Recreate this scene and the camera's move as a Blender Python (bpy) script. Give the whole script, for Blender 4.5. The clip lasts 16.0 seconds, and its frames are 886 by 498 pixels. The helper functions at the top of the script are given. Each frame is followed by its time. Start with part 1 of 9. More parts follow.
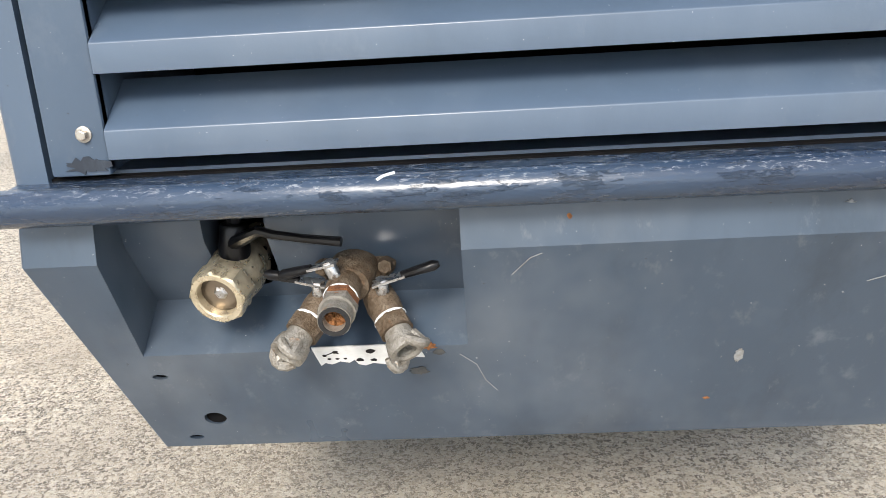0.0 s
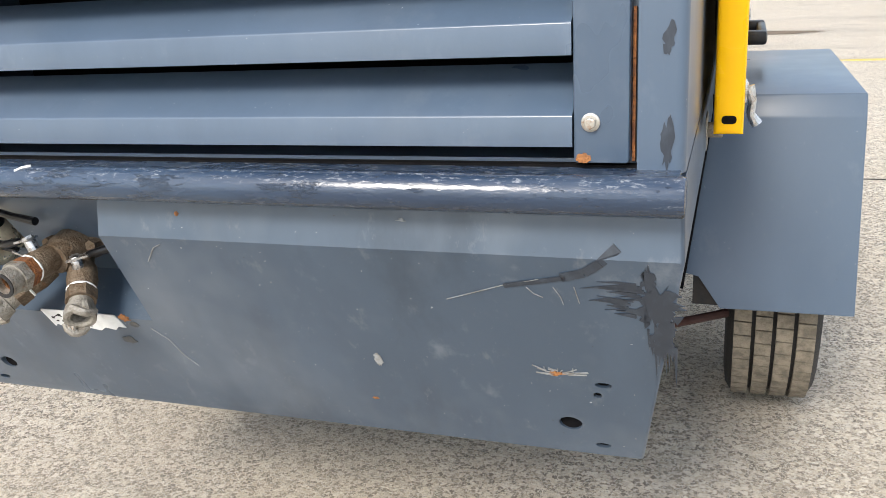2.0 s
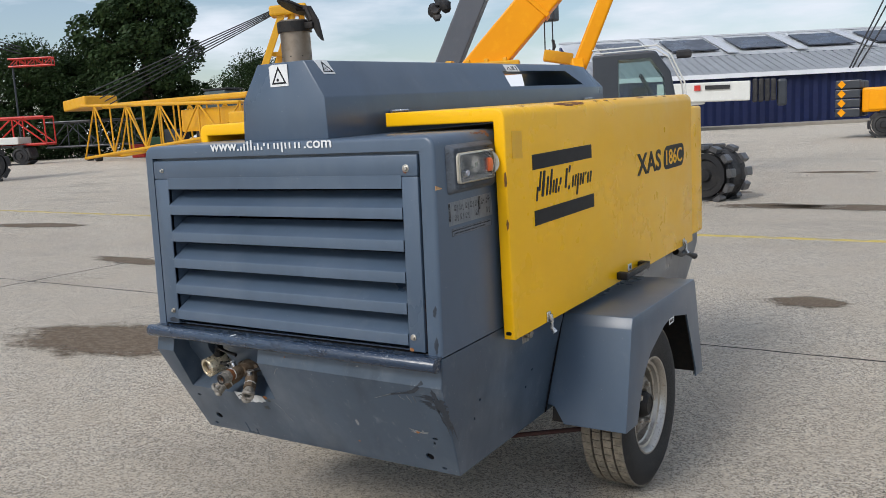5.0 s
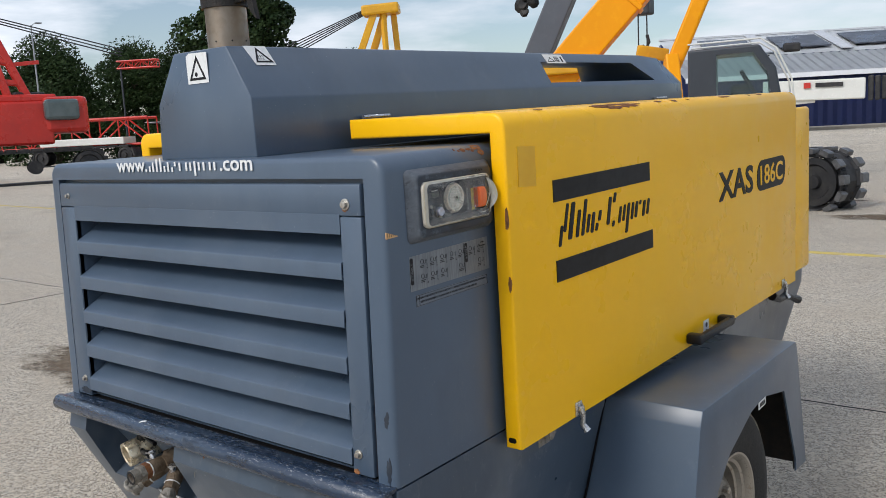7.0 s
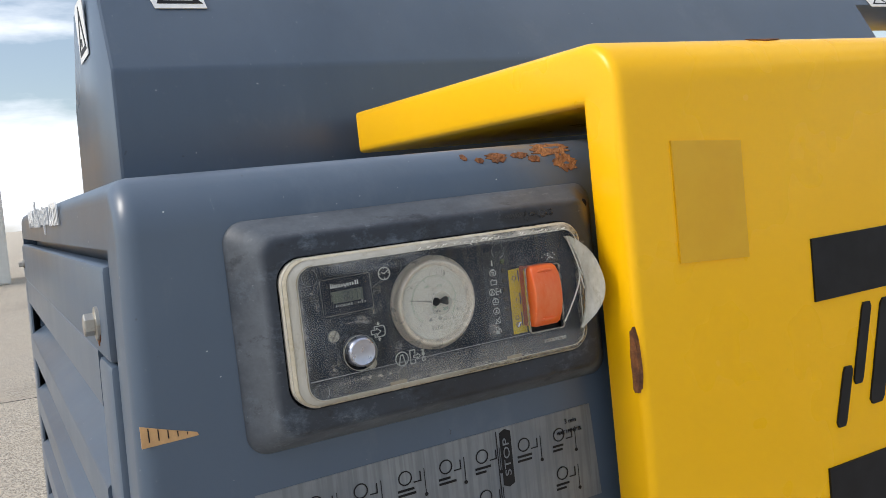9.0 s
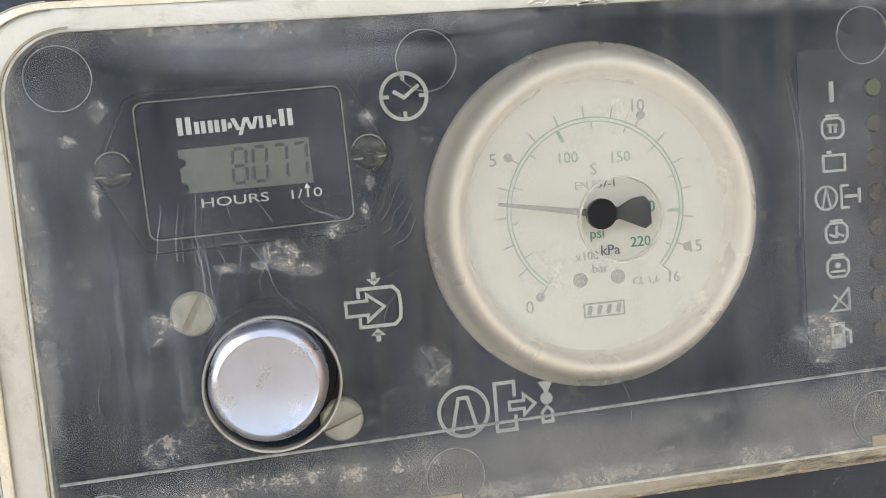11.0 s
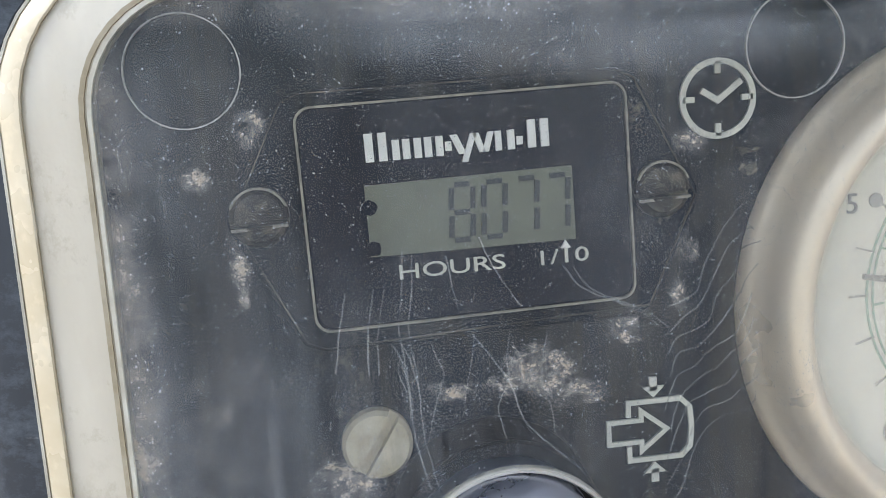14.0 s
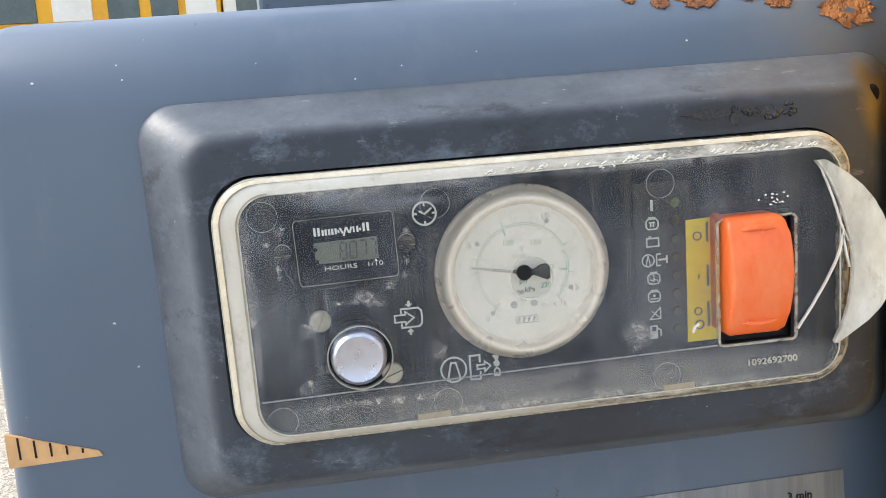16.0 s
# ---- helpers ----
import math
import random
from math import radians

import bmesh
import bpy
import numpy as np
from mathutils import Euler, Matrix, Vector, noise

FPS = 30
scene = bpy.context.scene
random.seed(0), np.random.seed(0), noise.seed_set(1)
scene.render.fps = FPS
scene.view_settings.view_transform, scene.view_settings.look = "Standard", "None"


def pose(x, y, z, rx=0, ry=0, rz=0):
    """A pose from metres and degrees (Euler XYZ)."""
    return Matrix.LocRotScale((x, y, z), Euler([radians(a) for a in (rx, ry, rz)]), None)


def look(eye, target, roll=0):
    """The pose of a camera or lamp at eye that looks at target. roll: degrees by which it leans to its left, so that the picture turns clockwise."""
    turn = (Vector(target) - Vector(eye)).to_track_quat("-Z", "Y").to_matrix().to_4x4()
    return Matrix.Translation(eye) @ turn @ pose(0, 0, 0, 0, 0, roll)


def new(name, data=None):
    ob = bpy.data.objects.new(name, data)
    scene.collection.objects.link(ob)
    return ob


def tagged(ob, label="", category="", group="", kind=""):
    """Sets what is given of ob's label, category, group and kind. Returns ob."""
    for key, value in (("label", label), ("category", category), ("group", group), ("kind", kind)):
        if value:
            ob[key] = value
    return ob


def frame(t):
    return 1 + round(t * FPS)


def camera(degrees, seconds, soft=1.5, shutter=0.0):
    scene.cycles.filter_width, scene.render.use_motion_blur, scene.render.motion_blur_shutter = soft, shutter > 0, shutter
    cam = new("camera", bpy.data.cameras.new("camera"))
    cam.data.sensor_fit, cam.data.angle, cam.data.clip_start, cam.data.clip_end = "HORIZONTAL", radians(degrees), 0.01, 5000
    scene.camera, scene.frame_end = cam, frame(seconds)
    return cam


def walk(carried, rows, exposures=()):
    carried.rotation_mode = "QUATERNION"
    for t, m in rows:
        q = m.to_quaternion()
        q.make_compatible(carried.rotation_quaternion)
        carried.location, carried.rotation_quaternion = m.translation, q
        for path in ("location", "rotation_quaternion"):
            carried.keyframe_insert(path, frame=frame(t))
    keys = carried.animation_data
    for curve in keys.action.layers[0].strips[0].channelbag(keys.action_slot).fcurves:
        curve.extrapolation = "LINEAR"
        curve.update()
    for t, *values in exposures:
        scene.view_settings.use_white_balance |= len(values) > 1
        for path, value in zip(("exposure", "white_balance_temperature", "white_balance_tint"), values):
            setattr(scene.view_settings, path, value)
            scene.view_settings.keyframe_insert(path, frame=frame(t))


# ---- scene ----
cam = camera(54.7, 16.0, 0.75)
PATH = [
    (0, (-0.68, -0.882, 1.021), (-0.785, 0.993, 0.335), -3.6),
    (0.5, (-0.501, -0.915, 1.004), (-0.895, 0.93, 0.341), -4.2),
    (1, (-0.334, -0.95, 1.005), (-0.845, 0.87, 0.353), -4.5),
    (1.5, (-0.144, -0.922, 1.025), (-0.756, 0.867, 0.374), -4.4),
    (2, (0.045, -0.846, 1.012), (-0.591, 0.933, 0.356), -4.0),
    (2.5, (0.228, -0.932, 1.06), (-0.483, 0.82, 0.408), -4.0),
    (3, (0.467, -1.105, 1.136), (-0.486, 0.534, 0.5), -4.8),
    (3.5, (0.675, -1.233, 1.229), (-0.32, 0.38, 0.591), -4.8),
    (4, (0.965, -1.444, 1.341), (-0.058, 0.179, 0.777), -4.4),
    (4.3, (1.106, -1.578, 1.398), (0.054, 0.057, 0.928), -4.0),
    (4.5, (1.174, -1.727, 1.404), (0.121, -0.068, 1.033), -3.8),
    (5, (1.275, -1.945, 1.486), (0.208, -0.285, 1.159), -3.6),
    (5.2, (1.272, -1.951, 1.499), (0.202, -0.291, 1.183), -3.6),
    (7.3, (0.9954, -0.8890, 1.4761), (-0.2780, 0.6199, 1.1571), -3.68),
    (7.5, (0.9632, -0.7535, 1.4610), (-0.3356, 0.7334, 1.1410), -3.69),
    (8, (0.8187, -0.4464, 1.4527), (-0.6884, 0.8333, 1.1516), -4.34),
    (8.2, (0.7279, -0.3379, 1.4436), (-0.8384, 0.8698, 1.1464), -4.47),
    (10.3, (0.2868, 0.1275, 1.3317), (-1.6585, 0.5858, 1.2571), -5.71),
    (10.5, (0.2372, 0.1392, 1.3330), (-1.7137, 0.5437, 1.1588), -4.97),
    (11, (0.1604, 0.1518, 1.3263), (-1.8074, 0.4580, 1.1429), -4.69),
    (11.5, (0.1282, 0.1508, 1.3185), (-1.8452, 0.4366, 1.1639), -4.23),
    (12, (0.1112, 0.1356, 1.3179), (-1.8630, 0.4464, 1.2398), -4.32),
    (12.5, (0.0981, 0.1352, 1.3195), (-1.8789, 0.4319, 1.2619), -4.22),
    (13, (0.0975, 0.1310, 1.3320), (-1.8685, 0.3755, 1.0581), -3.53),
    (13.5, (0.0991, 0.1312, 1.3330), (-1.8685, 0.3756, 1.0710), -3.64),
    (14, (0.1023, 0.1298, 1.3387), (-1.8595, 0.3755, 1.0368), -3.66),
    (14.5, (0.1039, 0.1327, 1.3350), (-1.8645, 0.3941, 1.0956), -3.86),
    (15, (0.1427, 0.1329, 1.3463), (-1.8319, 0.3642, 1.1283), -4.19),
    (15.5, (0.2303, 0.1447, 1.3678), (-1.7284, 0.3616, 1.0265), -4.44),
    (16, (0.2948, 0.1451, 1.3778), (-1.6609, 0.3546, 1.0153), -4.47),
]
# the machine stands nose-up by about a degree; machine and path share that lean
TILT = Matrix.Translation((0, 0.65, 0)) @ Matrix.Rotation(0.022, 4, "X") @ Matrix.Translation((0, -0.65, 0))
EXPOSURES = [(0, 1.27, 6810, 10), (1.0, 1.29, 6810, 10), (2.0, 1.29, 6810, 10), (3.0, 1.19, 6810, 10), (3.5, 0.96, 6670, 10), (4.0, 0.75, 6570, 10), (4.5, 0.47, 6470, 10), (5.2, 0.15, 6420, 10), (7.3, 0.2, 6490, 10), (8.2, 0.18, 6590, 10),
             (9.5, 0.71, 6780, 10), (10.3, 1.04, 7050, 10), (10.5, 1.14, 7100, 10), (11.0, 1.42, 7050, 10), (11.5, 1.46, 6710, 10), (12.5, 1.52, 6560, 10), (14.0, 1.38, 6560, 10), (14.5, 1.36, 6510, 10), (15.0, 1.42, 6510, 10), (15.5, 1.66, 6560, 10), (16, 1.35, 6610, 10)]
walk(cam, [(t, TILT @ look(eye, target, roll)) for t, eye, target, roll in PATH], EXPOSURES)

# ---------------- light ----------------
world = bpy.data.worlds.new("sky")
scene.world = world
world.use_nodes = True
wn, wl = world.node_tree.nodes, world.node_tree.links
wn.clear()
SUN_DIR = Vector((-0.13, -0.76, 0.64)).normalized()
sky = wn.new("ShaderNodeTexSky")
sky.sky_type = "NISHITA"
sky.sun_disc = False
sky.sun_elevation = math.asin(SUN_DIR.z)
sky.sun_rotation = math.atan2(SUN_DIR.x, SUN_DIR.y)
sky.air_density, sky.dust_density, sky.ozone_density = 1.1, 0.7, 2.2
coord = wn.new("ShaderNodeTexCoord")
stretch = wn.new("ShaderNodeMapping")
stretch.inputs["Scale"].default_value = (1.6, 1.6, 7.0)
cloud = wn.new("ShaderNodeTexNoise")
cloud.inputs["Scale"].default_value = 1.7
cloud.inputs["Detail"].default_value = 7
cloud.inputs["Roughness"].default_value = 0.55
ramp = wn.new("ShaderNodeValToRGB")
ramp.color_ramp.elements[0].position, ramp.color_ramp.elements[1].position = 0.45, 0.63
ramp.color_ramp.elements[0].color = (0.12, 0.12, 0.12, 1)
mix = wn.new("ShaderNodeMix")
mix.data_type = "RGBA"
# clouds are brighter towards the sun
toward = wn.new("ShaderNodeVectorMath")
toward.operation = "DOT_PRODUCT"
toward.inputs[1].default_value = SUN_DIR
glow = wn.new("ShaderNodeMapRange")
for key, v in (("From Min", -0.5), ("From Max", 1.0), ("To Min", 0.92), ("To Max", 1.45)):
    glow.inputs[key].default_value = v
bright = wn.new("ShaderNodeVectorMath")
bright.operation = "SCALE"
bright.inputs[0].default_value = (8.6, 9.1, 10.0)
wl.new(coord.outputs["Generated"], toward.inputs[0])
wl.new(toward.outputs["Value"], glow.inputs["Value"])
wl.new(glow.outputs["Result"], bright.inputs["Scale"])
wl.new(bright.outputs["Vector"], mix.inputs["B"])
bg = wn.new("ShaderNodeBackground")
bg.inputs["Strength"].default_value = 0.092
wout = wn.new("ShaderNodeOutputWorld")
wl.new(coord.outputs["Generated"], stretch.inputs["Vector"])
wl.new(stretch.outputs["Vector"], cloud.inputs["Vector"])
wl.new(cloud.outputs["Fac"], ramp.inputs["Fac"])
wl.new(ramp.outputs["Color"], mix.inputs["Factor"])
wl.new(sky.outputs["Color"], mix.inputs["A"])
wl.new(mix.outputs["Result"], bg.inputs["Color"])
wl.new(bg.outputs["Background"], wout.inputs["Surface"])

sun = new("sun", bpy.data.lights.new("sun", "SUN"))
sun.data.energy, sun.data.angle, sun.data.color = 1.8, radians(18), (1.0, 0.955, 0.89)
sun.matrix_world = look(SUN_DIR * 30, (0, 0, 0))

# ---------------- materials ----------------


class Mat:
    """A small helper round one node material with a Principled shader."""

    def __init__(self, name, color, rough=0.5, metal=0.0, coat=0.0):
        self.m = bpy.data.materials.new(name)
        self.m.use_nodes = True
        self.n, self.l = self.m.node_tree.nodes, self.m.node_tree.links
        self.b = self.n["Principled BSDF"]
        self.b.inputs["Base Color"].default_value = (*color, 1)
        self.b.inputs["Roughness"].default_value = rough
        self.b.inputs["Metallic"].default_value = metal
        self.b.inputs["Coat Weight"].default_value = coat
        self.color = None
        self.base = color
        self.height = None
        self.tc = self.n.new("ShaderNodeTexCoord")

    def noise(self, scale, detail=4, rough=0.55, stretch=(1, 1, 1), lo=0.4, hi=0.6, shift=(0, 0, 0), distort=0.0):
        mp = self.n.new("ShaderNodeMapping")
        mp.inputs["Scale"].default_value = stretch
        mp.inputs["Location"].default_value = shift
        self.l.new(self.tc.outputs["Object"], mp.inputs["Vector"])
        t = self.n.new("ShaderNodeTexNoise")
        t.inputs["Scale"].default_value, t.inputs["Detail"].default_value = scale, detail
        t.inputs["Roughness"].default_value, t.inputs["Distortion"].default_value = rough, distort
        self.l.new(mp.outputs["Vector"], t.inputs["Vector"])
        r = self.n.new("ShaderNodeMapRange")
        r.inputs["From Min"].default_value, r.inputs["From Max"].default_value = lo, hi
        self.l.new(t.outputs["Fac"], r.inputs["Value"])
        return r.outputs["Result"]

    def cells(self, scale, feature="F1", rand=1.0):
        t = self.n.new("ShaderNodeTexVoronoi")
        t.feature = feature
        t.inputs["Scale"].default_value = scale
        t.inputs["Randomness"].default_value = rand
        self.l.new(self.tc.outputs["Object"], t.inputs["Vector"])
        return t

    def math(self, op, a, b=0.0, clamp=False):
        k = self.n.new("ShaderNodeMath")
        k.operation, k.use_clamp = op, clamp
        for i, v in enumerate((a, b)):
            if isinstance(v, (int, float)):
                k.inputs[i].default_value = v
            else:
                self.l.new(v, k.inputs[i])
        return k.outputs[0]

    def tint(self, color, fac, amount=1.0):
        """Lays color over the base colour where fac is high."""
        k = self.n.new("ShaderNodeMix")
        k.data_type = "RGBA"
        if amount != 1.0:
            fac = self.math("MULTIPLY", fac, amount)
        self.l.new(fac, k.inputs["Factor"])
        if self.color is None:
            k.inputs["A"].default_value = (*self.base, 1)
        else:
            self.l.new(self.color, k.inputs["A"])
        if isinstance(color, tuple):
            k.inputs["B"].default_value = (*color, 1)
        else:
            self.l.new(color, k.inputs["B"])
        self.color = k.outputs["Result"]
        self.l.new(self.color, self.b.inputs["Base Color"])
        return self

    def rough(self, fac, lo, hi):
        r = self.n.new("ShaderNodeMapRange")
        r.inputs["To Min"].default_value, r.inputs["To Max"].default_value = lo, hi
        self.l.new(fac, r.inputs["Value"])
        self.l.new(r.outputs["Result"], self.b.inputs["Roughness"])
        return self

    def bump(self, fac, distance, strength=1.0):
        k = self.n.new("ShaderNodeBump")
        k.inputs["Distance"].default_value, k.inputs["Strength"].default_value = distance, strength
        self.l.new(fac, k.inputs["Height"])
        if self.height is not None:
            self.l.new(self.height, k.inputs["Normal"])
        self.height = k.outputs["Normal"]
        self.l.new(self.height, self.b.inputs["Normal"])
        return self


def grey_paint(name, color, wear=1.0):
    m = Mat(name, color, 0.42, 0.0, 0.22)
    m.b.inputs["Coat Roughness"].default_value = 0.28
    fade = m.noise(2.3, 5, 0.6, (1, 1, 0.6), 0.35, 0.7)
    m.tint(tuple(min(1, c * 1.22 + 0.006) for c in color), fade, 0.6)
    streak = m.noise(7, 4, 0.6, (1, 1, 0.16), 0.48, 0.72)
    m.tint(tuple(c * 1.5 + 0.015 for c in color), streak, 0.38 * wear)
    grime = m.noise(5, 6, 0.7, (1, 1, 0.3), 0.52, 0.72, (8, 3, 1))
    m.tint(tuple(c * 0.5 for c in color), grime, 0.6 * wear)
    chalk = m.noise(11, 6, 0.7, (1, 1, 0.7), 0.60, 0.72, (3, 1, 2))
    m.tint((0.22, 0.24, 0.27), chalk, 0.35 * wear)
    smear = m.noise(26, 6, 0.75, (1, 1, 0.45), 0.60, 0.70, (1, 5, 9))
    m.tint((0.18, 0.19, 0.205), smear, 0.32 * wear)
    bloom = m.noise(3.4, 4, 0.6, (1, 1, 0.7), 0.50, 0.72, (2, 7, 4))
    m.tint((0.21, 0.235, 0.265), bloom, 0.38 * wear)
    fleck = m.noise(300, 2, 0.5, (1, 1, 1), 0.765, 0.79)
    m.tint((0.62, 0.62, 0.6), fleck, 0.8)
    dark = m.noise(95, 3, 0.6, (1, 1, 1), 0.735, 0.76, (6, 6, 2))
    m.tint((0.03, 0.03, 0.032), dark, 0.6)
    m.rough(fade, 0.26, 0.44)
    m.bump(m.noise(260, 2, 0.5, (1, 1, 1), 0.3, 0.7), 0.0004, 0.06)
    m.bump(m.noise(5, 2, 0.5, (1, 1, 1), 0.3, 0.7), 0.004, 0.05)
    return m.m


GREY = grey_paint("grey_paint", (0.061, 0.091, 0.135), 0.35)
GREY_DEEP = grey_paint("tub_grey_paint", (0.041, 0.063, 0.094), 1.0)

m = Mat("navy_touch_up_paint", (0.017, 0.032, 0.062), 0.2, 0.0, 0.35)
m.b.inputs["Coat Roughness"].default_value = 0.20
m.tint((0.040, 0.068, 0.112), m.noise(6, 4, 0.6, (0.35, 1, 1), 0.48, 0.7), 0.5)
m.tint((0.020, 0.032, 0.055), m.noise(22, 5, 0.7, (0.12, 1, 1), 0.56, 0.68, (2, 1, 4)), 0.6)
chips = m.noise(46, 7, 0.8, (0.22, 1, 1), 0.625, 0.66)
m.tint((0.50, 0.52, 0.54), chips, 0.14)
edge_flake = m.n.new("ShaderNodeSeparateXYZ")
m.l.new(m.tc.outputs["Object"], edge_flake.inputs[0])
crest = m.n.new("ShaderNodeMapRange")
crest.inputs["From Min"].default_value, crest.inputs["From Max"].default_value = 0.781, 0.792
m.l.new(edge_flake.outputs["Z"], crest.inputs["Value"])
flaked = m.math("MULTIPLY", crest.outputs["Result"], m.noise(210, 9, 0.84, (0.35, 1, 1), 0.555, 0.585, (3, 3, 1)))
m.tint((0.62, 0.64, 0.66), flaked, 0.34)
m.tint((0.16, 0.06, 0.025), m.noise(60, 5, 0.7, (0.5, 1, 1), 0.70, 0.74, (9, 2, 2)), 0.8)
m.rough(m.noise(30, 4, 0.6, (0.3, 1, 1), 0.4, 0.7), 0.20, 0.36)
m.bump(m.noise(44, 7, 0.78, (0.25, 1, 1), 0.56, 0.64), 0.0016, 0.9)
m.bump(m.noise(150, 3, 0.6, (0.4, 1, 1), 0.4, 0.7), 0.0006, 0.5)
NAVY = m.m
m = Mat("navy_brush_marks", (0.022, 0.029, 0.042), 0.32)
m.tint((0.055, 0.072, 0.095), m.noise(60, 6, 0.7, (1, 1, 0.4), 0.50, 0.68), 0.5)
NAVY_MARK = m.m

m = Mat("yellow_paint", (0.96, 0.510, 0.002), 0.30, 0.0, 0.12)
m.b.inputs["Specular IOR Level"].default_value = 0.3
m.b.inputs["Coat Roughness"].default_value = 0.12
m.tint((0.96, 0.550, 0.010), m.noise(1.7, 4, 0.55, (1, 1, 0.7), 0.4, 0.7), 0.45)
m.tint((0.74, 0.385, 0.010), m.noise(9, 4, 0.6, (1, 1, 0.14), 0.54, 0.78), 0.14)
m.tint((0.42, 0.25, 0.03), m.noise(60, 3, 0.6, (1, 1, 1), 0.75, 0.78), 0.25)
m.rough(m.noise(4, 4, 0.6), 0.26, 0.40)
m.bump(m.noise(3.2, 2, 0.5, (1, 1, 1), 0.3, 0.7), 0.006, 0.12)
YELLOW = m.m
m = Mat("ochre_paint_patch", (0.78, 0.41, 0.004), 0.4)
m.tint((0.82, 0.46, 0.01), m.noise(40, 3), 0.5)
OCHRE = m.m
m = Mat("rust", (0.12, 0.045, 0.02), 0.85)
m.tint((0.30, 0.11, 0.03), m.noise(90, 5, 0.7), 0.8).bump(m.noise(300, 3), 0.001, 0.8)
RUST = m.m
m = Mat("rust_orange", (0.36, 0.15, 0.05), 0.85)
m.tint((0.14, 0.055, 0.025), m.noise(120, 5, 0.7, (1, 1, 1), 0.45, 0.65), 0.8).bump(m.noise(300, 3), 0.001, 0.8)
RUST_ORANGE = m.m
m = Mat("black_print", (0.006, 0.006, 0.008), 0.5)
m.b.inputs["Specular IOR Level"].default_value = 0.25
m.tint((0.018, 0.018, 0.022), m.noise(30, 4), 0.5)
BLACK = m.m
m = Mat("white_print", (0.75, 0.76, 0.76), 0.5)
m.tint((0.55, 0.55, 0.54), m.noise(90, 4, 0.6, (1, 1, 1), 0.5, 0.7), 0.4)
WHITE = m.m
# Near-black painted in for shade in holes and recesses; also joints and a burn.
m = Mat("matt_black_shade_and_marks", (0.004, 0.004, 0.005), 0.9)
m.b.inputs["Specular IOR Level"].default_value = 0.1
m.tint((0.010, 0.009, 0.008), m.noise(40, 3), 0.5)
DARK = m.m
m = Mat("black_plastic", (0.008, 0.008, 0.010), 0.36)
m.b.inputs["Specular IOR Level"].default_value = 0.35
m.tint((0.025, 0.025, 0.03), m.noise(25, 5, 0.6, (1, 1, 1), 0.5, 0.7), 0.5).bump(m.noise(500, 2), 0.0004, 0.3)
PLASTIC = m.m
m = Mat("weathered_console_plastic", (0.016, 0.021, 0.031), 0.5, 0.0, 0.03)
m.b.inputs["Coat Roughness"].default_value = 0.3
worn = m.noise(9, 8, 0.70, (1, 1, 1), 0.40, 0.66)
m.tint((0.050, 0.066, 0.092), worn, 0.5)
m.tint((0.125, 0.160, 0.205), m.noise(34, 9, 0.78, (1, 0.8, 1.2), 0.53, 0.66, (1, 4, 2)), 0.62)
# sun-bleached chalk on the sloping flanks, with their extra skylight painted in
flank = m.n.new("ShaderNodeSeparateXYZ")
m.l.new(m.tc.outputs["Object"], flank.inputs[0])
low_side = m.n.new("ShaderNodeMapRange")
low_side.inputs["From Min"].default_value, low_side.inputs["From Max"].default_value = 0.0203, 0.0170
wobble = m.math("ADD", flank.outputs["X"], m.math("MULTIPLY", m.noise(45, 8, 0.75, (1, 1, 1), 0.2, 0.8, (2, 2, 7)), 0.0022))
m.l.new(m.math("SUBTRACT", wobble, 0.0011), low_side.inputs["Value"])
chalk_and_skylight = m.math("MULTIPLY", low_side.outputs["Result"], m.noise(20, 9, 0.76, (1, 0.7, 1), 0.22, 0.60, (5, 1, 3)))
m.tint((0.180, 0.200, 0.226), chalk_and_skylight, 0.52)
m.tint((0.30, 0.325, 0.36), m.noise(40, 10, 0.84, (1, 0.8, 1), 0.60, 0.70, (8, 3, 3)), 0.35)
m.tint((0.008, 0.010, 0.014), m.noise(26, 8, 0.75, (1, 0.6, 1.2), 0.58, 0.66, (7, 2, 5)), 0.7)
m.tint((0.15, 0.11, 0.065), m.noise(15, 5, 0.7, (1, 1, 1), 0.67, 0.73, (3, 8, 1)), 0.4)
m.tint((0.45, 0.46, 0.47), m.noise(420, 3, 0.6, (1, 1, 1), 0.73, 0.77), 0.5)
m.tint((0.30, 0.32, 0.34), m.noise(160, 6, 0.78, (1, 0.3, 1), 0.62, 0.68, (4, 1, 7)), 0.3)
for at, size, col, amount in (((0.012, 0.1190, 0.121), (0.03, 0.0115, 0.018), (0.115, 0.075, 0.032), 1.1), ((0.020, 0.062, 0.1197), (0.03, 0.022, 0.0055), (0.010, 0.012, 0.017), 1.6)):
    mp = m.n.new("ShaderNodeMapping")
    mp.vector_type = "TEXTURE"
    mp.inputs["Location"].default_value, mp.inputs["Scale"].default_value = at, size
    m.l.new(m.tc.outputs["Object"], mp.inputs["Vector"])
    g = m.n.new("ShaderNodeTexGradient")
    g.gradient_type = "SPHERICAL"
    m.l.new(mp.outputs["Vector"], g.inputs["Vector"])
    m.tint(col, m.math("MULTIPLY", m.math("MULTIPLY", g.outputs["Fac"], 2.5 * amount, True), m.noise(90, 5, 0.7, (1, 1, 1), 0.30, 0.50), True), 0.9)
m.rough(worn, 0.46, 0.62)
m.bump(m.noise(700, 3), 0.0003, 0.08)
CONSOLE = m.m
m = Mat("brass", (0.66, 0.58, 0.43), 0.36, 0.75)
m.tint((0.30, 0.22, 0.13), m.noise(60, 5, 0.65, (1, 1, 1), 0.48, 0.72), 0.6)
m.rough(m.noise(80, 4), 0.25, 0.55)
BRASS = m.m
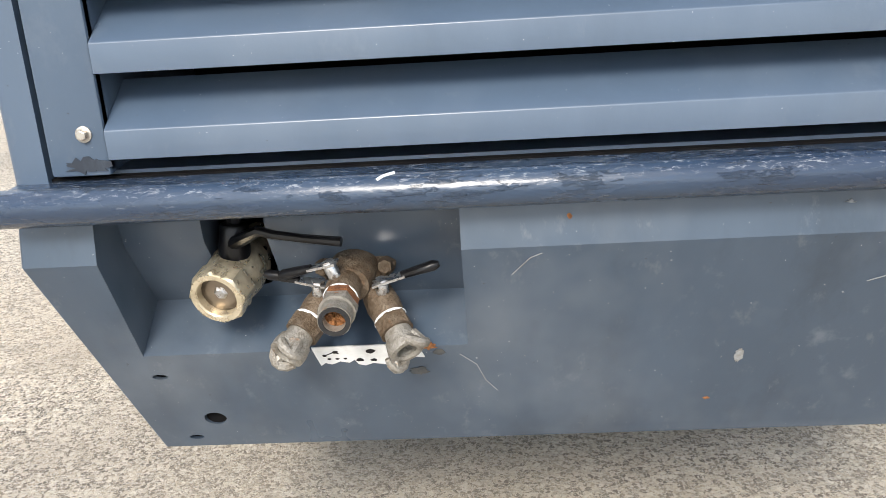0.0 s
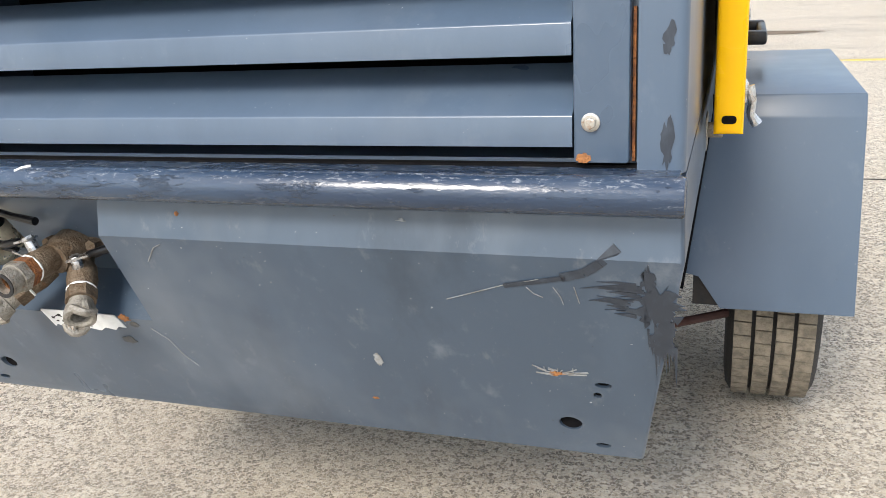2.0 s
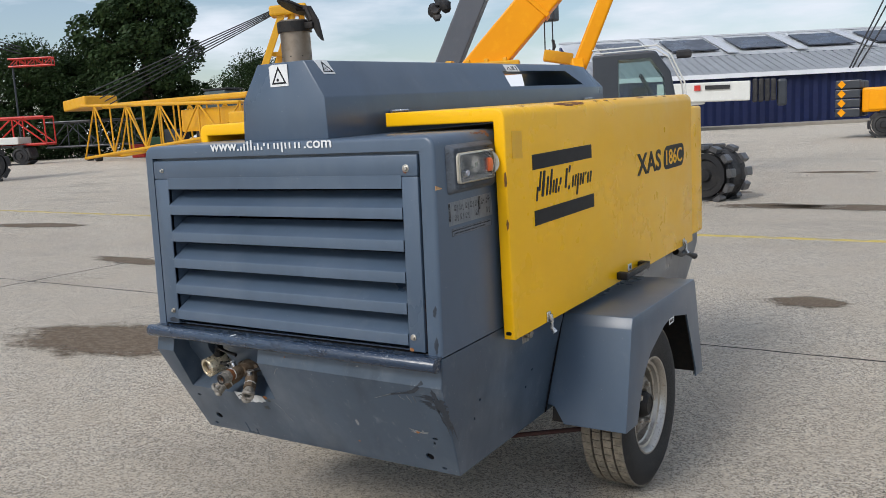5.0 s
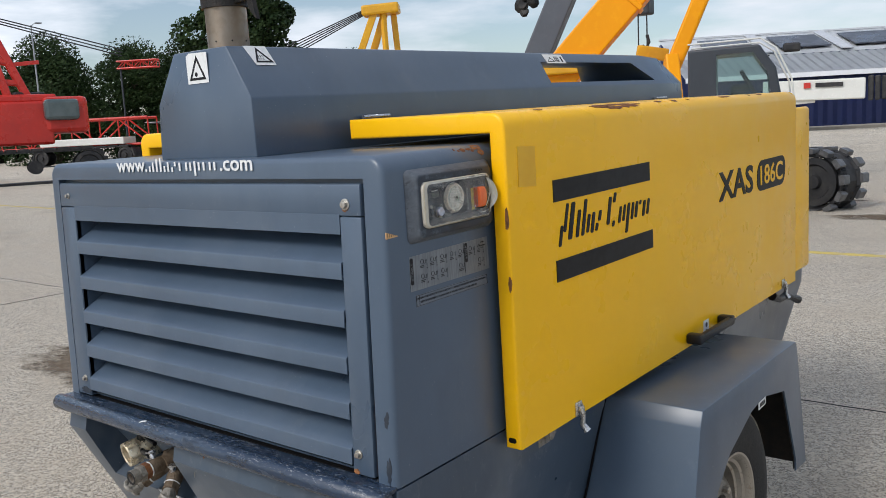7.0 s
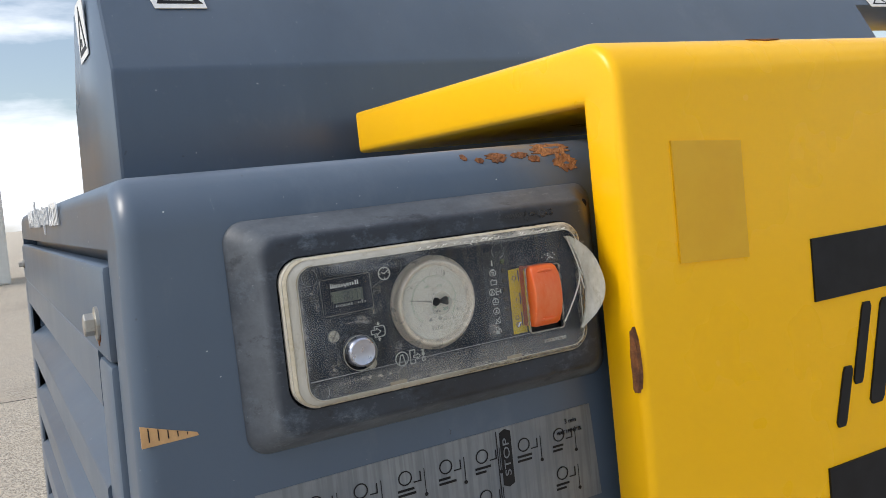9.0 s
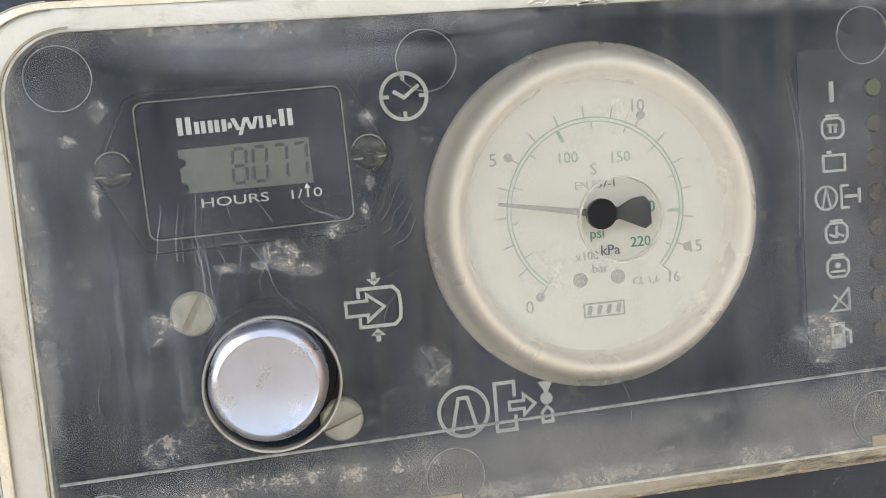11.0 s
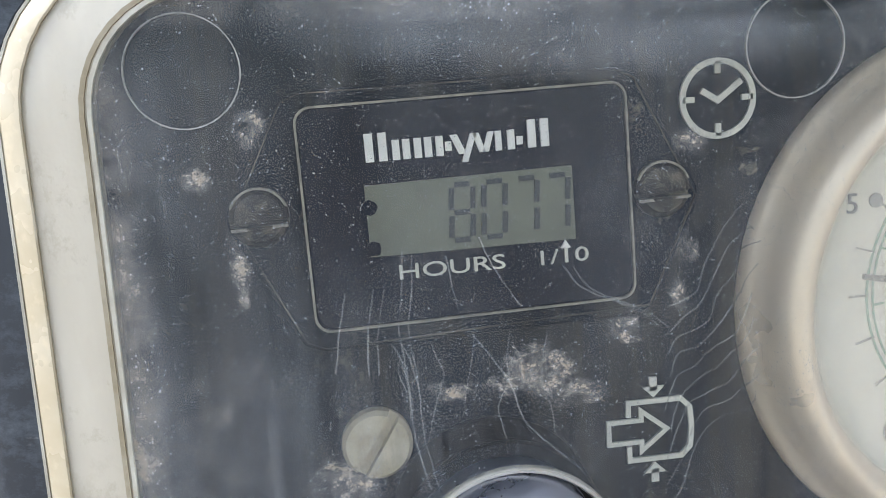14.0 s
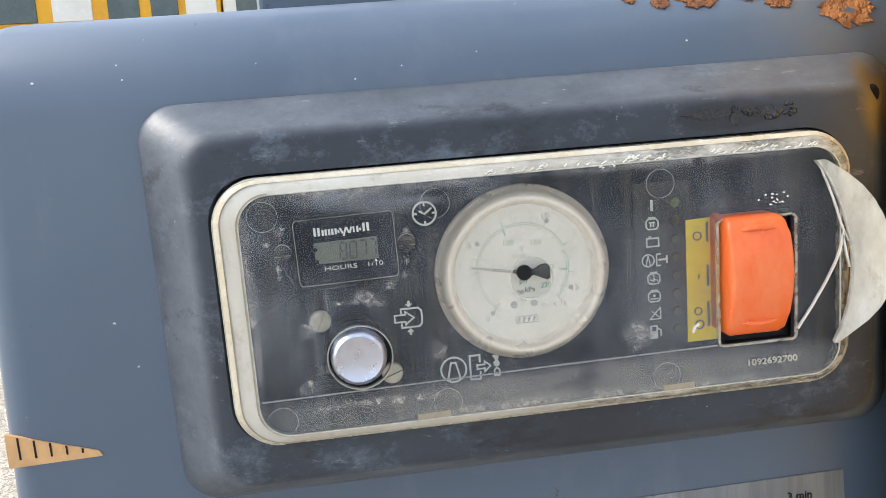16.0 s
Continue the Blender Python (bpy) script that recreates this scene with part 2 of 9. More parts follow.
m = Mat("dirty_bronze", (0.17, 0.13, 0.092), 0.6, 0.45)
m.tint((0.09, 0.055, 0.03), m.noise(80, 6, 0.7, (1, 1, 1), 0.42, 0.62), 0.8)
m.tint((0.30, 0.13, 0.05), m.noise(55, 5, 0.7, (1, 1, 1), 0.60, 0.70, (2, 0, 1)), 0.4)
m.bump(m.noise(240, 4), 0.0012, 0.7)
BRONZE = m.m
m = Mat("zinc_casting", (0.33, 0.31, 0.275), 0.5, 0.5)
m.tint((0.13, 0.105, 0.075), m.noise(90, 6, 0.7, (1, 1, 1), 0.45, 0.65), 0.7)
m.tint((0.32, 0.16, 0.07), m.noise(60, 5, 0.7, (1, 1, 1), 0.62, 0.7, (4, 0, 1)), 0.6)
m.bump(m.noise(320, 4), 0.0008, 0.7)
ZINC = m.m
m = Mat("bright_steel", (0.62, 0.62, 0.63), 0.3, 1.0)
m.tint((0.40, 0.39, 0.38), m.noise(120, 5), 0.5).rough(m.noise(150, 4), 0.2, 0.45)
STEEL = m.m
m = Mat("sooty_stainless", (0.26, 0.215, 0.17), 0.45, 0.9)
m.tint((0.16, 0.11, 0.07), m.noise(14, 5, 0.6, (1, 1, 0.5), 0.45, 0.7), 0.6).rough(m.noise(40, 4), 0.3, 0.6)
STAINLESS = m.m
m = Mat("black_dipped_vinyl", (0.004, 0.004, 0.005), 0.28)
m.b.inputs["Specular IOR Level"].default_value = 0.3
m.tint((0.014, 0.014, 0.016), m.noise(70, 4), 0.5)
DIPPED = m.m
m = Mat("soot_black_steel", (0.008, 0.0075, 0.007), 0.6, 0.2)
m.tint((0.035, 0.022, 0.015), m.noise(40, 5), 0.4).bump(m.noise(200, 3), 0.001, 0.4)
SOOT = m.m
m = Mat("wheel_silver", (0.44, 0.415, 0.375), 0.34, 0.85)
m.tint((0.20, 0.14, 0.085), m.noise(18, 7, 0.72, (1, 1, 1), 0.55, 0.68), 0.7)
m.tint((0.10, 0.085, 0.07), m.noise(70, 5, 0.7, (1, 1, 1), 0.55, 0.7), 0.5)
SILVER = m.m
m = Mat("tyre_rubber", (0.010, 0.010, 0.011), 0.7)
m.tint((0.06, 0.052, 0.042), m.noise(30, 6, 0.7, (1, 1, 1), 0.54, 0.75), 0.4).bump(m.noise(240, 3), 0.001, 0.4)
RUBBER = m.m
m = Mat("dusty_tread_rubber", (0.25, 0.215, 0.165), 0.9)
m.tint((0.10, 0.088, 0.07), m.noise(38, 7, 0.72), 0.75).bump(m.noise(200, 4), 0.0015, 0.6)
TREAD = m.m


def plain(name, color, rough=0.5, metal=0.0, second=None, scale=6.0, amount=0.5):
    """Paint or stuff of one colour with wear at two scales."""
    k = Mat(name, color, rough, metal)
    k.tint(second or tuple(c * 0.6 for c in color), k.noise(scale, 5, 0.6, (1, 1, 1), 0.45, 0.7), amount)
    k.tint(tuple(min(1, c * 1.4 + 0.01) for c in color), k.noise(scale * 9, 3, 0.6, (1, 1, 1), 0.55, 0.7), amount * 0.4)
    k.rough(k.noise(scale * 3, 3), max(0.05, rough - 0.08), min(1, rough + 0.12))
    return k.m


# exposed-aggregate concrete
m = Mat("exposed_aggregate_concrete", (0.67, 0.57, 0.435), 0.9)
wob = m.n.new("ShaderNodeTexNoise")
wob.inputs["Scale"].default_value, wob.inputs["Detail"].default_value = 55, 2
m.l.new(m.tc.outputs["Object"], wob.inputs["Vector"])
shift = m.n.new("ShaderNodeMix")
shift.data_type = "RGBA"
shift.inputs["Factor"].default_value = 0.012
m.l.new(m.tc.outputs["Object"], shift.inputs["A"])
m.l.new(wob.outputs["Color"], shift.inputs["B"])
pebble, joint = m.cells(92), m.cells(92, "DISTANCE_TO_EDGE")
for v in (pebble, joint):
    m.l.new(shift.outputs["Result"], v.inputs["Vector"])
sep = m.n.new("ShaderNodeSeparateColor")
m.l.new(pebble.outputs["Color"], sep.inputs["Color"])
pick = m.n.new("ShaderNodeValToRGB")
pick.color_ramp.interpolation = "CONSTANT"
ELEMENTS = [(0.0, (0.065, 0.052, 0.038)), (0.13, (0.52, 0.44, 0.33)), (0.25, (0.15, 0.118, 0.086)), (0.40, (0.74, 0.655, 0.52)),
            (0.58, (0.23, 0.183, 0.135)), (0.72, (0.63, 0.555, 0.45)), (0.87, (0.86, 0.79, 0.675))]
while len(pick.color_ramp.elements) < len(ELEMENTS):
    pick.color_ramp.elements.new(0.5)
for el, (p, c) in zip(pick.color_ramp.elements, ELEMENTS):
    el.position, el.color = p, (*c, 1)
m.l.new(sep.outputs["Red"], pick.inputs["Fac"])
stone = m.n.new("ShaderNodeMapRange")
stone.inputs["From Min"].default_value, stone.inputs["From Max"].default_value = 0.03, 0.09
m.l.new(joint.outputs["Distance"], stone.inputs["Value"])
m.tint(pick.outputs["Color"], stone.outputs["Result"])
m.tint((0.050, 0.041, 0.033), m.noise(110, 5, 0.7, (1, 1, 1), 0.556, 0.586), 0.88)
m.tint((0.86, 0.80, 0.70), m.noise(150, 4, 0.7, (1, 1, 1), 0.520, 0.555, (3, 7, 1)), 0.85)
m.tint((0.13, 0.107, 0.082), m.noise(32, 6, 0.78, (1, 1, 1), 0.54, 0.64, (2, 2, 0)), 0.55)
m.tint((0.70, 0.64, 0.535), m.noise(26, 6, 0.78, (1, 1, 1), 0.55, 0.66, (7, 1, 0)), 0.5)
m.tint((0.12, 0.10, 0.08), m.noise(8, 7, 0.8, (1, 1, 1), 0.56, 0.68, (3, 1, 0)), 0.45)
m.tint((0.56, 0.47, 0.355), m.noise(1.3, 6, 0.65, (1, 1, 1), 0.42, 0.66), 0.42)
m.tint((0.25, 0.185, 0.12), m.noise(2.6, 7, 0.72, (1, 1, 1), 0.57, 0.70, (4, 6, 0)), 0.28)
m.tint((0.20, 0.17, 0.14), m.noise(0.45, 6, 0.65, (0.6, 1, 1), 0.52, 0.70, (5, 3, 0)), 0.45)
m.tint((0.13, 0.11, 0.09), m.noise(0.5, 6, 0.7, (0.35, 1, 1), 0.62, 0.70, (9, 2, 0)), 0.45)
m.tint((0.17, 0.145, 0.118), m.noise(0.75, 7, 0.68, (0.55, 1, 1), 0.61, 0.67, (6, 8, 0)), 0.5)
m.tint((0.62, 0.555, 0.46), m.noise(0.3, 6, 0.65, (0.5, 1, 1), 0.56, 0.66, (2, 5, 0)), 0.4)
m.tint((0.55, 0.485, 0.40), m.noise(0.08, 4, 0.6, (1, 1, 1), 0.4, 0.65, (1, 9, 0)), 0.35)
m.bump(stone.outputs["Result"], 0.004, 0.8)
m.bump(m.noise(110, 5, 0.7, (1, 1, 1), 0.40, 0.60), 0.003, 0.7)
CONCRETE = m.m
m = Mat("dried_mud_stain", (0.135, 0.094, 0.058), 0.95)
m.tint((0.20, 0.155, 0.11), m.noise(14, 6, 0.7, (1, 1, 1), 0.45, 0.6), 0.9)
m.tint((0.08, 0.06, 0.045), m.noise(60, 4, 0.7, (1, 1, 1), 0.55, 0.65), 0.7)
hole = m.n.new("ShaderNodeBsdfTransparent")
blend = m.n.new("ShaderNodeMixShader")
round_off = m.n.new("ShaderNodeTexGradient")
round_off.gradient_type = "SPHERICAL"
m.l.new(m.tc.outputs["Object"], round_off.inputs["Vector"])
patchy = m.math("ADD", m.math("MULTIPLY", round_off.outputs["Fac"], 1.5), m.noise(2.6, 8, 0.72, (1, 1, 1), 0.25, 0.75))
m.l.new(m.math("MULTIPLY", m.math("MULTIPLY", m.math("SUBTRACT", patchy, 0.78), 2.4, True), 0.86), blend.inputs["Fac"])
m.l.new(hole.outputs[0], blend.inputs[1])
m.l.new(m.b.outputs[0], blend.inputs[2])
m.l.new(blend.outputs[0], m.n["Material Output"].inputs["Surface"])
MUD = m.m
YELLOW_LINE = plain("worn_yellow_line_paint", (0.55, 0.42, 0.10), 0.8, 0, (0.36, 0.32, 0.25), 4, 0.9)
JOINT = plain("joint_filler", (0.05, 0.045, 0.04), 0.9)

# ---------------- geometry helpers ----------------


class Thing:
    """A top-level thing: an Empty at its base; parts are given in the machine's or the world's own coordinates."""

    def __init__(self, name, base, label, category, group="", lean=False):
        self.base = Vector(base)
        self.root = new(name)
        self.root.empty_display_size = 0.1
        self.root.matrix_world = (TILT if lean else Matrix()) @ Matrix.Translation(self.base)
        tagged(self.root, label, category, group)

    def part(self, name, bm, material, parent=None, label="", smooth=False, sharp=35):
        bmesh.ops.translate(bm, verts=bm.verts, vec=-self.base) if self.base.length else None
        return part(name, bm, material, parent or self.root, label, smooth, sharp)


def part(name, bm, material, parent=None, label="", smooth=False, sharp=35):
    bmesh.ops.recalc_face_normals(bm, faces=bm.faces)
    me = bpy.data.meshes.new(name)
    if smooth:
        limit = radians(sharp)
        for f in bm.faces:
            f.smooth = True
        for e in bm.edges:
            if len(e.link_faces) == 2 and e.calc_face_angle(0) > limit:
                e.smooth = False
    bm.to_mesh(me)
    bm.free()
    me.materials.append(material)
    ob = new(name, me)
    if parent:
        ob.parent = parent
    if label:
        ob["label"] = label
    return ob


def box(x0, x1, y0, y1, z0, z1, bevel=0.0, seg=2, bm=None, turn=None):
    b = bmesh.new()
    bmesh.ops.create_cube(b, size=1, matrix=Matrix.Translation(((x0 + x1) / 2, (y0 + y1) / 2, (z0 + z1) / 2)) @ Matrix.Diagonal((x1 - x0, y1 - y0, z1 - z0, 1)))
    if bevel:
        bmesh.ops.bevel(b, geom=b.edges[:], offset=bevel, segments=seg, affect="EDGES", profile=0.5)
    if turn:
        bmesh.ops.transform(b, matrix=turn, verts=b.verts)
    return merge(bm, b)


def merge(bm, b):
    if bm is None:
        return b
    me = bpy.data.meshes.new("tmp")
    b.to_mesh(me)
    b.free()
    bm.from_mesh(me)
    bpy.data.meshes.remove(me)
    return bm


def tube(p, q, r, r2=None, n=16, bm=None, cap=True, bevel=0.0):
    p, q = Vector(p), Vector(q)
    b = bmesh.new()
    d = q - p
    bmesh.ops.create_cone(b, cap_ends=cap, segments=n, radius1=r, radius2=r if r2 is None else r2, depth=d.length,
                          matrix=Matrix.Translation((p + q) / 2) @ d.to_track_quat("Z", "Y").to_matrix().to_4x4())
    if bevel:
        ed = [e for e in b.edges if len(e.link_faces) == 2 and e.calc_face_angle(0) > 1.2]
        bmesh.ops.bevel(b, geom=ed, offset=bevel, segments=2, affect="EDGES", profile=0.5)
    return merge(bm, b)


def prism(points, axis, a, b_, bevel=0.0, bm=None, seg=2):
    """A polygon, given in the plane across axis, drawn out from a to b_. Axis x: points are (y, z); y: (x, z); z: (x, y)."""
    b = bmesh.new()

    def at(p, v):
        return {"x": (v, p[0], p[1]), "y": (p[0], v, p[1]), "z": (p[0], p[1], v)}[axis]

    lo = [b.verts.new(at(p, a)) for p in points]
    hi = [b.verts.new(at(p, b_)) for p in points]
    b.faces.new(lo)
    b.faces.new(hi[::-1])
    for i in range(len(points)):
        j = (i + 1) % len(points)
        b.faces.new((lo[i], hi[i], hi[j], lo[j]))
    bmesh.ops.recalc_face_normals(b, faces=b.faces)
    if bevel:
        bmesh.ops.bevel(b, geom=b.edges[:], offset=bevel, segments=seg, affect="EDGES", profile=0.5)
    return merge(bm, b)


def loft(rings, bm=None, cap=True):
    """Closed rings of equally many points, joined one to the next."""
    b = bmesh.new()
    vs = [[b.verts.new(p) for p in r] for r in rings]
    n = len(vs[0])
    for r, s in zip(vs, vs[1:]):
        for i in range(n):
            b.faces.new((r[i], r[(i + 1) % n], s[(i + 1) % n], s[i]))
    if cap:
        b.faces.new(vs[0][::-1])
        b.faces.new(vs[-1])
    bmesh.ops.recalc_face_normals(b, faces=b.faces)
    return merge(bm, b)


def round_rect(x0, x1, y0, y1, r, n=6):
    out = []
    for cx, cy, a0 in ((x1 - r, y1 - r, 0), (x0 + r, y1 - r, 90), (x0 + r, y0 + r, 180), (x1 - r, y0 + r, 270)):
        for k in range(n + 1):
            a = radians(a0 + 90 * k / n)
            out.append((cx + r * math.cos(a), cy + r * math.sin(a)))
    return out


def circle(cx, cy, r, n=32, squash=1.0):
    return [(cx + r * math.cos(2 * math.pi * k / n), cy + r * squash * math.sin(2 * math.pi * k / n)) for k in range(n)]


def lathe(profile, origin, axis, n=32, bm=None, cap=True):
    """profile: (distance along the axis, radius). Turned about axis through origin."""
    b = bmesh.new()
    m4 = Matrix.Translation(origin) @ Vector(axis).to_track_quat("Z", "Y").to_matrix().to_4x4()
    rings = []
    for h, r in profile:
        rings.append([b.verts.new(m4 @ Vector((r * math.cos(2 * math.pi * k / n), r * math.sin(2 * math.pi * k / n), h))) for k in range(n)])
    for r, s in zip(rings, rings[1:]):
        for i in range(n):
            b.faces.new((r[i], r[(i + 1) % n], s[(i + 1) % n], s[i]))
    if cap and profile[0][1] > 1e-6:
        b.faces.new(rings[0][::-1])
    if cap and profile[-1][1] > 1e-6:
        b.faces.new(rings[-1])
    bmesh.ops.remove_doubles(b, verts=b.verts, dist=1e-7)
    bmesh.ops.recalc_face_normals(b, faces=b.faces)
    return merge(bm, b)


def sweep(points, r, n=10, bm=None, taper=None):
    """A round bar along a line of points."""
    pts = [Vector(p) for p in points]
    rings, up = [], Vector((0.123, 0.456, 0.88)).normalized()
    for i, p in enumerate(pts):
        d = (pts[min(i + 1, len(pts) - 1)] - pts[max(i - 1, 0)]).normalized()
        u = d.cross(up).normalized()
        v = u.cross(d)
        k = r if taper is None else r * taper[i]
        rings.append([p + (u * math.cos(2 * math.pi * j / n) + v * math.sin(2 * math.pi * j / n)) * k for j in range(n)])
    return loft(rings, bm)


def cut(bm, *cutters):
    """bm less the cutters."""
    def mesh_of(b):
        bmesh.ops.recalc_face_normals(b, faces=b.faces)
        me = bpy.data.meshes.new("tmp")
        b.to_mesh(me)
        b.free()
        return me
    a = new("tmp_a", mesh_of(bm))
    tmp = []
    for c in cutters:
        o = new("tmp_c", mesh_of(c))
        k = a.modifiers.new("cut", "BOOLEAN")
        k.operation, k.solver, k.object = "DIFFERENCE", "EXACT", o
        tmp.append(o)
    dg = bpy.context.evaluated_depsgraph_get()
    me = bpy.data.meshes.new_from_object(a.evaluated_get(dg))
    out = bmesh.new()
    out.from_mesh(me)
    for o in (a, *tmp):
        d = o.data
        bpy.data.objects.remove(o)
        bpy.data.meshes.remove(d)
    bpy.data.meshes.remove(me)
    return out


def lettering(body, m4, height=None, width=None, depth=0.0006, bold=0.0):
    """Writing in the built-in font, as a mesh; its lower left corner at m4's origin, along m4's x, up along m4's y."""
    cu = bpy.data.curves.new("tmp", "FONT")
    cu.body, cu.extrude, cu.offset, cu.resolution_u = body, 0.02, bold, 3
    o = new("tmp_t", cu)
    dg = bpy.context.evaluated_depsgraph_get()
    me = bpy.data.meshes.new_from_object(o.evaluated_get(dg))
    b = bmesh.new()
    b.from_mesh(me)
    bpy.data.objects.remove(o)
    bpy.data.curves.remove(cu)
    bpy.data.meshes.remove(me)
    xs, ys = [v.co.x for v in b.verts], [v.co.y for v in b.verts]
    w, h = max(xs) - min(xs), max(ys) - min(ys)
    ky = height / h if height else width / w
    kx = width / w if width else ky
    fit = Matrix.Diagonal((kx, ky, depth / 0.04, 1)) @ Matrix.Translation((-min(xs), -min(ys), 0.02))
    bmesh.ops.transform(b, matrix=m4 @ fit, verts=b.verts)
    return b


def side_frame(x, y, z):
    """Reading frame on the machine's side: along +y, up z, out +x."""
    return Matrix(((0, 0, 1, x), (1, 0, 0, y), (0, 1, 0, z), (0, 0, 0, 1)))


def rear_frame(x, y, z, lean=0.0):
    """Reading frame on the machine's rear: along +x, up z, out -y."""
    return Matrix.Translation((x, y, z)) @ Matrix.Rotation(radians(90) - lean, 4, "X")


def blob(pts, m4, depth):
    """A flat plate of some outline in a reading frame."""
    b = prism(pts, "z", 0, depth)
    bmesh.ops.transform(b, matrix=m4, verts=b.verts)
    return b


def stroke(points, w, m4, depth, bm=None, closed=False):
    """A mitred line of some width in a reading frame."""
    pts = []
    for p in points:
        p = Vector(p)
        if not pts or (p - pts[-1]).length > 1e-7:
            pts.append(p)
    if closed and (pts[0] - pts[-1]).length < 1e-7:
        pts.pop()
    n = len(pts)
    b = bmesh.new()
    lo, hi = [], []
    for i, p in enumerate(pts):
        d0 = (p - pts[i - 1]).normalized() if closed or i else None
        d1 = (pts[(i + 1) % n] - p).normalized() if closed or i < n - 1 else None
        end = d0 is None or d1 is None
        if d0 is None:
            d0, p = d1, p - d1 * w * 0.3
        if d1 is None:
            d1, p = d0, p + d0 * w * 0.3
        t = d0 + d1
        t = d1 if t.length < 0.2 else t.normalized()
        nr = Vector((-t.y, t.x))
        k = 1.0 if end else 1 / max(0.45, abs(nr.dot(Vector((-d0.y, d0.x)))))
        for z, row in ((0, lo), (depth, hi)):
            row.append([b.verts.new((*(p + nr * s * w / 2 * k), z)) for s in (1, -1)])
    for i in range(n if closed else n - 1):
        j = (i + 1) % n
        b.faces.new((hi[i][0], hi[i][1], hi[j][1], hi[j][0]))
        b.faces.new((lo[i][0], lo[j][0], lo[j][1], lo[i][1]))
        for s in (0, 1):
            b.faces.new((lo[i][s], lo[j][s], hi[j][s], hi[i][s]))
    if not closed:
        for i in (0, n - 1):
            b.faces.new((lo[i][0], lo[i][1], hi[i][1], hi[i][0]))
    bmesh.ops.transform(b, matrix=m4, verts=b.verts)
    return merge(bm, b)


def ragged(cx, cy, rx, ry, seed, n=26, rough=0.35):
    rnd = random.Random(seed)
    return [(cx + rx * (1 - rough * rnd.random()) * math.cos(2 * math.pi * k / n), cy + ry * (1 - rough * rnd.random()) * math.sin(2 * math.pi * k / n)) for k in range(n)]


# ---------------- ground ----------------
b = bmesh.new()
bmesh.ops.create_grid(b, x_segments=40, y_segments=40, size=700)
ground = part("ground", b, CONCRETE)
tagged(ground, "worn exposed-aggregate concrete yard, pale and stained", "ground", kind="structure")
for along, level, lo, hi in (("x", 3.18, -30, 30), ("x", -2.9, -30, 30), ("y", -7.2, -20, 40), ("y", 5.2, -20, 40)):
    rnd = random.Random(int(level * 10) + 100)
    left, right = [], []
    for k in range(int((hi - lo) / 0.15) + 1):
        c, w = level + rnd.uniform(-0.006, 0.006), rnd.uniform(0.0015, 0.0060)
        left.append((lo + k * 0.15, c - w) if along == "x" else (c - w, lo + k * 0.15))
        right.append((lo + k * 0.15, c + w) if along == "x" else (c + w, lo + k * 0.15))
    b = loft([[(*p, -0.01), (*q, -0.01), (*q, 0.003), (*p, 0.003)] for p, q in zip(left, right)])
    tagged(part("expansion_joint", b, JOINT), "dark filled joint between concrete slabs", "joint", kind="structure")
b = loft([[(-45, 10.4, z), (8, 7.25, z), (8, 7.37, z), (-45, 10.52, z)] for z in (-0.01, 0.004)])
tagged(part("yellow_line", b, YELLOW_LINE), "worn yellow line painted across the yard", "road marking", kind="structure")
for cx, cy, rx, ry, sd in ((-4.1, 1.80, 0.92, 0.46, 1), (-12.9, 6.9, 1.3, 0.35, 2), (0.2, 4.6, 0.3, 0.22, 3), (-1.35, 11.0, 0.8, 0.4, 4),
                           (-1.4, 17.6, 0.9, 0.3, 5), (-7.3, 4.5, 0.8, 0.2, 6), (-2.9, 13.2, 0.9, 0.3, 7), (-0.2, 10.9, 1.35, 0.42, 8), (-6.0, -1.0, 0.8, 0.4, 10)):
    b = prism(circle(0, 0, 1.0, 40), "z", -0.01, 0.005)
    stain = part("mud_stain", b, MUD)
    stain.location, stain.scale, stain.rotation_euler = (cx, cy, 0), (rx * 1.25, ry * 1.25, 1), (0, 0, 0.12 * math.sin(sd * 7))
    tagged(stain, "dried brown mud stain on the concrete", "stain", kind="structure")

DISC = plain("dusty_silver_disc", (0.26, 0.245, 0.22), 0.45, 0.6, (0.10, 0.075, 0.055), 30, 0.7)
# ---------------- the compressor ----------------
CX = -0.597  # middle of the body
compressor = Thing("portable_compressor", (CX, 1.05, 0), "grey and yellow towable air compressor with louvred rear, worn paint", "compressor", lean=True)


def mx(x):
    return 2 * CX - x


def lean_back(bm):
    """The rear face leans forward a little with height."""
    for v in bm.verts:
        v.co.y += 0.038 * (v.co.z - 0.79)
    return bm


def prof(z):
    """How far in the rear tub face lies at a height."""
    return -0.018 + (0.703 - z) * 0.463 if z < 0.703 else -0.018 + (z - 0.703) * 0.22


def on_rear(bm):
    for v in bm.verts:
        v.co.y += prof(v.co.z)
    return bm


# upper body
b = bmesh.new()
pts = [(x, y, z) for z in (0.790, 1.412) for x, y in ((-1.194, 0), (0, 0), (0, 2.46), (-1.194, 2.46))]
vs = [b.verts.new(p) for p in pts]
for f in ((3, 2, 1, 0), (4, 5, 6, 7), (0, 1, 5, 4), (1, 2, 6, 5), (2, 3, 7, 6), (3, 0, 4, 7)):
    b.faces.new([vs[i] for i in f])
top_sides = [e for e in b.edges if all(v.co.z > 1 for v in e.verts) and abs(e.verts[0].co.y - e.verts[1].co.y) > 1]
bmesh.ops.bevel(b, geom=top_sides, offset=0.034, segments=6, affect="EDGES", profile=0.5)
rest = [e for e in b.edges if len(e.link_faces) == 2 and e.calc_face_angle(0) > 1.0 and not all(v.co.z < 0.8 for v in e.verts)]
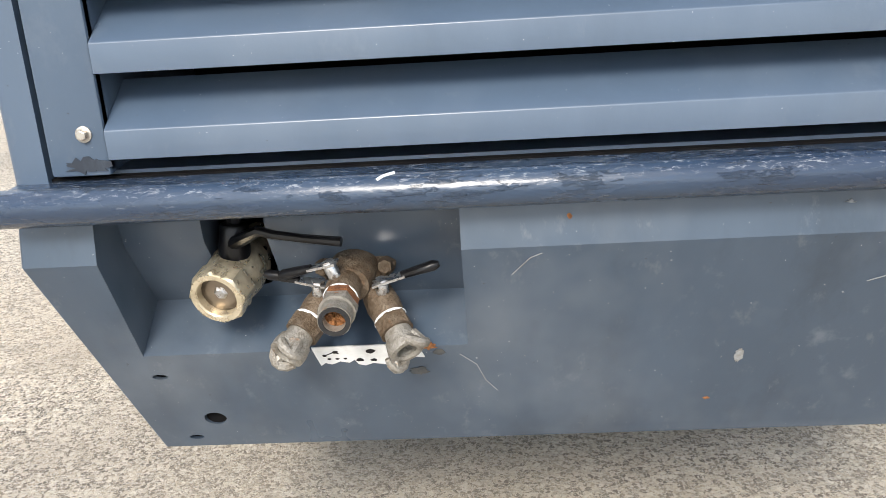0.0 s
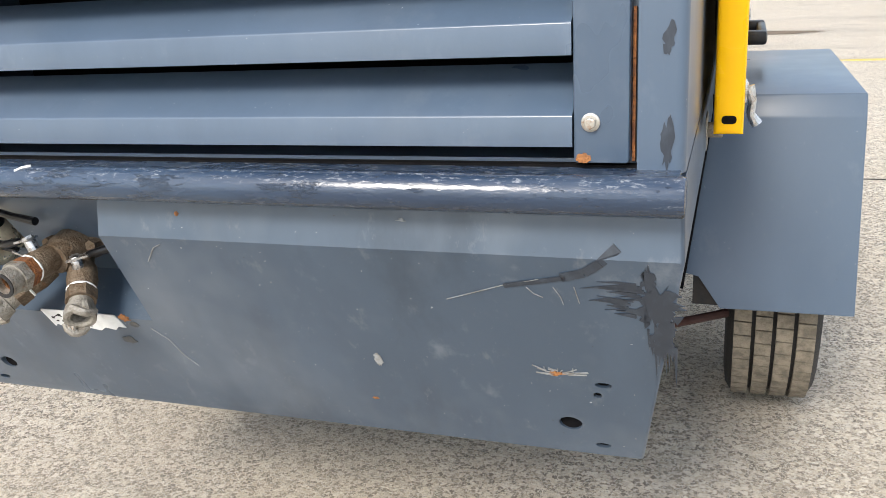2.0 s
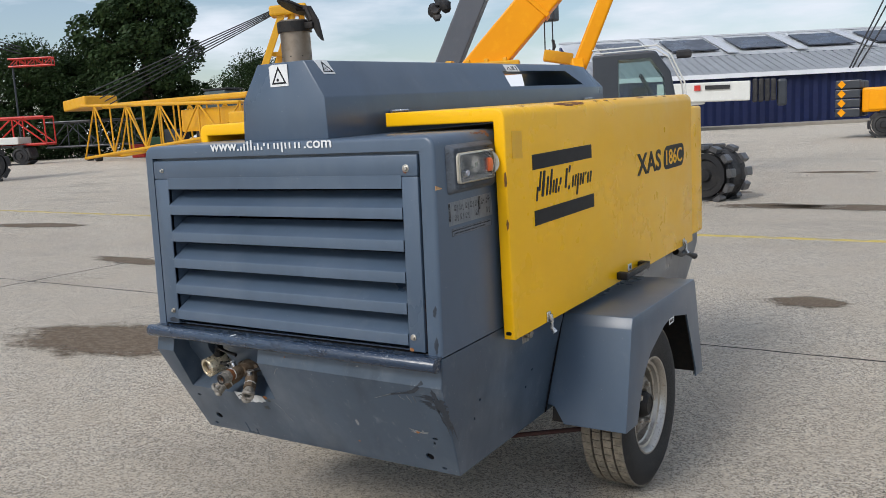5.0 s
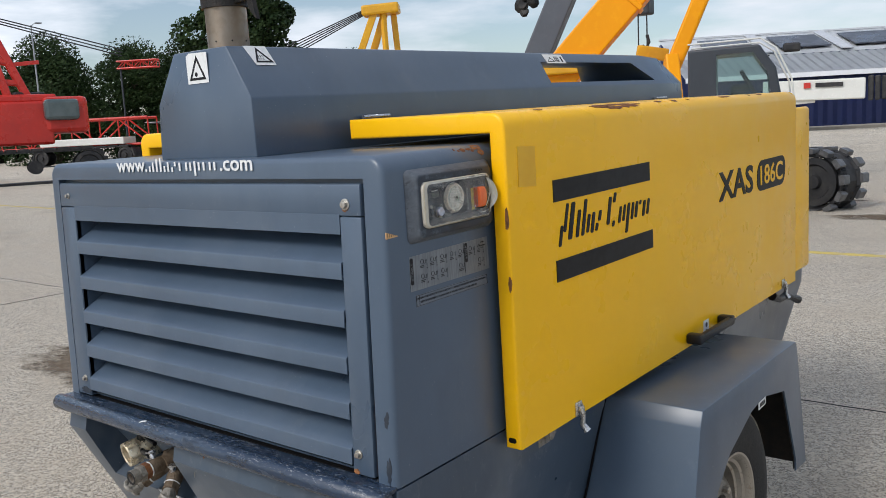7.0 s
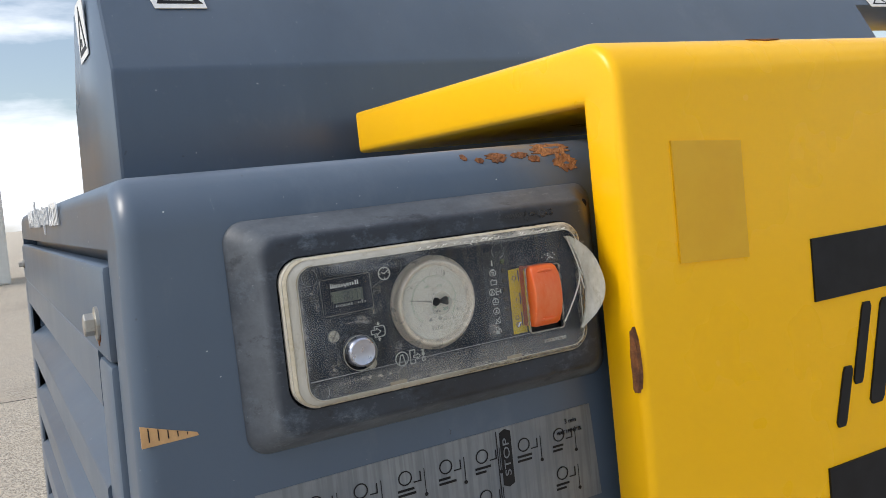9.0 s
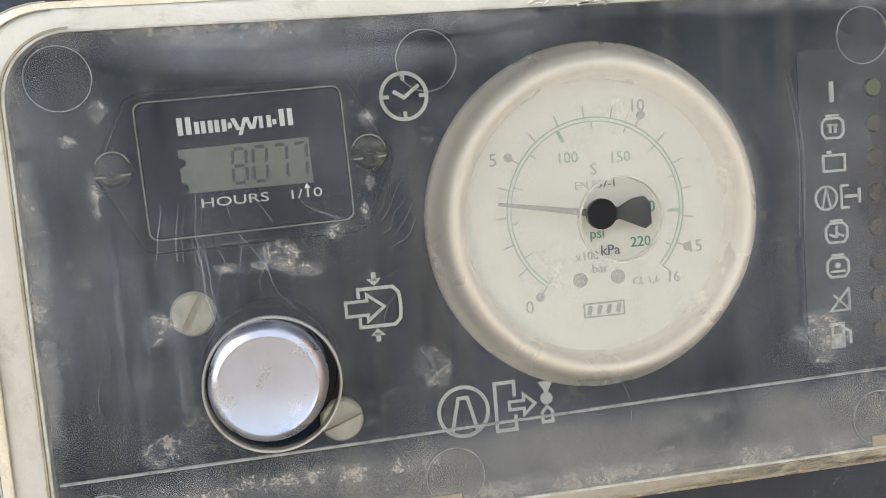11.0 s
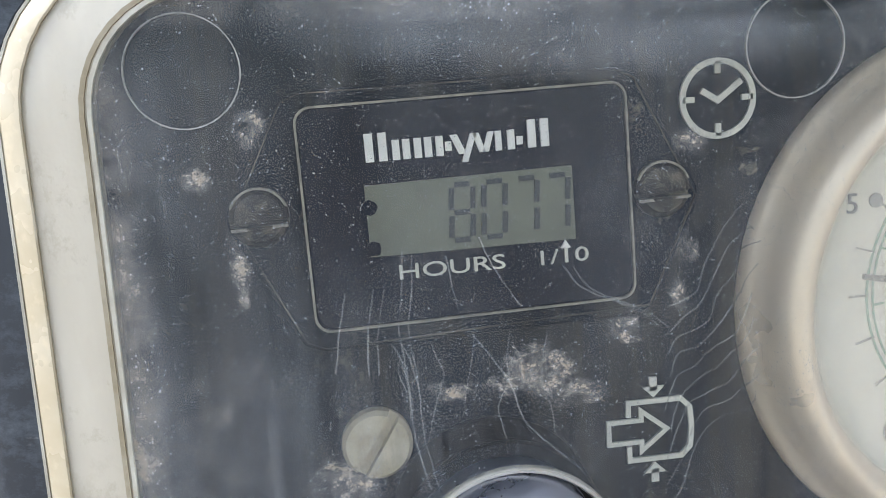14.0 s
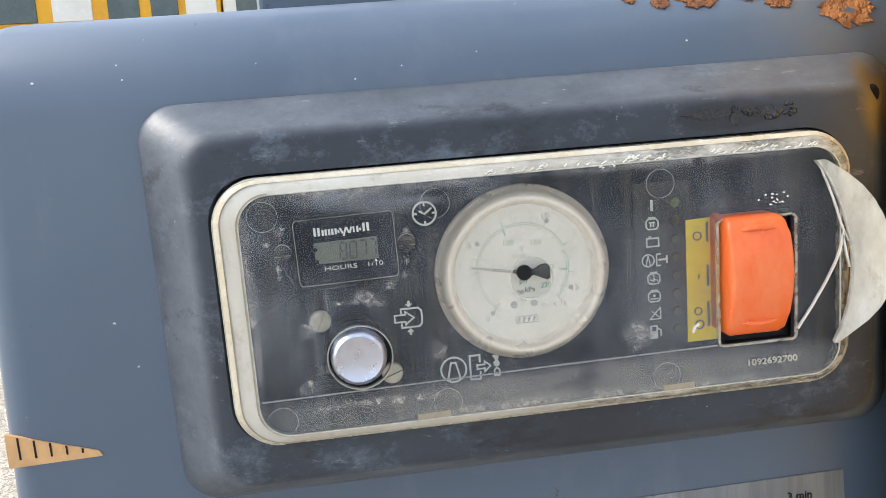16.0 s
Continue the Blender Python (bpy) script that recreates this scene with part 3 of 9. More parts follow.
bmesh.ops.bevel(b, geom=rest, offset=0.012, segments=4, affect="EDGES", profile=0.5)
b = cut(b, box(-1.153, -0.047, -0.1, 0.020, 0.785, 1.371), box(-1.085, -0.105, -0.1, 0.35, 0.80, 1.325))
compressor.part("upper_body", lean_back(b), GREY, smooth=True, label="weathered blue-grey painted sheet-steel canopy")
# Core coloured near-black so that the louvre gaps show deep shade.
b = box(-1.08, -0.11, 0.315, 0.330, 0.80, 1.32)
compressor.part("radiator_core", lean_back(b), DARK, label="radiator core behind the louvres, painted black for the shade there")
b = box(-1.186, -0.008, 0.008, 2.44, 0.780, 0.796)
compressor.part("seam_gasket", b, DARK)

# grille panel: rails, stiles and bent louvre blades
b = box(-1.146, -0.054, -0.004, 0.012, 1.302, 1.362, 0.004)
b = prism([(-0.004, 1.267), (-0.004, 1.304), (0.03, 1.330), (0.03, 1.326), (-0.001, 1.301), (-0.001, 1.267)], "x", -1.080, -0.110, bm=b)
compressor.part("grille_top_rail", lean_back(b), GREY, smooth=True)
for xa, xb in ((-1.146, -1.080), (-0.110, -0.054)):
    b = box(xa, xb, -0.004, 0.014, 0.800, 1.301, 0.004)
    b = box(xb - 0.004 if xa < -1 else xa, xb if xa < -1 else xa + 0.004, 0.0, 0.10, 0.806, 1.30, bm=b)
    compressor.part("grille_stile", lean_back(b), GREY, smooth=True)
for k, zb in enumerate((0.8175, 0.908, 0.998, 1.089, 1.181)):
    b = prism([(-0.006, zb), (-0.006, zb + 0.0298), (-0.0056, zb + 0.0310), (-0.0044, zb + 0.0322), (0.067, zb + 0.0739), (0.0685, zb + 0.0713), (-0.003, zb + 0.0290), (-0.003, zb + 0.003), (0.016, zb + 0.003), (0.016, zb)],
              "x", -1.0795, -0.1105)
    compressor.part("louvre", lean_back(b), GREY, smooth=True, label="bent grey steel louvre blade")
m = Mat("bolt_zinc", (0.5, 0.48, 0.44), 0.4, 0.9)
m.tint((0.25, 0.12, 0.05), m.noise(150, 5, 0.7, (1, 1, 1), 0.5, 0.65), 0.7)
BOLT = m.m
for x, z, g in ((-1.102, 0.846, 0.8), (-0.092, 0.842, 0.85), (-1.102, 1.330, 0.65), (-0.092, 1.324, 1.0)):
    b = lathe([(0, 0.0110 * g), (0.002, 0.0110 * g), (0.0025, 0.009 * g)], (x, -0.004, z), (0, -1, 0), 24)
    b = tube((x, -0.006, z), (x, -0.013, z), 0.0072 * g, n=6, bm=b, bevel=0.001)
    compressor.part("bolt", lean_back(b), BOLT, label="zinc hex bolt with a rusty washer")
b = prism(ragged(-0.093, 1.322, 0.013, 0.013, 12, 24, 0.35), "y", -0.0046, -0.0038)
compressor.part("rust_spot", lean_back(b), RUST)
b = prism(ragged(-0.100, 0.806, 0.009, 0.006, 4), "y", -0.0052, -0.004)
compressor.part("rust_spot", lean_back(b), RUST_ORANGE)
b = prism(ragged(-1.104, 0.812, 0.030, 0.012, 8, 30, 0.6), "y", -0.0052, -0.004)
compressor.part("brush_mark", lean_back(b), NAVY_MARK)
for zz, zw in ((0.93, 0.02), (0.83, 0.035)):
    b = prism(ragged(-0.018, zz - 0.01, 0.008, zw, int(zz * 100), 24, 0.6), "y", -0.0008, 0.002)
    compressor.part("brush_mark", lean_back(b), NAVY_MARK)
# rusty edge in the gap beside the grille
b = box(-0.0530, -0.050, 0.010, 0.018, 0.80, 0.95)
compressor.part("rusty_edge", lean_back(b), RUST)

# bumper tube and its ledge
b = tube((-1.197, -0.034, 0.776), (0.003, -0.034, 0.776), 0.0205, n=28, bevel=0.003)
compressor.part("bumper_tube", b, NAVY, smooth=True, label="navy overpainted steel bumper tube with flaked paint")
b = box(-1.190, -0.004, -0.034, 0.022, 0.7825, 0.7935, 0.002)
compressor.part("ledge", b, NAVY, label="scuffed glossy ledge under the grille")

# lower tub with recess, slot and drain holes
ZB = 0.372
rings = []
for z, xr, yf in ((ZB, -0.050, 2.30), (0.703, 0.003, 2.50), (0.786, 0.0, 2.52)):
    rings.append([(mx(xr), prof(z), z), (xr, prof(z), z), (xr, yf, z), (mx(xr), yf, z)])
b = loft(rings)
up_edges = [e for e in b.edges if abs(e.verts[0].co.z - e.verts[1].co.z) > 0.02]
bmesh.ops.bevel(b, geom=up_edges, offset=0.005, segments=3, affect="EDGES", profile=0.5)
recess = prism([(-0.2, 0.768), (0.046, 0.768), (0.056, 0.700), (0.122, 0.600), (0.060, 0.562), (-0.2, 0.405)], "x", -1.110, -0.709)
slot = prism(round_rect(-1.013, -0.938, 0.622, 0.767, 0.030), "y", 0.0, 0.5)
cutters = [recess, slot]
for x, z, r, sq in ((-1.055, 0.431, 0.0150, 0.8), (-0.139, 0.431, 0.0150, 0.8), (-1.102, 0.517, 0.010, 0.45), (-0.092, 0.509, 0.010, 0.45), (-1.092, 0.392, 0.010, 0.45),
                    (-0.100, 0.392, 0.010, 0.45), (-0.100, 0.490, 0.005, 1.0)):
    cutters.append(prism(circle(x, z, r, 20, sq), "y", -0.1, 0.35))
for y, z in ((0.578, 0.583), (0.541, 0.531), (0.217, 0.594), (0.192, 0.541)):
    cutters.append(prism(circle(y, z, 0.005, 12), "x", -0.12, 0.1))
b = cut(b, *cutters)
# Black discs just inside the holes paint in their shade.
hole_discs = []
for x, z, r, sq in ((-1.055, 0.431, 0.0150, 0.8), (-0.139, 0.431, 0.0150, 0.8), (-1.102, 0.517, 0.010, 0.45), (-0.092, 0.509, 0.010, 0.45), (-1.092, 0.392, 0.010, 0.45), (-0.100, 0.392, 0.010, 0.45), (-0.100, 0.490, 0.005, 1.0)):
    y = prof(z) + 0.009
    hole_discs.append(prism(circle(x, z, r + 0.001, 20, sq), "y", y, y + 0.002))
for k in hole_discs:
    compressor.part("hole_shade_disc", k, DARK)
# Black open-fronted shell stands for the shade within the valve slot.
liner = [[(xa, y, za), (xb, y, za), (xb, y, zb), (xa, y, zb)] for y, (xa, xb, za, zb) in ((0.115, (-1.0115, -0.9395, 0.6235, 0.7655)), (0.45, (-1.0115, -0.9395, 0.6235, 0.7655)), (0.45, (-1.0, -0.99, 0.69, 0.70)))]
compressor.part("slot_shade_liner", loft(liner, cap=False), DARK, label="black shell painting in the shade inside the valve slot")
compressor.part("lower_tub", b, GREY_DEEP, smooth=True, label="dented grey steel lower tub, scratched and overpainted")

# wear on the rear of the tub


def rear_mark(name, pts, mat, depth=0.0012, label=""):
    compressor.part(name, on_rear(prism(pts, "y", -depth, 0.001)), mat, label=label)


rear_mark("brush_mark", ragged(-0.026, 0.640, 0.034, 0.036, 21, 44, 0.6), NAVY_MARK, label="dark navy brush patch")
rear_mark("brush_mark", ragged(-0.019, 0.592, 0.018, 0.040, 23, 40, 0.55), NAVY_MARK)
rear_mark("brush_mark", ragged(-0.034, 0.678, 0.010, 0.024, 24, 30, 0.6), NAVY_MARK)
rnd = random.Random(41)
for k in range(16):
    x0, z0, l = -0.048 + rnd.uniform(-0.012, 0.02), 0.628 + 0.0028 * k + rnd.uniform(-0.003, 0.003), rnd.uniform(0.018, 0.052)
    w = rnd.uniform(0.0012, 0.0032)
    rear_mark("brush_mark", [(x0, z0 - w), (x0 - l * 0.6, z0 + 0.002 - w * 0.6), (x0 - l, z0 + rnd.uniform(-0.002, 0.006)), (x0 - l * 0.5, z0 + 0.002 + w * 0.7), (x0, z0 + w)], NAVY_MARK, 0.0010)
for k in range(9):
    x0, z0, l, w = -0.036 + 0.0036 * k, 0.600 + rnd.uniform(-0.02, 0.01), rnd.uniform(0.02, 0.065), rnd.uniform(0.001, 0.0028)
    rear_mark("brush_mark", [(x0 - w, z0), (x0 + w, z0), (x0 + w * 0.5, z0 - l * 0.7), (x0, z0 - l), (x0 - w * 0.6, z0 - l * 0.6)], NAVY_MARK, 0.0011)


def rear_line(name, pts, w, mat, depth=0.0014):
    bm = bmesh.new()
    for p, q in zip(pts, pts[1:]):
        d = (Vector(q) - Vector(p)).normalized()
        o = Vector((-d.y, d.x)) * w / 2
        c = [Vector(p) + o, Vector(p) - o, Vector(q) - o, Vector(q) + o]
        bm = prism([tuple(k) for k in c], "y", -depth, 0.001, bm=bm)
    compressor.part(name, on_rear(bm), mat)


rear_line("brush_mark", [(-0.190, 0.660), (-0.155, 0.668), (-0.120, 0.676)], 0.006, NAVY_MARK)
rear_line("brush_mark", [(-0.125, 0.676), (-0.100, 0.684), (-0.082, 0.698), (-0.064, 0.716)], 0.011, NAVY_MARK)
OILY = plain("oily_dirt", (0.060, 0.064, 0.068), 0.6, 0, (0.12, 0.11, 0.095), 60, 0.7)
SCRATCH = plain("bare_scratch", (0.27, 0.28, 0.285), 0.7, 0, (0.15, 0.125, 0.10), 60, 0.8)
rear_line("scratch", [(-0.262, 0.634), (-0.235, 0.644), (-0.190, 0.661), (-0.150, 0.672)], 0.0008, SCRATCH)
rear_line("scratch", [(-0.165, 0.660), (-0.158, 0.651), (-0.148, 0.646)], 0.0007, SCRATCH)
rear_line("scratch", [(-0.135, 0.662), (-0.128, 0.648), (-0.126, 0.637)], 0.0007, SCRATCH)
rear_line("scratch", [(-0.112, 0.664), (-0.108, 0.640)], 0.0007, SCRATCH)
rear_line("scratch", [(-0.655, 0.665), (-0.635, 0.688), (-0.622, 0.694)], 0.0008, SCRATCH)
rear_line("scratch", [(-0.720, 0.540), (-0.700, 0.520), (-0.690, 0.490), (-0.676, 0.470)], 0.0009, SCRATCH)
rnd = random.Random(77)
for k in range(22):
    a, l = rnd.uniform(0, math.pi), rnd.uniform(0.006, 0.022)
    x, z = -0.146 + rnd.gauss(0, 0.008), 0.523 + rnd.gauss(0, 0.003)
    rear_line("scratch", [(x, z), (x + l * math.cos(a) * 1.2, z + l * math.sin(a) * 0.55)], rnd.uniform(0.0008, 0.0022), SCRATCH)
rear_mark("rust_spot", ragged(-0.146, 0.524, 0.012, 0.005, 32, 20, 0.8), RUST_ORANGE, 0.0016)
rear_mark("rust_spot", ragged(-0.407, 0.440, 0.006, 0.003, 33, 18, 0.6), RUST_ORANGE)
rear_mark("rust_spot", ragged(-0.592, 0.734, 0.004, 0.004, 36, 12, 0.5), RUST_ORANGE)
rear_mark("rust_spot", ragged(-0.300, 0.736, 0.008, 0.003, 37, 18, 0.9), SCRATCH)
rear_mark("pale_scuff", ragged(-0.380, 0.520, 0.007, 0.014, 38, 34, 0.45), SCRATCH)
rnd = random.Random(5)
for _ in range(26):
    x, z = rnd.uniform(-0.72, -0.02), rnd.uniform(0.385, 0.70)
    rear_mark("paint_chip", ragged(x, z, rnd.uniform(0.0006, 0.0018), rnd.uniform(0.0005, 0.0013), rnd.randint(0, 9999), 8, 0.6), SCRATCH)
# torn white sticker under the valves
rear_mark("torn_sticker", [(-0.900, 0.561), (-0.84, 0.5615), (-0.80, 0.561), (-0.772, 0.560), (-0.768, 0.553), (-0.763, 0.537), (-0.776, 0.538), (-0.784, 0.531), (-0.80, 0.534), (-0.812, 0.527), (-0.828, 0.530), (-0.838, 0.526),
                           (-0.846, 0.529), (-0.850, 0.537), (-0.857, 0.532), (-0.868, 0.535), (-0.879, 0.530), (-0.887, 0.533), (-0.893, 0.528), (-0.896, 0.541)], WHITE, 0.0014, "torn white warning sticker")
for x, z, w, h in ((-0.829, 0.552, 0.008, 0.005), (-0.843, 0.537, 0.006, 0.004), (-0.826, 0.536, 0.005, 0.003), (-0.872, 0.552, 0.005, 0.004), (-0.886, 0.546, 0.003, 0.003)):
    rear_mark("sticker_print", ragged(x, z, w, h, int(-x * 1000), 9, 0.5), BLACK, 0.0019)
rear_line("sticker_print", [(-0.884, 0.547), (-0.874, 0.552), (-0.868, 0.549)], 0.0014, BLACK, 0.0019)
for x in (-0.881, -0.871, -0.861):
    rear_mark("sticker_print", ragged(x, 0.540, 0.0028, 0.0018, int(-x * 2000), 9, 0.3), BLACK, 0.0019)
rear_mark("rust_spot", ragged(-0.756, 0.556, 0.011, 0.009, 35, 26, 0.6), RUST_ORANGE)
rear_mark("pale_scuff", ragged(-0.772, 0.512, 0.014, 0.009, 52, 40, 0.4), OILY, 0.0010)
rear_mark("pale_scuff", ragged(-0.745, 0.545, 0.009, 0.006, 53, 40, 0.4), OILY, 0.0010)

# bright scratch on the bumper
b = sweep([(-0.790, -0.046, 0.7925), (-0.783, -0.042, 0.7955), (-0.772, -0.037, 0.7970)], 0.0017, 8)
compressor.part("scratch", b, WHITE)

# gull-wing side doors
for side in (1, -1):
    prf = [(-0.380, 1.432), (-0.380, 1.477), (0.020, 1.474)]
    for k in range(7):
        a = radians(90 - 15 * k)
        prf.append((0.022 + 0.033 * math.cos(a), 1.441 + 0.033 * math.sin(a)))
    prf += [(0.054, 0.757), (0.016, 0.757), (0.016, 1.432)]
    if side < 0:
        prf = [(mx(x), z) for x, z in prf]
    b = prism(prf, "y", 0.332, 2.250)
    ends = [e for e in b.edges if abs(e.verts[0].co.y - e.verts[1].co.y) < 1e-4]
    bmesh.ops.bevel(b, geom=ends, offset=0.007, segments=3, affect="EDGES", profile=0.5)
    compressor.part("side_door", b, YELLOW, smooth=True, label="yellow painted gull-wing door with rusty edges")
    xs = (0.010, 0.040) if side > 0 else (mx(0.040), mx(0.010))
    b = box(xs[0], xs[1], 2.256, 2.475, 0.775, 1.412, 0.012, 3)
    compressor.part("front_panel", b, YELLOW, smooth=True, label="yellow front corner panel")
    xs = (-0.40, 0.005) if side > 0 else (mx(0.005), mx(-0.40))
    for y in (0.415, 2.05):
        x0 = -0.412 if side > 0 else mx(-0.412)
        b = tube((x0, y, 1.482), (x0, y + 0.095, 1.482), 0.005, n=12)
        for j in range(1, 4):
            b = tube((x0, y + 0.0238 * j - 0.0006, 1.482), (x0, y + 0.0238 * j + 0.0006, 1.482), 0.0056, n=12, bm=b)
        compressor.part("hinge", b, STEEL, label="steel barrel hinge")
X_DOOR = 0.0552


def on_door(name, pts, mat, depth=0.0012, label=""):
    """A flat mark on the door's outer face; points are (y, z)."""
    b = prism(pts, "x", X_DOOR - 0.002, X_DOOR + depth)
    return compressor.part(name, b, mat, label=label)


def slant(y0, y1, za, zb, drop=0.0):
    return [(y0, za), (y1, za + drop), (y1, zb + drop), (y0, zb)]


on_door("logo_bar", slant(0.507, 0.990, 1.270, 1.3185), BLACK, label="black logo bar")
on_door("logo_bar", slant(0.509, 1.000, 1.090, 1.1385), BLACK, label="black logo bar")
# the maker's script, as plain slanting bars
BARS = [(0.000, -0.010, 0.036, 0.011), (0.016, 0.020, 0.083, 0.011), (0.042, 0.000, 0.083, 0.017), (0.074, 0.000, 0.062, 0.013), (0.100, 0.000, 0.083, 0.013), (0.122, 0.004, 0.046, 0.012), (0.144, 0.000, 0.048, 0.013),
        (0.165, 0.002, 0.020, 0.012), (0.176, 0.024, 0.048, 0.012), (0.222, 0.008, 0.074, 0.014), (0.246, 0.058, 0.082, 0.012), (0.250, 0.000, 0.014, 0.012), (0.282, 0.004, 0.044, 0.012), (0.304, 0.006, 0.046, 0.011),
        (0.326, -0.026, 0.048, 0.013), (0.350, 0.004, 0.046, 0.012), (0.372, 0.006, 0.046, 0.013), (0.392, 0.036, 0.047, 0.010), (0.416, 0.004, 0.044, 0.013), (0.440, 0.006, 0.046, 0.012)]
for dy, z0, z1, w in BARS:
    base = 1.178
    y0, y1 = 0.530 + dy + z0 * 0.24, 0.530 + dy + z1 * 0.24
    c = min(0.004, (z1 - z0) * 0.3)
    on_door("logo_bar", [(y0 - w * 0.35, base + z0), (y0 + w * 0.30, base + z0), (y0 + w / 2, base + z0 + c), (y1 + w / 2, base + z1 - c), (y1 + w * 0.35, base + z1), (y1 - w * 0.30, base + z1), (y1 - w / 2, base + z1 - c), (y0 - w / 2, base + z0 + c)], BLACK)
# model code
b = lettering("XAS", side_frame(X_DOOR - 0.0008, 1.472, 1.152), height=0.092, width=0.305, depth=0.002, bold=0.02)
compressor.part("model_lettering", b, BLACK, label="black model lettering")
on_door("model_plate", [(y + (z - 1.19) * 0.12, z) for y, z in round_rect(1.816, 2.112, 1.146, 1.250, 0.044, 8)], BLACK, label="black rounded lozenge")
b = lettering("186C", side_frame(X_DOOR + 0.0004, 1.846, 1.165), height=0.068, width=0.235, depth=0.002, bold=0.012)
compressor.part("model_lettering", b, YELLOW)
on_door("paint_patch", slant(0.374, 0.440, 1.318, 1.402, -0.004), OCHRE, label="darker rectangle where a sticker was")
for y, w, h, sd in ((0.86, 0.130, 0.22, 1), (0.77, 0.05, 0.15, 8), (1.10, 0.022, 0.10, 2), (1.20, 0.018, 0.14, 3), (1.30, 0.008, 0.09, 4), (1.58, 0.050, 0.11, 9), (1.80, 0.015, 0.10, 5), (1.90, 0.03, 0.11, 6), (0.50, 0.02, 0.06, 7)):
    b = bmesh.new()
    pts = ragged(0, 0, w, 1, sd * 7, 36, 0.5)
    ring_lo, ring_hi = [], []
    for u, v in pts:
        a = radians(86 - (v * 0.5 + 0.5) * (8 + 190 * h))
        for r, ring in ((0.0327, ring_lo), (0.0338, ring_hi)):
            ring.append((0.022 + r * math.cos(a), y + u, 1.441 + r * math.sin(a)))
    b = loft([ring_lo, ring_hi])
    compressor.part("rust_chip", b, RUST, label="rusty chip along the door's top edge")
for z, h, sd in ((1.255, 0.030, 3), (1.12, 0.018, 4)):
    b = prism(ragged(0.050, z, 0.0045, h, sd, 20, 0.4), "y", 0.3305, 0.334)
    compressor.part("rust_chip", b, RUST)
b = prism(round_rect(0.026, 0.045, 0.772, 0.783, 0.005), "y", 0.3305, 0.334)
compressor.part("door_slot", b, DARK)
# toggle latches, pull handle, keeper and rubber strap
for y in (0.578, 2.090):
    b = box(X_DOOR - 0.002, X_DOOR + 0.004, y - 0.014, y + 0.014, 0.757, 0.792, 0.003)
    b = sweep([(X_DOOR + 0.006, y, 0.782), (X_DOOR + 0.012, y, 0.760), (X_DOOR + 0.010, y, 0.738), (X_DOOR + 0.020, y + 0.004, 0.722)], 0.0085, 10, b, [1, 0.8, 0.8, 1.1])
    for dy in (-0.008, 0.008):
        b = tube((X_DOOR + 0.003, y + dy, 0.784), (X_DOOR + 0.0055, y + dy, 0.784), 0.003, n=10, bm=b)
    compressor.part("toggle_latch", b, STEEL, smooth=True, label="steel toggle latch")
b = box(-0.006, 0.004, 0.480, 0.530, 0.700, 0.752, 0.002)
b = tube((0.0, 0.505, 0.728), (0.026, 0.505, 0.728), 0.012, n=14, bm=b, bevel=0.002)
b = tube((0.016, 0.485, 0.728), (0.016, 0.530, 0.728), 0.006, n=10, bm=b)
compressor.part("latch_keeper", b, ZINC, smooth=True)
b = box(X_DOOR - 0.002, X_DOOR + 0.045, 1.205, 1.237, 0.770, 0.800, 0.006)
b = box(X_DOOR - 0.002, X_DOOR + 0.045, 1.445, 1.478, 0.770, 0.800, 0.006, bm=b)
b = box(X_DOOR + 0.026, X_DOOR + 0.046, 1.21, 1.474, 0.772, 0.798, 0.007, bm=b)
compressor.part("pull_handle", b, PLASTIC, smooth=True, label="black plastic pull handle")
on_door("sticker", slant(1.335, 1.373, 0.760, 0.808), WHITE)
for z in (0.772, 0.794):
    on_door("sticker_print", circle(1.354, z, 0.008, 10), BLACK, 0.0018)
b = sweep([(0.03, 2.045, 0.735), (0.035, 2.12, 0.705), (0.03, 2.20, 0.705), (0.035, 2.26, 0.685), (0.04, 2.32, 0.665)], 0.013, 10, taper=[1.3, 0.8, 1.1, 0.8, 1.3])
compressor.part("rubber_strap", b, PLASTIC, smooth=True, label="black rubber hold-down strap")

# hood along the middle of the roof
HP = [(-0.420, 1.411), (-0.426, 1.538), (-0.500, 1.653), (mx(-0.500), 1.653), (mx(-0.426), 1.538), (mx(-0.420), 1.411)]
rings = []
for y, k in ((0.088, 0), (0.092, 0), (2.10, 0), (2.33, 1)):
    ring = []
    for x, z in HP:
        if k and z > 1.6:
            ring.append((x, y - 0.07, z - 0.010))
        else:
            ring.append((x, y + (0.038 * (z - 1.418) if y < 1 else 0), z))
    rings.append(ring)
b = loft(rings)
bmesh.ops.remove_doubles(b, verts=b.verts, dist=0.0001)
sharp = [e for e in b.edges if len(e.link_faces) == 2 and e.calc_face_angle(0) > 0.3]
bmesh.ops.bevel(b, geom=sharp, offset=0.004, segments=2, affect="EDGES", profile=0.5)
b = cut(b, loft([[(x, 1.325, 1.553), (x, 1.335, 1.622), (x, 1.98, 1.622), (x, 2.10, 1.553)] for x in (-1.0, 0.0)]))
compressor.part("roof_hood", b, GREY, smooth=True, label="grey sheet-steel roof hood with a through slot")
HOOD_RIGHT = Vector((-0.463, 0, 1.5955))
n_out = Vector((0.115, 0, 0.074)).normalized()
u_along, u_up = Vector((0, 1, 0)), Vector((-0.074, 0, 0.115)).normalized()


def hood_frame(y, s):
    """Reading frame on the hood's right slope, s metres above its middle line."""
    o = HOOD_RIGHT + u_up * s + Vector((0, y, 0)) + n_out * 0.0008
    return Matrix(((u_along.x, u_up.x, n_out.x, o.x), (u_along.y, u_up.y, n_out.y, o.y), (u_along.z, u_up.z, n_out.z, o.z), (0, 0, 0, 1)))


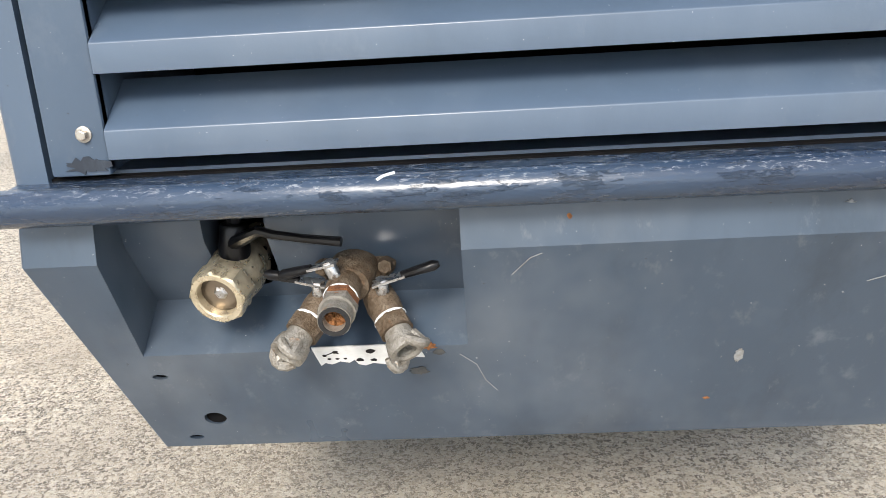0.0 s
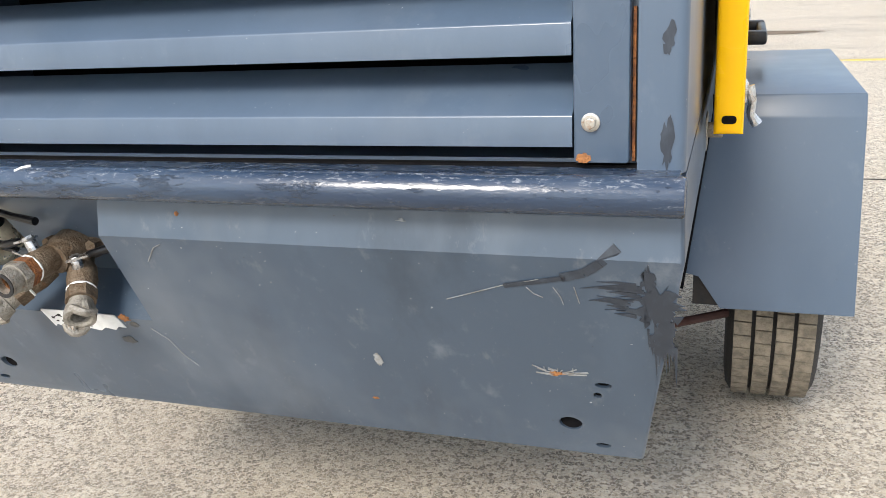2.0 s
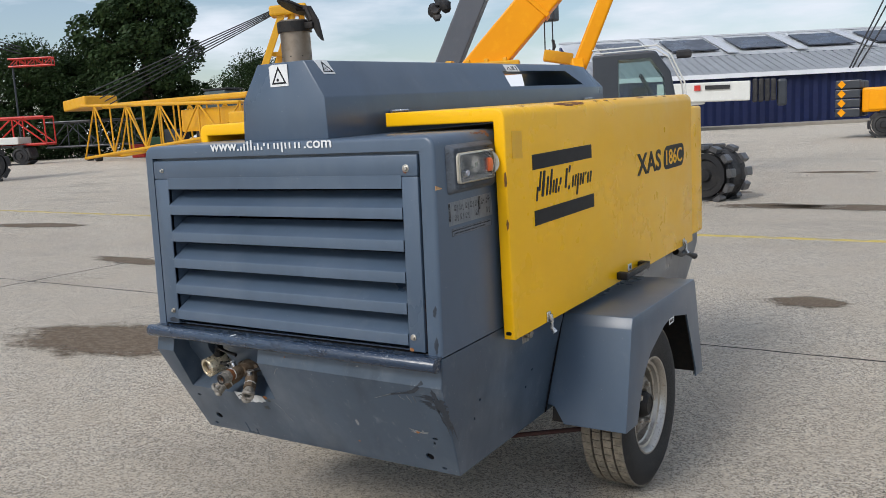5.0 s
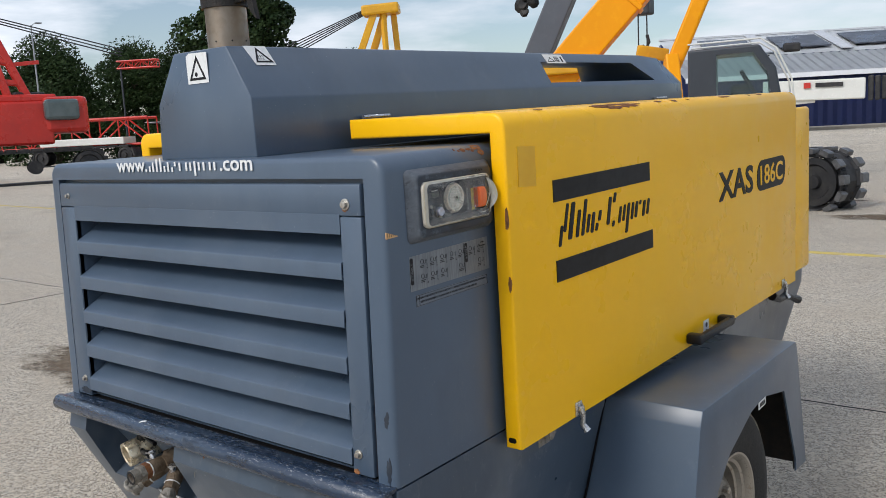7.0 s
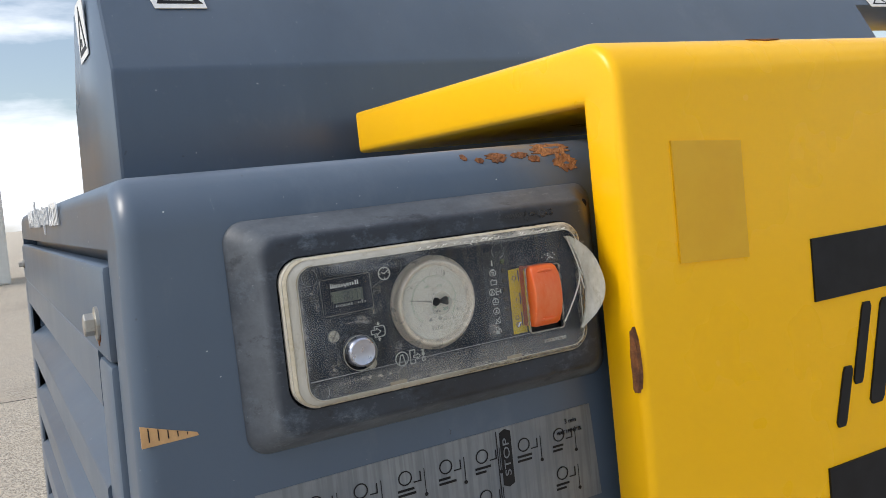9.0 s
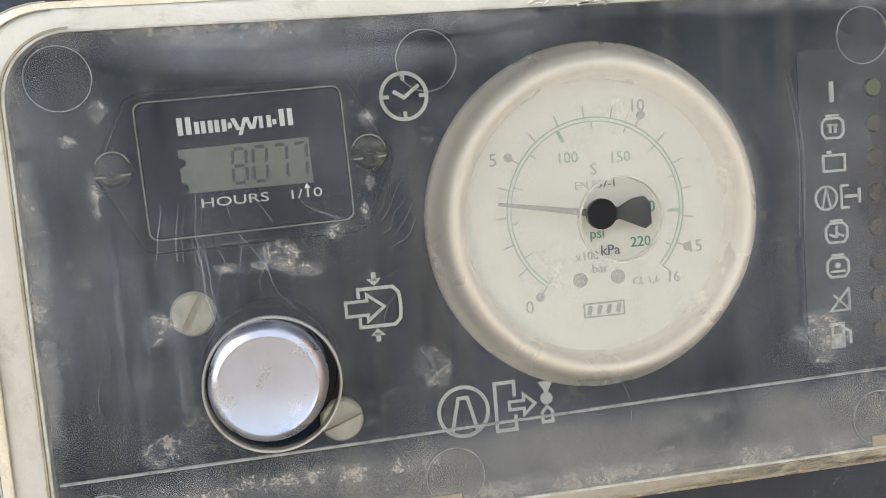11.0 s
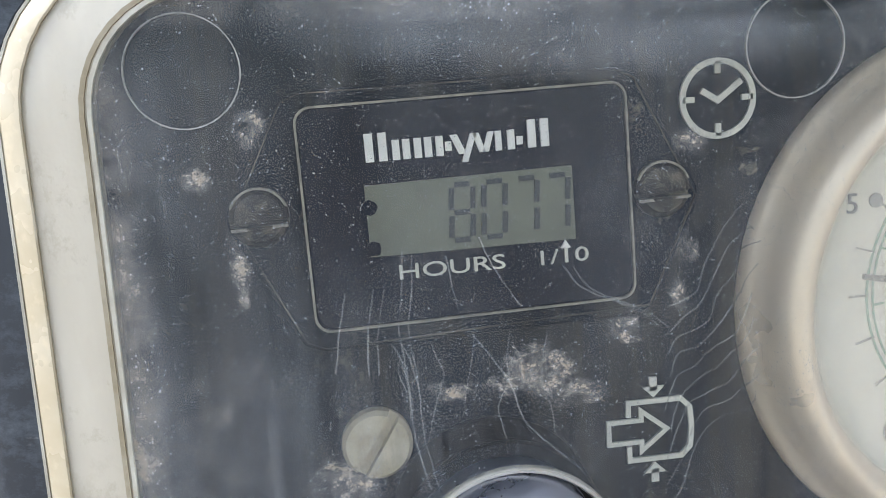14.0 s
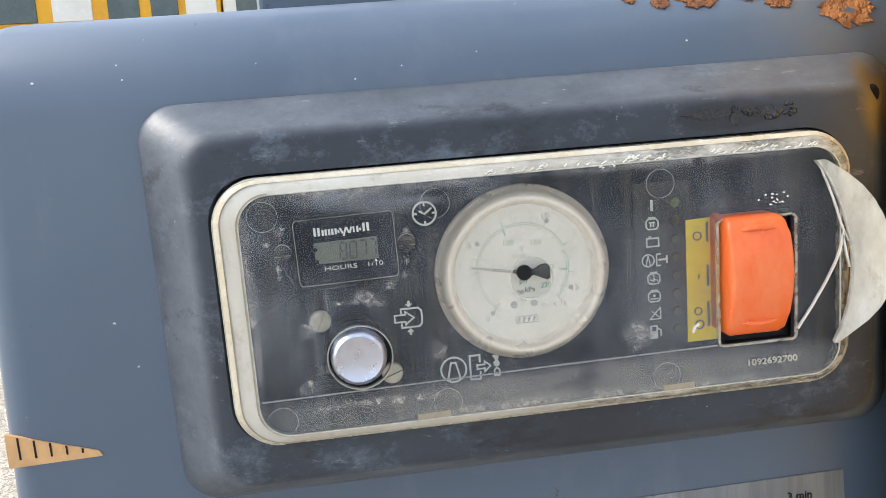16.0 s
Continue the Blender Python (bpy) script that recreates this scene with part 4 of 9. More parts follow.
def hood_rear(x, z):
    return rear_frame(x, 0.0872 + 0.038 * (z - 1.418), z, 0.0)


compressor.part("warning_sticker", blob([(0, 0), (0.076, 0), (0.076, 0.066), (0.012, 0.068), (0, 0.062)], hood_rear(-0.641, 1.580), 0.001), WHITE, label="white warning sticker with a black triangle")
b = stroke([(0.012, 0.010), (0.064, 0.010), (0.038, 0.056)], 0.0055, hood_rear(-0.641, 1.580), 0.0016, closed=True)
compressor.part("sticker_print", b, BLACK)
b = blob(circle(0.033, 0.020, 0.005, 10), hood_rear(-0.641, 1.580), 0.0016)
compressor.part("sticker_print", b, BLACK)
compressor.part("warning_sticker", blob([(0.014, 0), (0.070, 0), (0.064, 0.052), (0.002, 0.052)], hood_frame(0.140, 0.016), 0.001), WHITE, label="white hot-surface sticker with a black triangle")
b = stroke([(0.020, 0.009), (0.062, 0.009), (0.034, 0.044)], 0.0045, hood_frame(0.140, 0.016), 0.0016, closed=True)
compressor.part("sticker_print", b, BLACK)
for k in range(3):
    b = stroke([(0.030 + k * 0.006, 0.014), (0.028 + k * 0.006, 0.018), (0.031 + k * 0.006, 0.022), (0.029 + k * 0.006, 0.026)], 0.0012, hood_frame(0.140, 0.016), 0.0016)
    compressor.part("sticker_print", b, BLACK)
compressor.part("warning_sticker", blob([(0, 0), (0.12, 0), (0.115, 0.036), (-0.005, 0.036)], hood_frame(1.375, 0.026), 0.001), WHITE)
b = stroke([(0.01, 0.005), (0.05, 0.005), (0.03, 0.021)], 0.003, hood_frame(1.375, 0.028), 0.0016, closed=True)
compressor.part("sticker_print", b, BLACK)
for k in range(4):
    b = stroke([(0.058 + k * 0.007, 0.005), (0.058 + k * 0.007, 0.024)], 0.003, hood_frame(1.375, 0.028), 0.0016)
    compressor.part("sticker_print", b, BLACK)
b = stroke([(0.100, 0.006), (0.100, 0.022)], 0.008, hood_frame(1.375, 0.028), 0.0016)
compressor.part("sticker_print", b, BLACK)
# web address on the rear top rail; the maker's name in it as plain bars
Z0 = 1.3885
Y_RAIL = -0.0012 + 0.038 * (Z0 - 0.79)
b = lettering("www.", rear_frame(-0.862, Y_RAIL, Z0), height=0.0225, width=0.128, depth=0.0014, bold=0.012)
compressor.part("web_lettering", b, WHITE, label="white lettering on the rear top rail")
b = lettering(".com", rear_frame(-0.462, Y_RAIL, Z0), height=0.0225, width=0.107, depth=0.0014, bold=0.012)
compressor.part("web_lettering", b, WHITE)
rf = rear_frame(0, Y_RAIL, 0)
for x, z0, z1, w in ((-0.723, 0.000, 0.013, 0.006), (-0.709, 0.000, 0.022, 0.006), (-0.694, 0.000, 0.029, 0.006), (-0.679, 0.000, 0.032, 0.006), (-0.664, 0.000, 0.013, 0.006), (-0.650, 0.000, 0.022, 0.006), (-0.635, 0.000, 0.010, 0.006),
                     (-0.623, 0.012, 0.022, 0.006), (-0.606, 0.002, 0.020, 0.006), (-0.581, 0.002, 0.020, 0.006), (-0.566, 0.002, 0.020, 0.006), (-0.550, -0.009, 0.022, 0.006), (-0.535, 0.002, 0.020, 0.006),
                     (-0.518, 0.002, 0.020, 0.006), (-0.496, 0.002, 0.020, 0.006), (-0.480, 0.002, 0.020, 0.006)):
    compressor.part("web_bar", blob([(x - w / 2, Z0 + z0), (x + w / 2, Z0 + z0), (x + w / 2, Z0 + z1), (x - w / 2, Z0 + z1)], rf, 0.0014), WHITE)

# exhaust pipe with open rain flap
EX = (-0.604, 0.188)
b = lathe([(1.640, 0.0500), (1.660, 0.0478), (1.765, 0.0474), (1.785, 0.0478), (1.785, 0.0450), (1.66, 0.0450)], (*EX, 0), (0, 0, 1), 32, cap=False)
pipe = compressor.part("exhaust_pipe", b, STAINLESS, smooth=True, label="heat-stained stainless exhaust pipe with raised black rain flap")
b = lathe([(1.748, 0.0486), (1.748, 0.0545), (1.780, 0.0545), (1.780, 0.0486)], (*EX, 0), (0, 0, 1), 32, cap=False)
b = box(EX[0] + 0.048, EX[0] + 0.085, EX[1] - 0.014, EX[1] + 0.014, 1.754, 1.774, 0.003, bm=b)
compressor.part("clamp", b, SOOT, pipe, smooth=True)
b = lathe([(0, 0.0), (0.001, 0.050), (0.004, 0.054), (0.010, 0.051), (0.013, 0.0)], (EX[0] - 0.002, EX[1], 1.822), (0.26, 0.42, 1), 32)
compressor.part("rain_flap", b, SOOT, pipe, smooth=True)
b = prism([(0.050, 1.815), (0.070, 1.845), (0.098, 1.800), (0.112, 1.735), (0.095, 1.752), (0.078, 1.785)], "y", EX[1] - 0.006, EX[1] + 0.006)
bmesh.ops.translate(b, verts=b.verts, vec=(EX[0], 0, -0.022))
b = sweep([(EX[0] + 0.02, EX[1], 1.822), (EX[0] + 0.060, EX[1], 1.815), (EX[0] + 0.075, EX[1], 1.778)], 0.011, 8, b)
compressor.part("counterweight", b, SOOT, pipe, smooth=True)
for k in range(8):
    a = 2 * math.pi * k / 8 + 0.3
    b = lathe([(0, 0.0022), (0.0012, 0.0018)], (EX[0] + 0.0478 * math.cos(a), EX[1] + 0.0478 * math.sin(a), 1.672), (math.cos(a), math.sin(a), 0), 8)
    compressor.part("rivet", b, SOOT, pipe)

# fenders, wheels
for side in (1, -1):
    fx = (lambda x: x) if side > 0 else mx
    out = prism([(0.716, 0.342), (0.797, 0.690), (0.815, 0.728), (1.545, 0.716), (1.560, 0.690), (1.655, 0.288)], "x", fx(-0.045), fx(0.262), 0.003)
    inner = prism([(0.724, 0.20), (0.806, 0.686), (0.822, 0.718), (1.538, 0.706), (1.552, 0.686), (1.648, 0.20)], "x", fx(-0.2), fx(0.257))
    arch = prism([(0.818, 0.20), (0.818, 0.310), (0.900, 0.484), (0.986, 0.556), (1.150, 0.618), (1.250, 0.630), (1.432, 0.592), (1.548, 0.332), (1.548, 0.20)], "x", fx(0.2), fx(0.3))
    corner = prism([(fx(-0.1), 0.30), (fx(0.0), 0.30), (fx(0.035), 0.342 - 0.005), (fx(-0.01), 0.40), (fx(-0.1), 0.42)], "y", 0.6, 0.76)
    b = cut(out, inner, arch, corner)
    compressor.part("fender", b, GREY, smooth=True, label="folded grey sheet-steel mudguard")
    shell = prism([(0.7265, 0.345), (0.8085, 0.684), (0.824, 0.7155), (1.536, 0.7035), (1.5495, 0.684), (1.640, 0.295)], "x", fx(-0.02), fx(0.2550))
    hollow = prism([(0.730, 0.10), (0.8115, 0.682), (0.826, 0.7125), (1.534, 0.7005), (1.5465, 0.682), (1.640, 0.10)], "x", fx(-0.1), fx(0.2530))
    arch = prism([(0.822, 0.20), (0.822, 0.309), (0.903, 0.481), (0.988, 0.5535), (1.151, 0.6155), (1.250, 0.6275), (1.430, 0.5895), (1.545, 0.330), (1.545, 0.20)], "x", fx(0.2), fx(0.3))
    compressor.part("fender_liner", cut(shell, hollow, arch), SOOT, smooth=True, label="black undercoat inside the mudguard")
    b = sweep([(fx(-0.040), 0.714, 0.380), (fx(0.0005), 0.791, 0.690), (fx(0.004), 0.811, 0.729)], 0.0035, 6)
    compressor.part("fender_seam", b, DARK)
    wx0 = fx(0.134)
    hub = Vector((wx0, 1.110, 0.308))
    ax = (side, 0, 0)
    tyre_prof = [(-0.078, 0.174), (-0.086, 0.198), (-0.093, 0.245), (-0.088, 0.285), (-0.076, 0.303)]
    b = lathe([(-0.070, 0.19)] + tyre_prof + [(-0.076, 0.296), (0.076, 0.296), (0.076, 0.303), (0.088, 0.285), (0.093, 0.245), (0.086, 0.198), (0.078, 0.174), (0.070, 0.178)], hub, ax, 64, cap=False)
    wheel = new("wheel")
    wheel.empty_display_size = 0.1
    wheel.parent = compressor.root
    wheel.location = Vector((0, 0, 0))
    compressor.part("tyre", b, RUBBER, wheel, smooth=True, label="black road tyre with dusty tread")
    # tread: four ribs cut into blocks
    b = bmesh.new()
    nb = 60
    for r0, r1, ph in ((-0.076, -0.043, 0), (-0.035, -0.004, 0.5), (0.004, 0.035, 0.2), (0.043, 0.076, 0.7)):
        for k in range(nb):
            a0, a1 = 2 * math.pi * (k + ph) / nb, 2 * math.pi * (k + ph + 0.90) / nb
            q = []
            for rad in (0.290, 0.3085):
                for a, s in ((a0, r0), (a1, r0), (a1, r1), (a0, r1)):
                    sh = 0.012 * (s / 0.076)
                    q.append(b.verts.new(hub + Vector((s, rad * math.cos(a + sh), rad * math.sin(a + sh)))))
            for f in ((4, 5, 6, 7), (0, 1, 5, 4), (1, 2, 6, 5), (2, 3, 7, 6), (3, 0, 4, 7)):
                b.faces.new([q[i] for i in f])
    compressor.part("tread", b, TREAD, wheel, label="dusty grooved tread blocks")
    b = lathe([(-0.07, 0.182), (-0.02, 0.166), (0.03, 0.164), (0.070, 0.174), (0.079, 0.188), (0.084, 0.187), (0.084, 0.181), (0.077, 0.173), (0.068, 0.168), (0.062, 0.166), (0.058, 0.157), (0.050, 0.155), (0.044, 0.153), (0.040, 0.146), (0.012, 0.143)], hub, ax, 56, cap=False)
    compressor.part("rim", b, SILVER, wheel, smooth=True, label="silver painted steel rim, stained")
    b = lathe([(0.014, 0.145), (0.016, 0.134), (0.026, 0.124), (0.042, 0.108), (0.052, 0.096), (0.054, 0.080), (0.050, 0.062), (0.036, 0.055)], hub, ax, 48, cap=False)
    holes = [tube(hub + Vector((-0.08, 0.118 * math.cos(2 * math.pi * (k + 0.5) / 8), 0.118 * math.sin(2 * math.pi * (k + 0.5) / 8))), hub + Vector((0.08, 0.118 * math.cos(2 * math.pi * (k + 0.5) / 8), 0.118 * math.sin(2 * math.pi * (k + 0.5) / 8))), 0.011, n=12) for k in range(8)]
    bmesh.ops.solidify(b, geom=b.faces[:], thickness=0.004)
    compressor.part("wheel_disc", cut(b, *holes), DISC, wheel, smooth=True, sharp=40, label="dusty silver wheel disc with vent holes")
    b = lathe([(0.0, 0.056), (0.056, 0.050), (0.074, 0.040), (0.078, 0.034), (0.074, 0.030), (0.074, 0.0)], hub, ax, 24)
    compressor.part("hub", b, SOOT, wheel, smooth=True, label="black hub cap")
    for k in range(5):
        a = 2 * math.pi * k / 5
        c = hub + Vector((side * 0.050, 0.077 * math.cos(a), 0.077 * math.sin(a)))
        b = tube(c, c + Vector((side * 0.02, 0, 0)), 0.011, n=6, bevel=0.002)
        compressor.part("wheel_nut", b, BOLT, wheel, smooth=True)
b = tube((mx(0.05), 1.110, 0.300), (0.05, 1.110, 0.300), 0.035, n=14)
compressor.part("axle", b, SOOT)
b = tube((-0.35, 0.62, 0.255), (0.10, 0.86, 0.290), 0.009, n=10)
compressor.part("brake_rod", b, plain("red_oxide", (0.045, 0.016, 0.012), 0.8), label="rusty red brake rod")
b = prism([(1.205, 0.604), (1.262, 0.606), (1.262, 0.628), (1.205, 0.626)], "x", 0.2618, 0.2632)
compressor.part("sticker", b, WHITE)
for k in range(5):
    b = box(0.2630, 0.2638, 1.212 + 0.009 * k, 1.218 + 0.009 * k, 0.610, 0.622)
    compressor.part("sticker_print", b, BLACK)
# drawbar at the front
b = box(-0.66, -0.53, 2.3, 3.35, 0.40, 0.50, 0.01)
compressor.part("drawbar", b, GREY_DEEP)
b = tube((-0.45, 3.1, 0.02), (-0.45, 3.1, 0.75), 0.03, n=14)
b = lathe([(-0.03, 0.11), (0.03, 0.11)], (-0.45, 3.1, 0.11), (1, 0, 0), 20, b)
compressor.part("jockey_wheel", b, SOOT)

# ---------------- outlet valves ----------------


def hexnut(p, d, r, h, hole_r, bm=None, n=6):
    """A hex nut or spigot along d with a bore."""
    p, d = Vector(p), Vector(d).normalized()
    m4 = Matrix.Translation(p) @ d.to_track_quat("Z", "Y").to_matrix().to_4x4()
    N = 24
    def ring(rad, z, six):
        o = []
        for k in range(N):
            a = 2 * math.pi * k / N
            rr = rad
            if six:
                s = (a % (2 * math.pi / n)) - math.pi / n
                rr = rad * math.cos(math.pi / n) / math.cos(s) * (1.0 if n == 6 else 1.04)
            o.append(m4 @ Vector((rr * math.cos(a), rr * math.sin(a), z)))
        return o
    rings = [ring(r, 0, True), ring(r, h * 0.92, True), ring(r * 0.93, h, False), ring(hole_r * 1.06, h, False), ring(hole_r, h * 0.94, False), ring(hole_r, -h * 0.6, False), ring(0.001, -h * 0.6, False)]
    return loft(rings, bm)


A, B_ = Vector((-0.974, 0.166, 0.664)), Vector((-0.998, 0.030, 0.640))
d = (B_ - A).normalized()
valve = Thing("ball_valve", A, "large brass ball valve with black lever in the recess", "valve", lean=True)
b = lathe([(0.0, 0.024), (0.05, 0.024), (0.055, 0.033), (0.085, 0.036), (0.100, 0.034), (0.112, 0.029), (0.116, 0.029)], A, d, 32)
valve.part("body", b, BRASS, smooth=True)
valve.part("hex_end", hexnut(A + d * 0.113, d, 0.0345, 0.032, 0.0245, n=8), BRASS, smooth=True, label="brass hex end with threaded bore")
b = lathe([(0.132, 0.0243), (0.132, 0.019), (0.124, 0.018), (0.120, 0.0)], A, d, 24)
valve.part("ball", b, STAINLESS, smooth=True, label="dull steel ball inside the bore")
b = lathe([(0.0, 0.009), (0.010, 0.009), (0.013, 0.006), (0.013, 0.0)], A + d * 0.122, d, 6)
valve.part("stem_nut", b, STEEL)
st = A + d * 0.090
b = tube(st + Vector((0.004, -0.004, 0.020)), st + Vector((0.008, 0.0, 0.066)), 0.020, 0.017, 20, bevel=0.004)
b = tube(st + Vector((0.008, 0.0, 0.064)), st + Vector((0.008, 0.0, 0.076)), 0.009, n=6, bm=b, bevel=0.002)
valve.part("stem", b, DIPPED, smooth=True)
b = sweep([st + Vector((0.004, -0.010, 0.042)), st + Vector((0.026, -0.030, 0.056)), st + Vector((0.048, -0.042, 0.068)), st + Vector((0.066, -0.046, 0.064)), st + Vector((0.100, -0.052, 0.060)), st + Vector((0.145, -0.058, 0.056))], 0.0054, 10,
          taper=[1.5, 1.6, 1.2, 1.0, 0.95, 1.1])
valve.part("lever", b, DIPPED, smooth=True, label="black coated lever")

man = Thing("outlet_manifold", (-0.84, 0.11, 0.645), "corroded bronze manifold with three claw-coupling air cocks", "manifold", lean=True)
b = loft([[(-0.842 + 0.050 * s * math.cos(a) * (1.0 if abs(math.cos(a)) < 0.8 else 1.0), y, 0.652 + 0.026 * s * math.sin(a) + 0.0) for a in [2 * math.pi * k / 28 for k in range(28)]] for y, s in
          ((0.110, 1.0), (0.085, 1.0), (0.080, 0.92))])
for x in (-0.880, -0.804):
    b = tube((x, 0.085, 0.655), (x, 0.066, 0.655), 0.009, n=6, bm=b)
b = lathe([(0, 0.030), (0.03, 0.027), (0.05, 0.022)], (-0.842, 0.085, 0.650), (0, -1, -0.1), 20, b)
man.part("flange", b, BRONZE, smooth=True, label="bronze flange bolted to the back wall")
COCKS = [((-0.848, 0.070, 0.650), (-0.848, -0.052, 0.640), Vector((-0.012, 0.0, 0.030)), Vector((-0.072, 0.010, 0.018)), "straight"),
         ((-0.858, 0.075, 0.640), (-0.913, -0.016, 0.586), Vector((0.002, -0.004, 0.030)), Vector((-0.058, 0.0, 0.046)), "claw"),
         ((-0.826, 0.075, 0.640), (-0.777, -0.008, 0.580), Vector((0.0, -0.004, 0.030)), Vector((0.066, -0.004, 0.052)), "claw")]
for p, q, up, tip, kind_ in COCKS:
    p, q = Vector(p), Vector(q)
    d = (q - p).normalized()
    L = (q - p).length
    cock = new("air_cock")
    cock.parent = man.root
    cock.empty_display_size = 0.05
    b = lathe([(0, 0.015), (L * 0.22, 0.015), (L * 0.24, 0.019), (L * 0.42, 0.021), (L * 0.56, 0.019), (L * 0.6, 0.016), (L * 0.72, 0.016)], p, d, 20)
    man.part("body", b, BRONZE, cock, smooth=True)
    b = hexnut(p + d * L * 0.60, d, 0.0215, L * 0.16, 0.010)
    man.part("hex", b, BRONZE if kind_ == "claw" else RUST, cock, smooth=True)
    s0 = p + d * L * 0.42
    b = tube(s0 + up * 0.5, s0 + up * 1.05, 0.008, n=12, bevel=0.001)
    b = tube(s0 + up * 1.0, s0 + up * 1.25, 0.0075, n=6, bm=b)
    man.part("spindle", b, STEEL, cock, smooth=True)
    t0, t1 = s0 + up * 1.12, s0 + tip
    m0 = t0.lerp(t1, 0.42)
    sd_ = (t1 - t0).cross(up).normalized()
    nrm = sd_.cross(t1 - t0).normalized()
    b = bmesh.new()
    for (c0, c1, w) in ((t0 - (t1 - t0) * 0.16, m0, 0.0085),):
        ring = []
        for e_, ww in ((c0, w), (c1, w * 0.8)):
            ring.append([e_ + sd_ * ww - nrm * 0.0015, e_ - sd_ * ww - nrm * 0.0015, e_ - sd_ * ww + nrm * 0.0015, e_ + sd_ * ww + nrm * 0.0015])
        b = loft(ring, b)
    man.part("lever", b, STEEL, cock, label="bright steel lever")
    b = sweep([m0.lerp(t1, -0.1), m0.lerp(t1, 0.3), m0.lerp(t1, 0.9), m0.lerp(t1, 1.06)], 0.0060, 10, taper=[0.8, 0.95, 1.1, 0.6])
    man.part("grip", b, DIPPED, cock, smooth=True, label="black dipped grip")
    if kind_ == "claw":
        c = q - d * 0.030
        b = lathe([(0.0, 0.016), (0.012, 0.017), (0.013, 0.0195), (0.024, 0.0215), (0.032, 0.0210), (0.0325, 0.016), (0.030, 0.0125), (0.006, 0.0115), (0.006, 0.0)], c, d, 28)
        u = d.orthogonal().normalized()
        w_ = d.cross(u)
        for s in (1, -1):
            arm = []
            for k in range(6):
                a = radians(-35 + 16 * k)
                arm.append(c + (u * math.cos(a) + w_ * math.sin(a)) * s * 0.0245 + d * (0.028 + 0.010 * math.sin(k / 5 * math.pi)))
            b = sweep(arm, 0.0052, 8, b, [0.6, 1.0, 1.1, 1.1, 1.2, 0.9])
            b = sweep([c + u * s * 0.018 + d * 0.018, arm[2]], 0.006, 8, b)
        man.part("claw_coupling", b, ZINC, cock, smooth=True, label="worn zinc claw coupling")
    else:
        b = hexnut(q - d * 0.034, d, 0.0225, 0.014, 0.014)
        b = lathe([(-0.02, 0.018), (0.006, 0.0185), (0.006, 0.0125), (-0.015, 0.0120), (-0.015, 0.0)], q - d * 0.006, d, 28, b)
        man.part("threaded_nipple", b, ZINC, cock, smooth=True, label="zinc coupling end with rusty bore")
        b = lathe([(0.0, 0.0175), (0.0015, 0.0175), (0.0015, 0.0125), (0.0, 0.0125)], q, d, 24, cap=False)
        man.part("rubber_seal", b, RUBBER, cock)
        b = lathe([(-0.012, 0.0135), (-0.012, 0.0)], q, d, 24)
        man.part("bore", b, RUST_ORANGE, cock)
    b = lathe([(L * 0.57, 0.0195), (L * 0.585, 0.0205), (L * 0.60, 0.0195)], p, d, 20, cap=False)
    man.part("thread_tape", b, WHITE, cock)

# ---------------- control console on the side ----------------
m = Mat("dark_fascia", (0.007, 0.011, 0.022), 0.65)
m.b.inputs["Specular IOR Level"].default_value = 0.12
m.tint((0.022, 0.027, 0.038), m.noise(26, 8, 0.72, (1, 1, 0.6), 0.42, 0.66), 0.7)
m.tint((0.080, 0.076, 0.070), m.noise(55, 8, 0.78, (1, 1, 0.7), 0.54, 0.68, (0.3, 0.1, 0.2)), 0.5)
m.tint((0.090, 0.078, 0.060), m.noise(120, 6, 0.7, (1, 1, 0.05), 0.50, 0.62, (0.7, 0.2, 0.5)), 0.45)
m.tint((0.30, 0.255, 0.195), m.noise(70, 10, 0.85, (1, 1, 1.2), 0.585, 0.66, (0.9, 0.4, 0.1)), 0.5)
FASCIA = m.m
m = Mat("gloss_black_meter", (0.003, 0.006, 0.018), 0.35)
m.b.inputs["Specular IOR Level"].default_value = 0.15
m.tint((0.02, 0.025, 0.040), m.noise(160, 5, 0.7, (1, 1, 0.3), 0.55, 0.75), 0.5)
METER = m.m
m = Mat("dust_and_glint_line", (0.33, 0.31, 0.27), 0.9)
m.tint((0.10, 0.10, 0.10), m.noise(500, 4, 0.7), 0.6)
DUST_AND_GLINT = m.m
m = Mat("lcd", (0.150, 0.165, 0.135), 0.3)
m.tint((0.085, 0.098, 0.085), m.noise(120, 4, 0.6, (1, 1, 1), 0.42, 0.66), 0.7)
LCD = m.m
LCD_DIGIT = plain("lcd_digit", (0.045, 0.055, 0.065), 0.5, 0, None, 300, 0.3)
ICON = plain("pale_icon_print", (0.62, 0.62, 0.58), 0.6, 0, (0.3, 0.3, 0.28), 200, 0.4)
PALE_PRINT = plain("white_meter_print", (0.80, 0.80, 0.80), 0.5, 0, (0.5, 0.5, 0.5), 300, 0.3)
m = Mat("gauge_dial_white", (0.80, 0.765, 0.685), 0.5)
m.tint((0.72, 0.69, 0.58), m.noise(60, 4), 0.5)
DIAL = m.m
DIAL_BLACK = plain("dial_black", (0.15, 0.155, 0.165), 0.6, 0, None, 300, 0.3)
DIAL_GREEN = plain("dial_green", (0.09, 0.30, 0.20), 0.6, 0, None, 300, 0.3)
m = Mat("brushed_bezel", (1.0, 0.87, 0.73), 0.27, 0.42)
m.tint((0.90, 0.74, 0.60), m.noise(60, 4), 0.4).rough(m.noise(90, 4), 0.26, 0.46)
BEZEL = m.m
m = Mat("chrome_cap", (0.52, 0.54, 0.63), 0.3, 1.0)
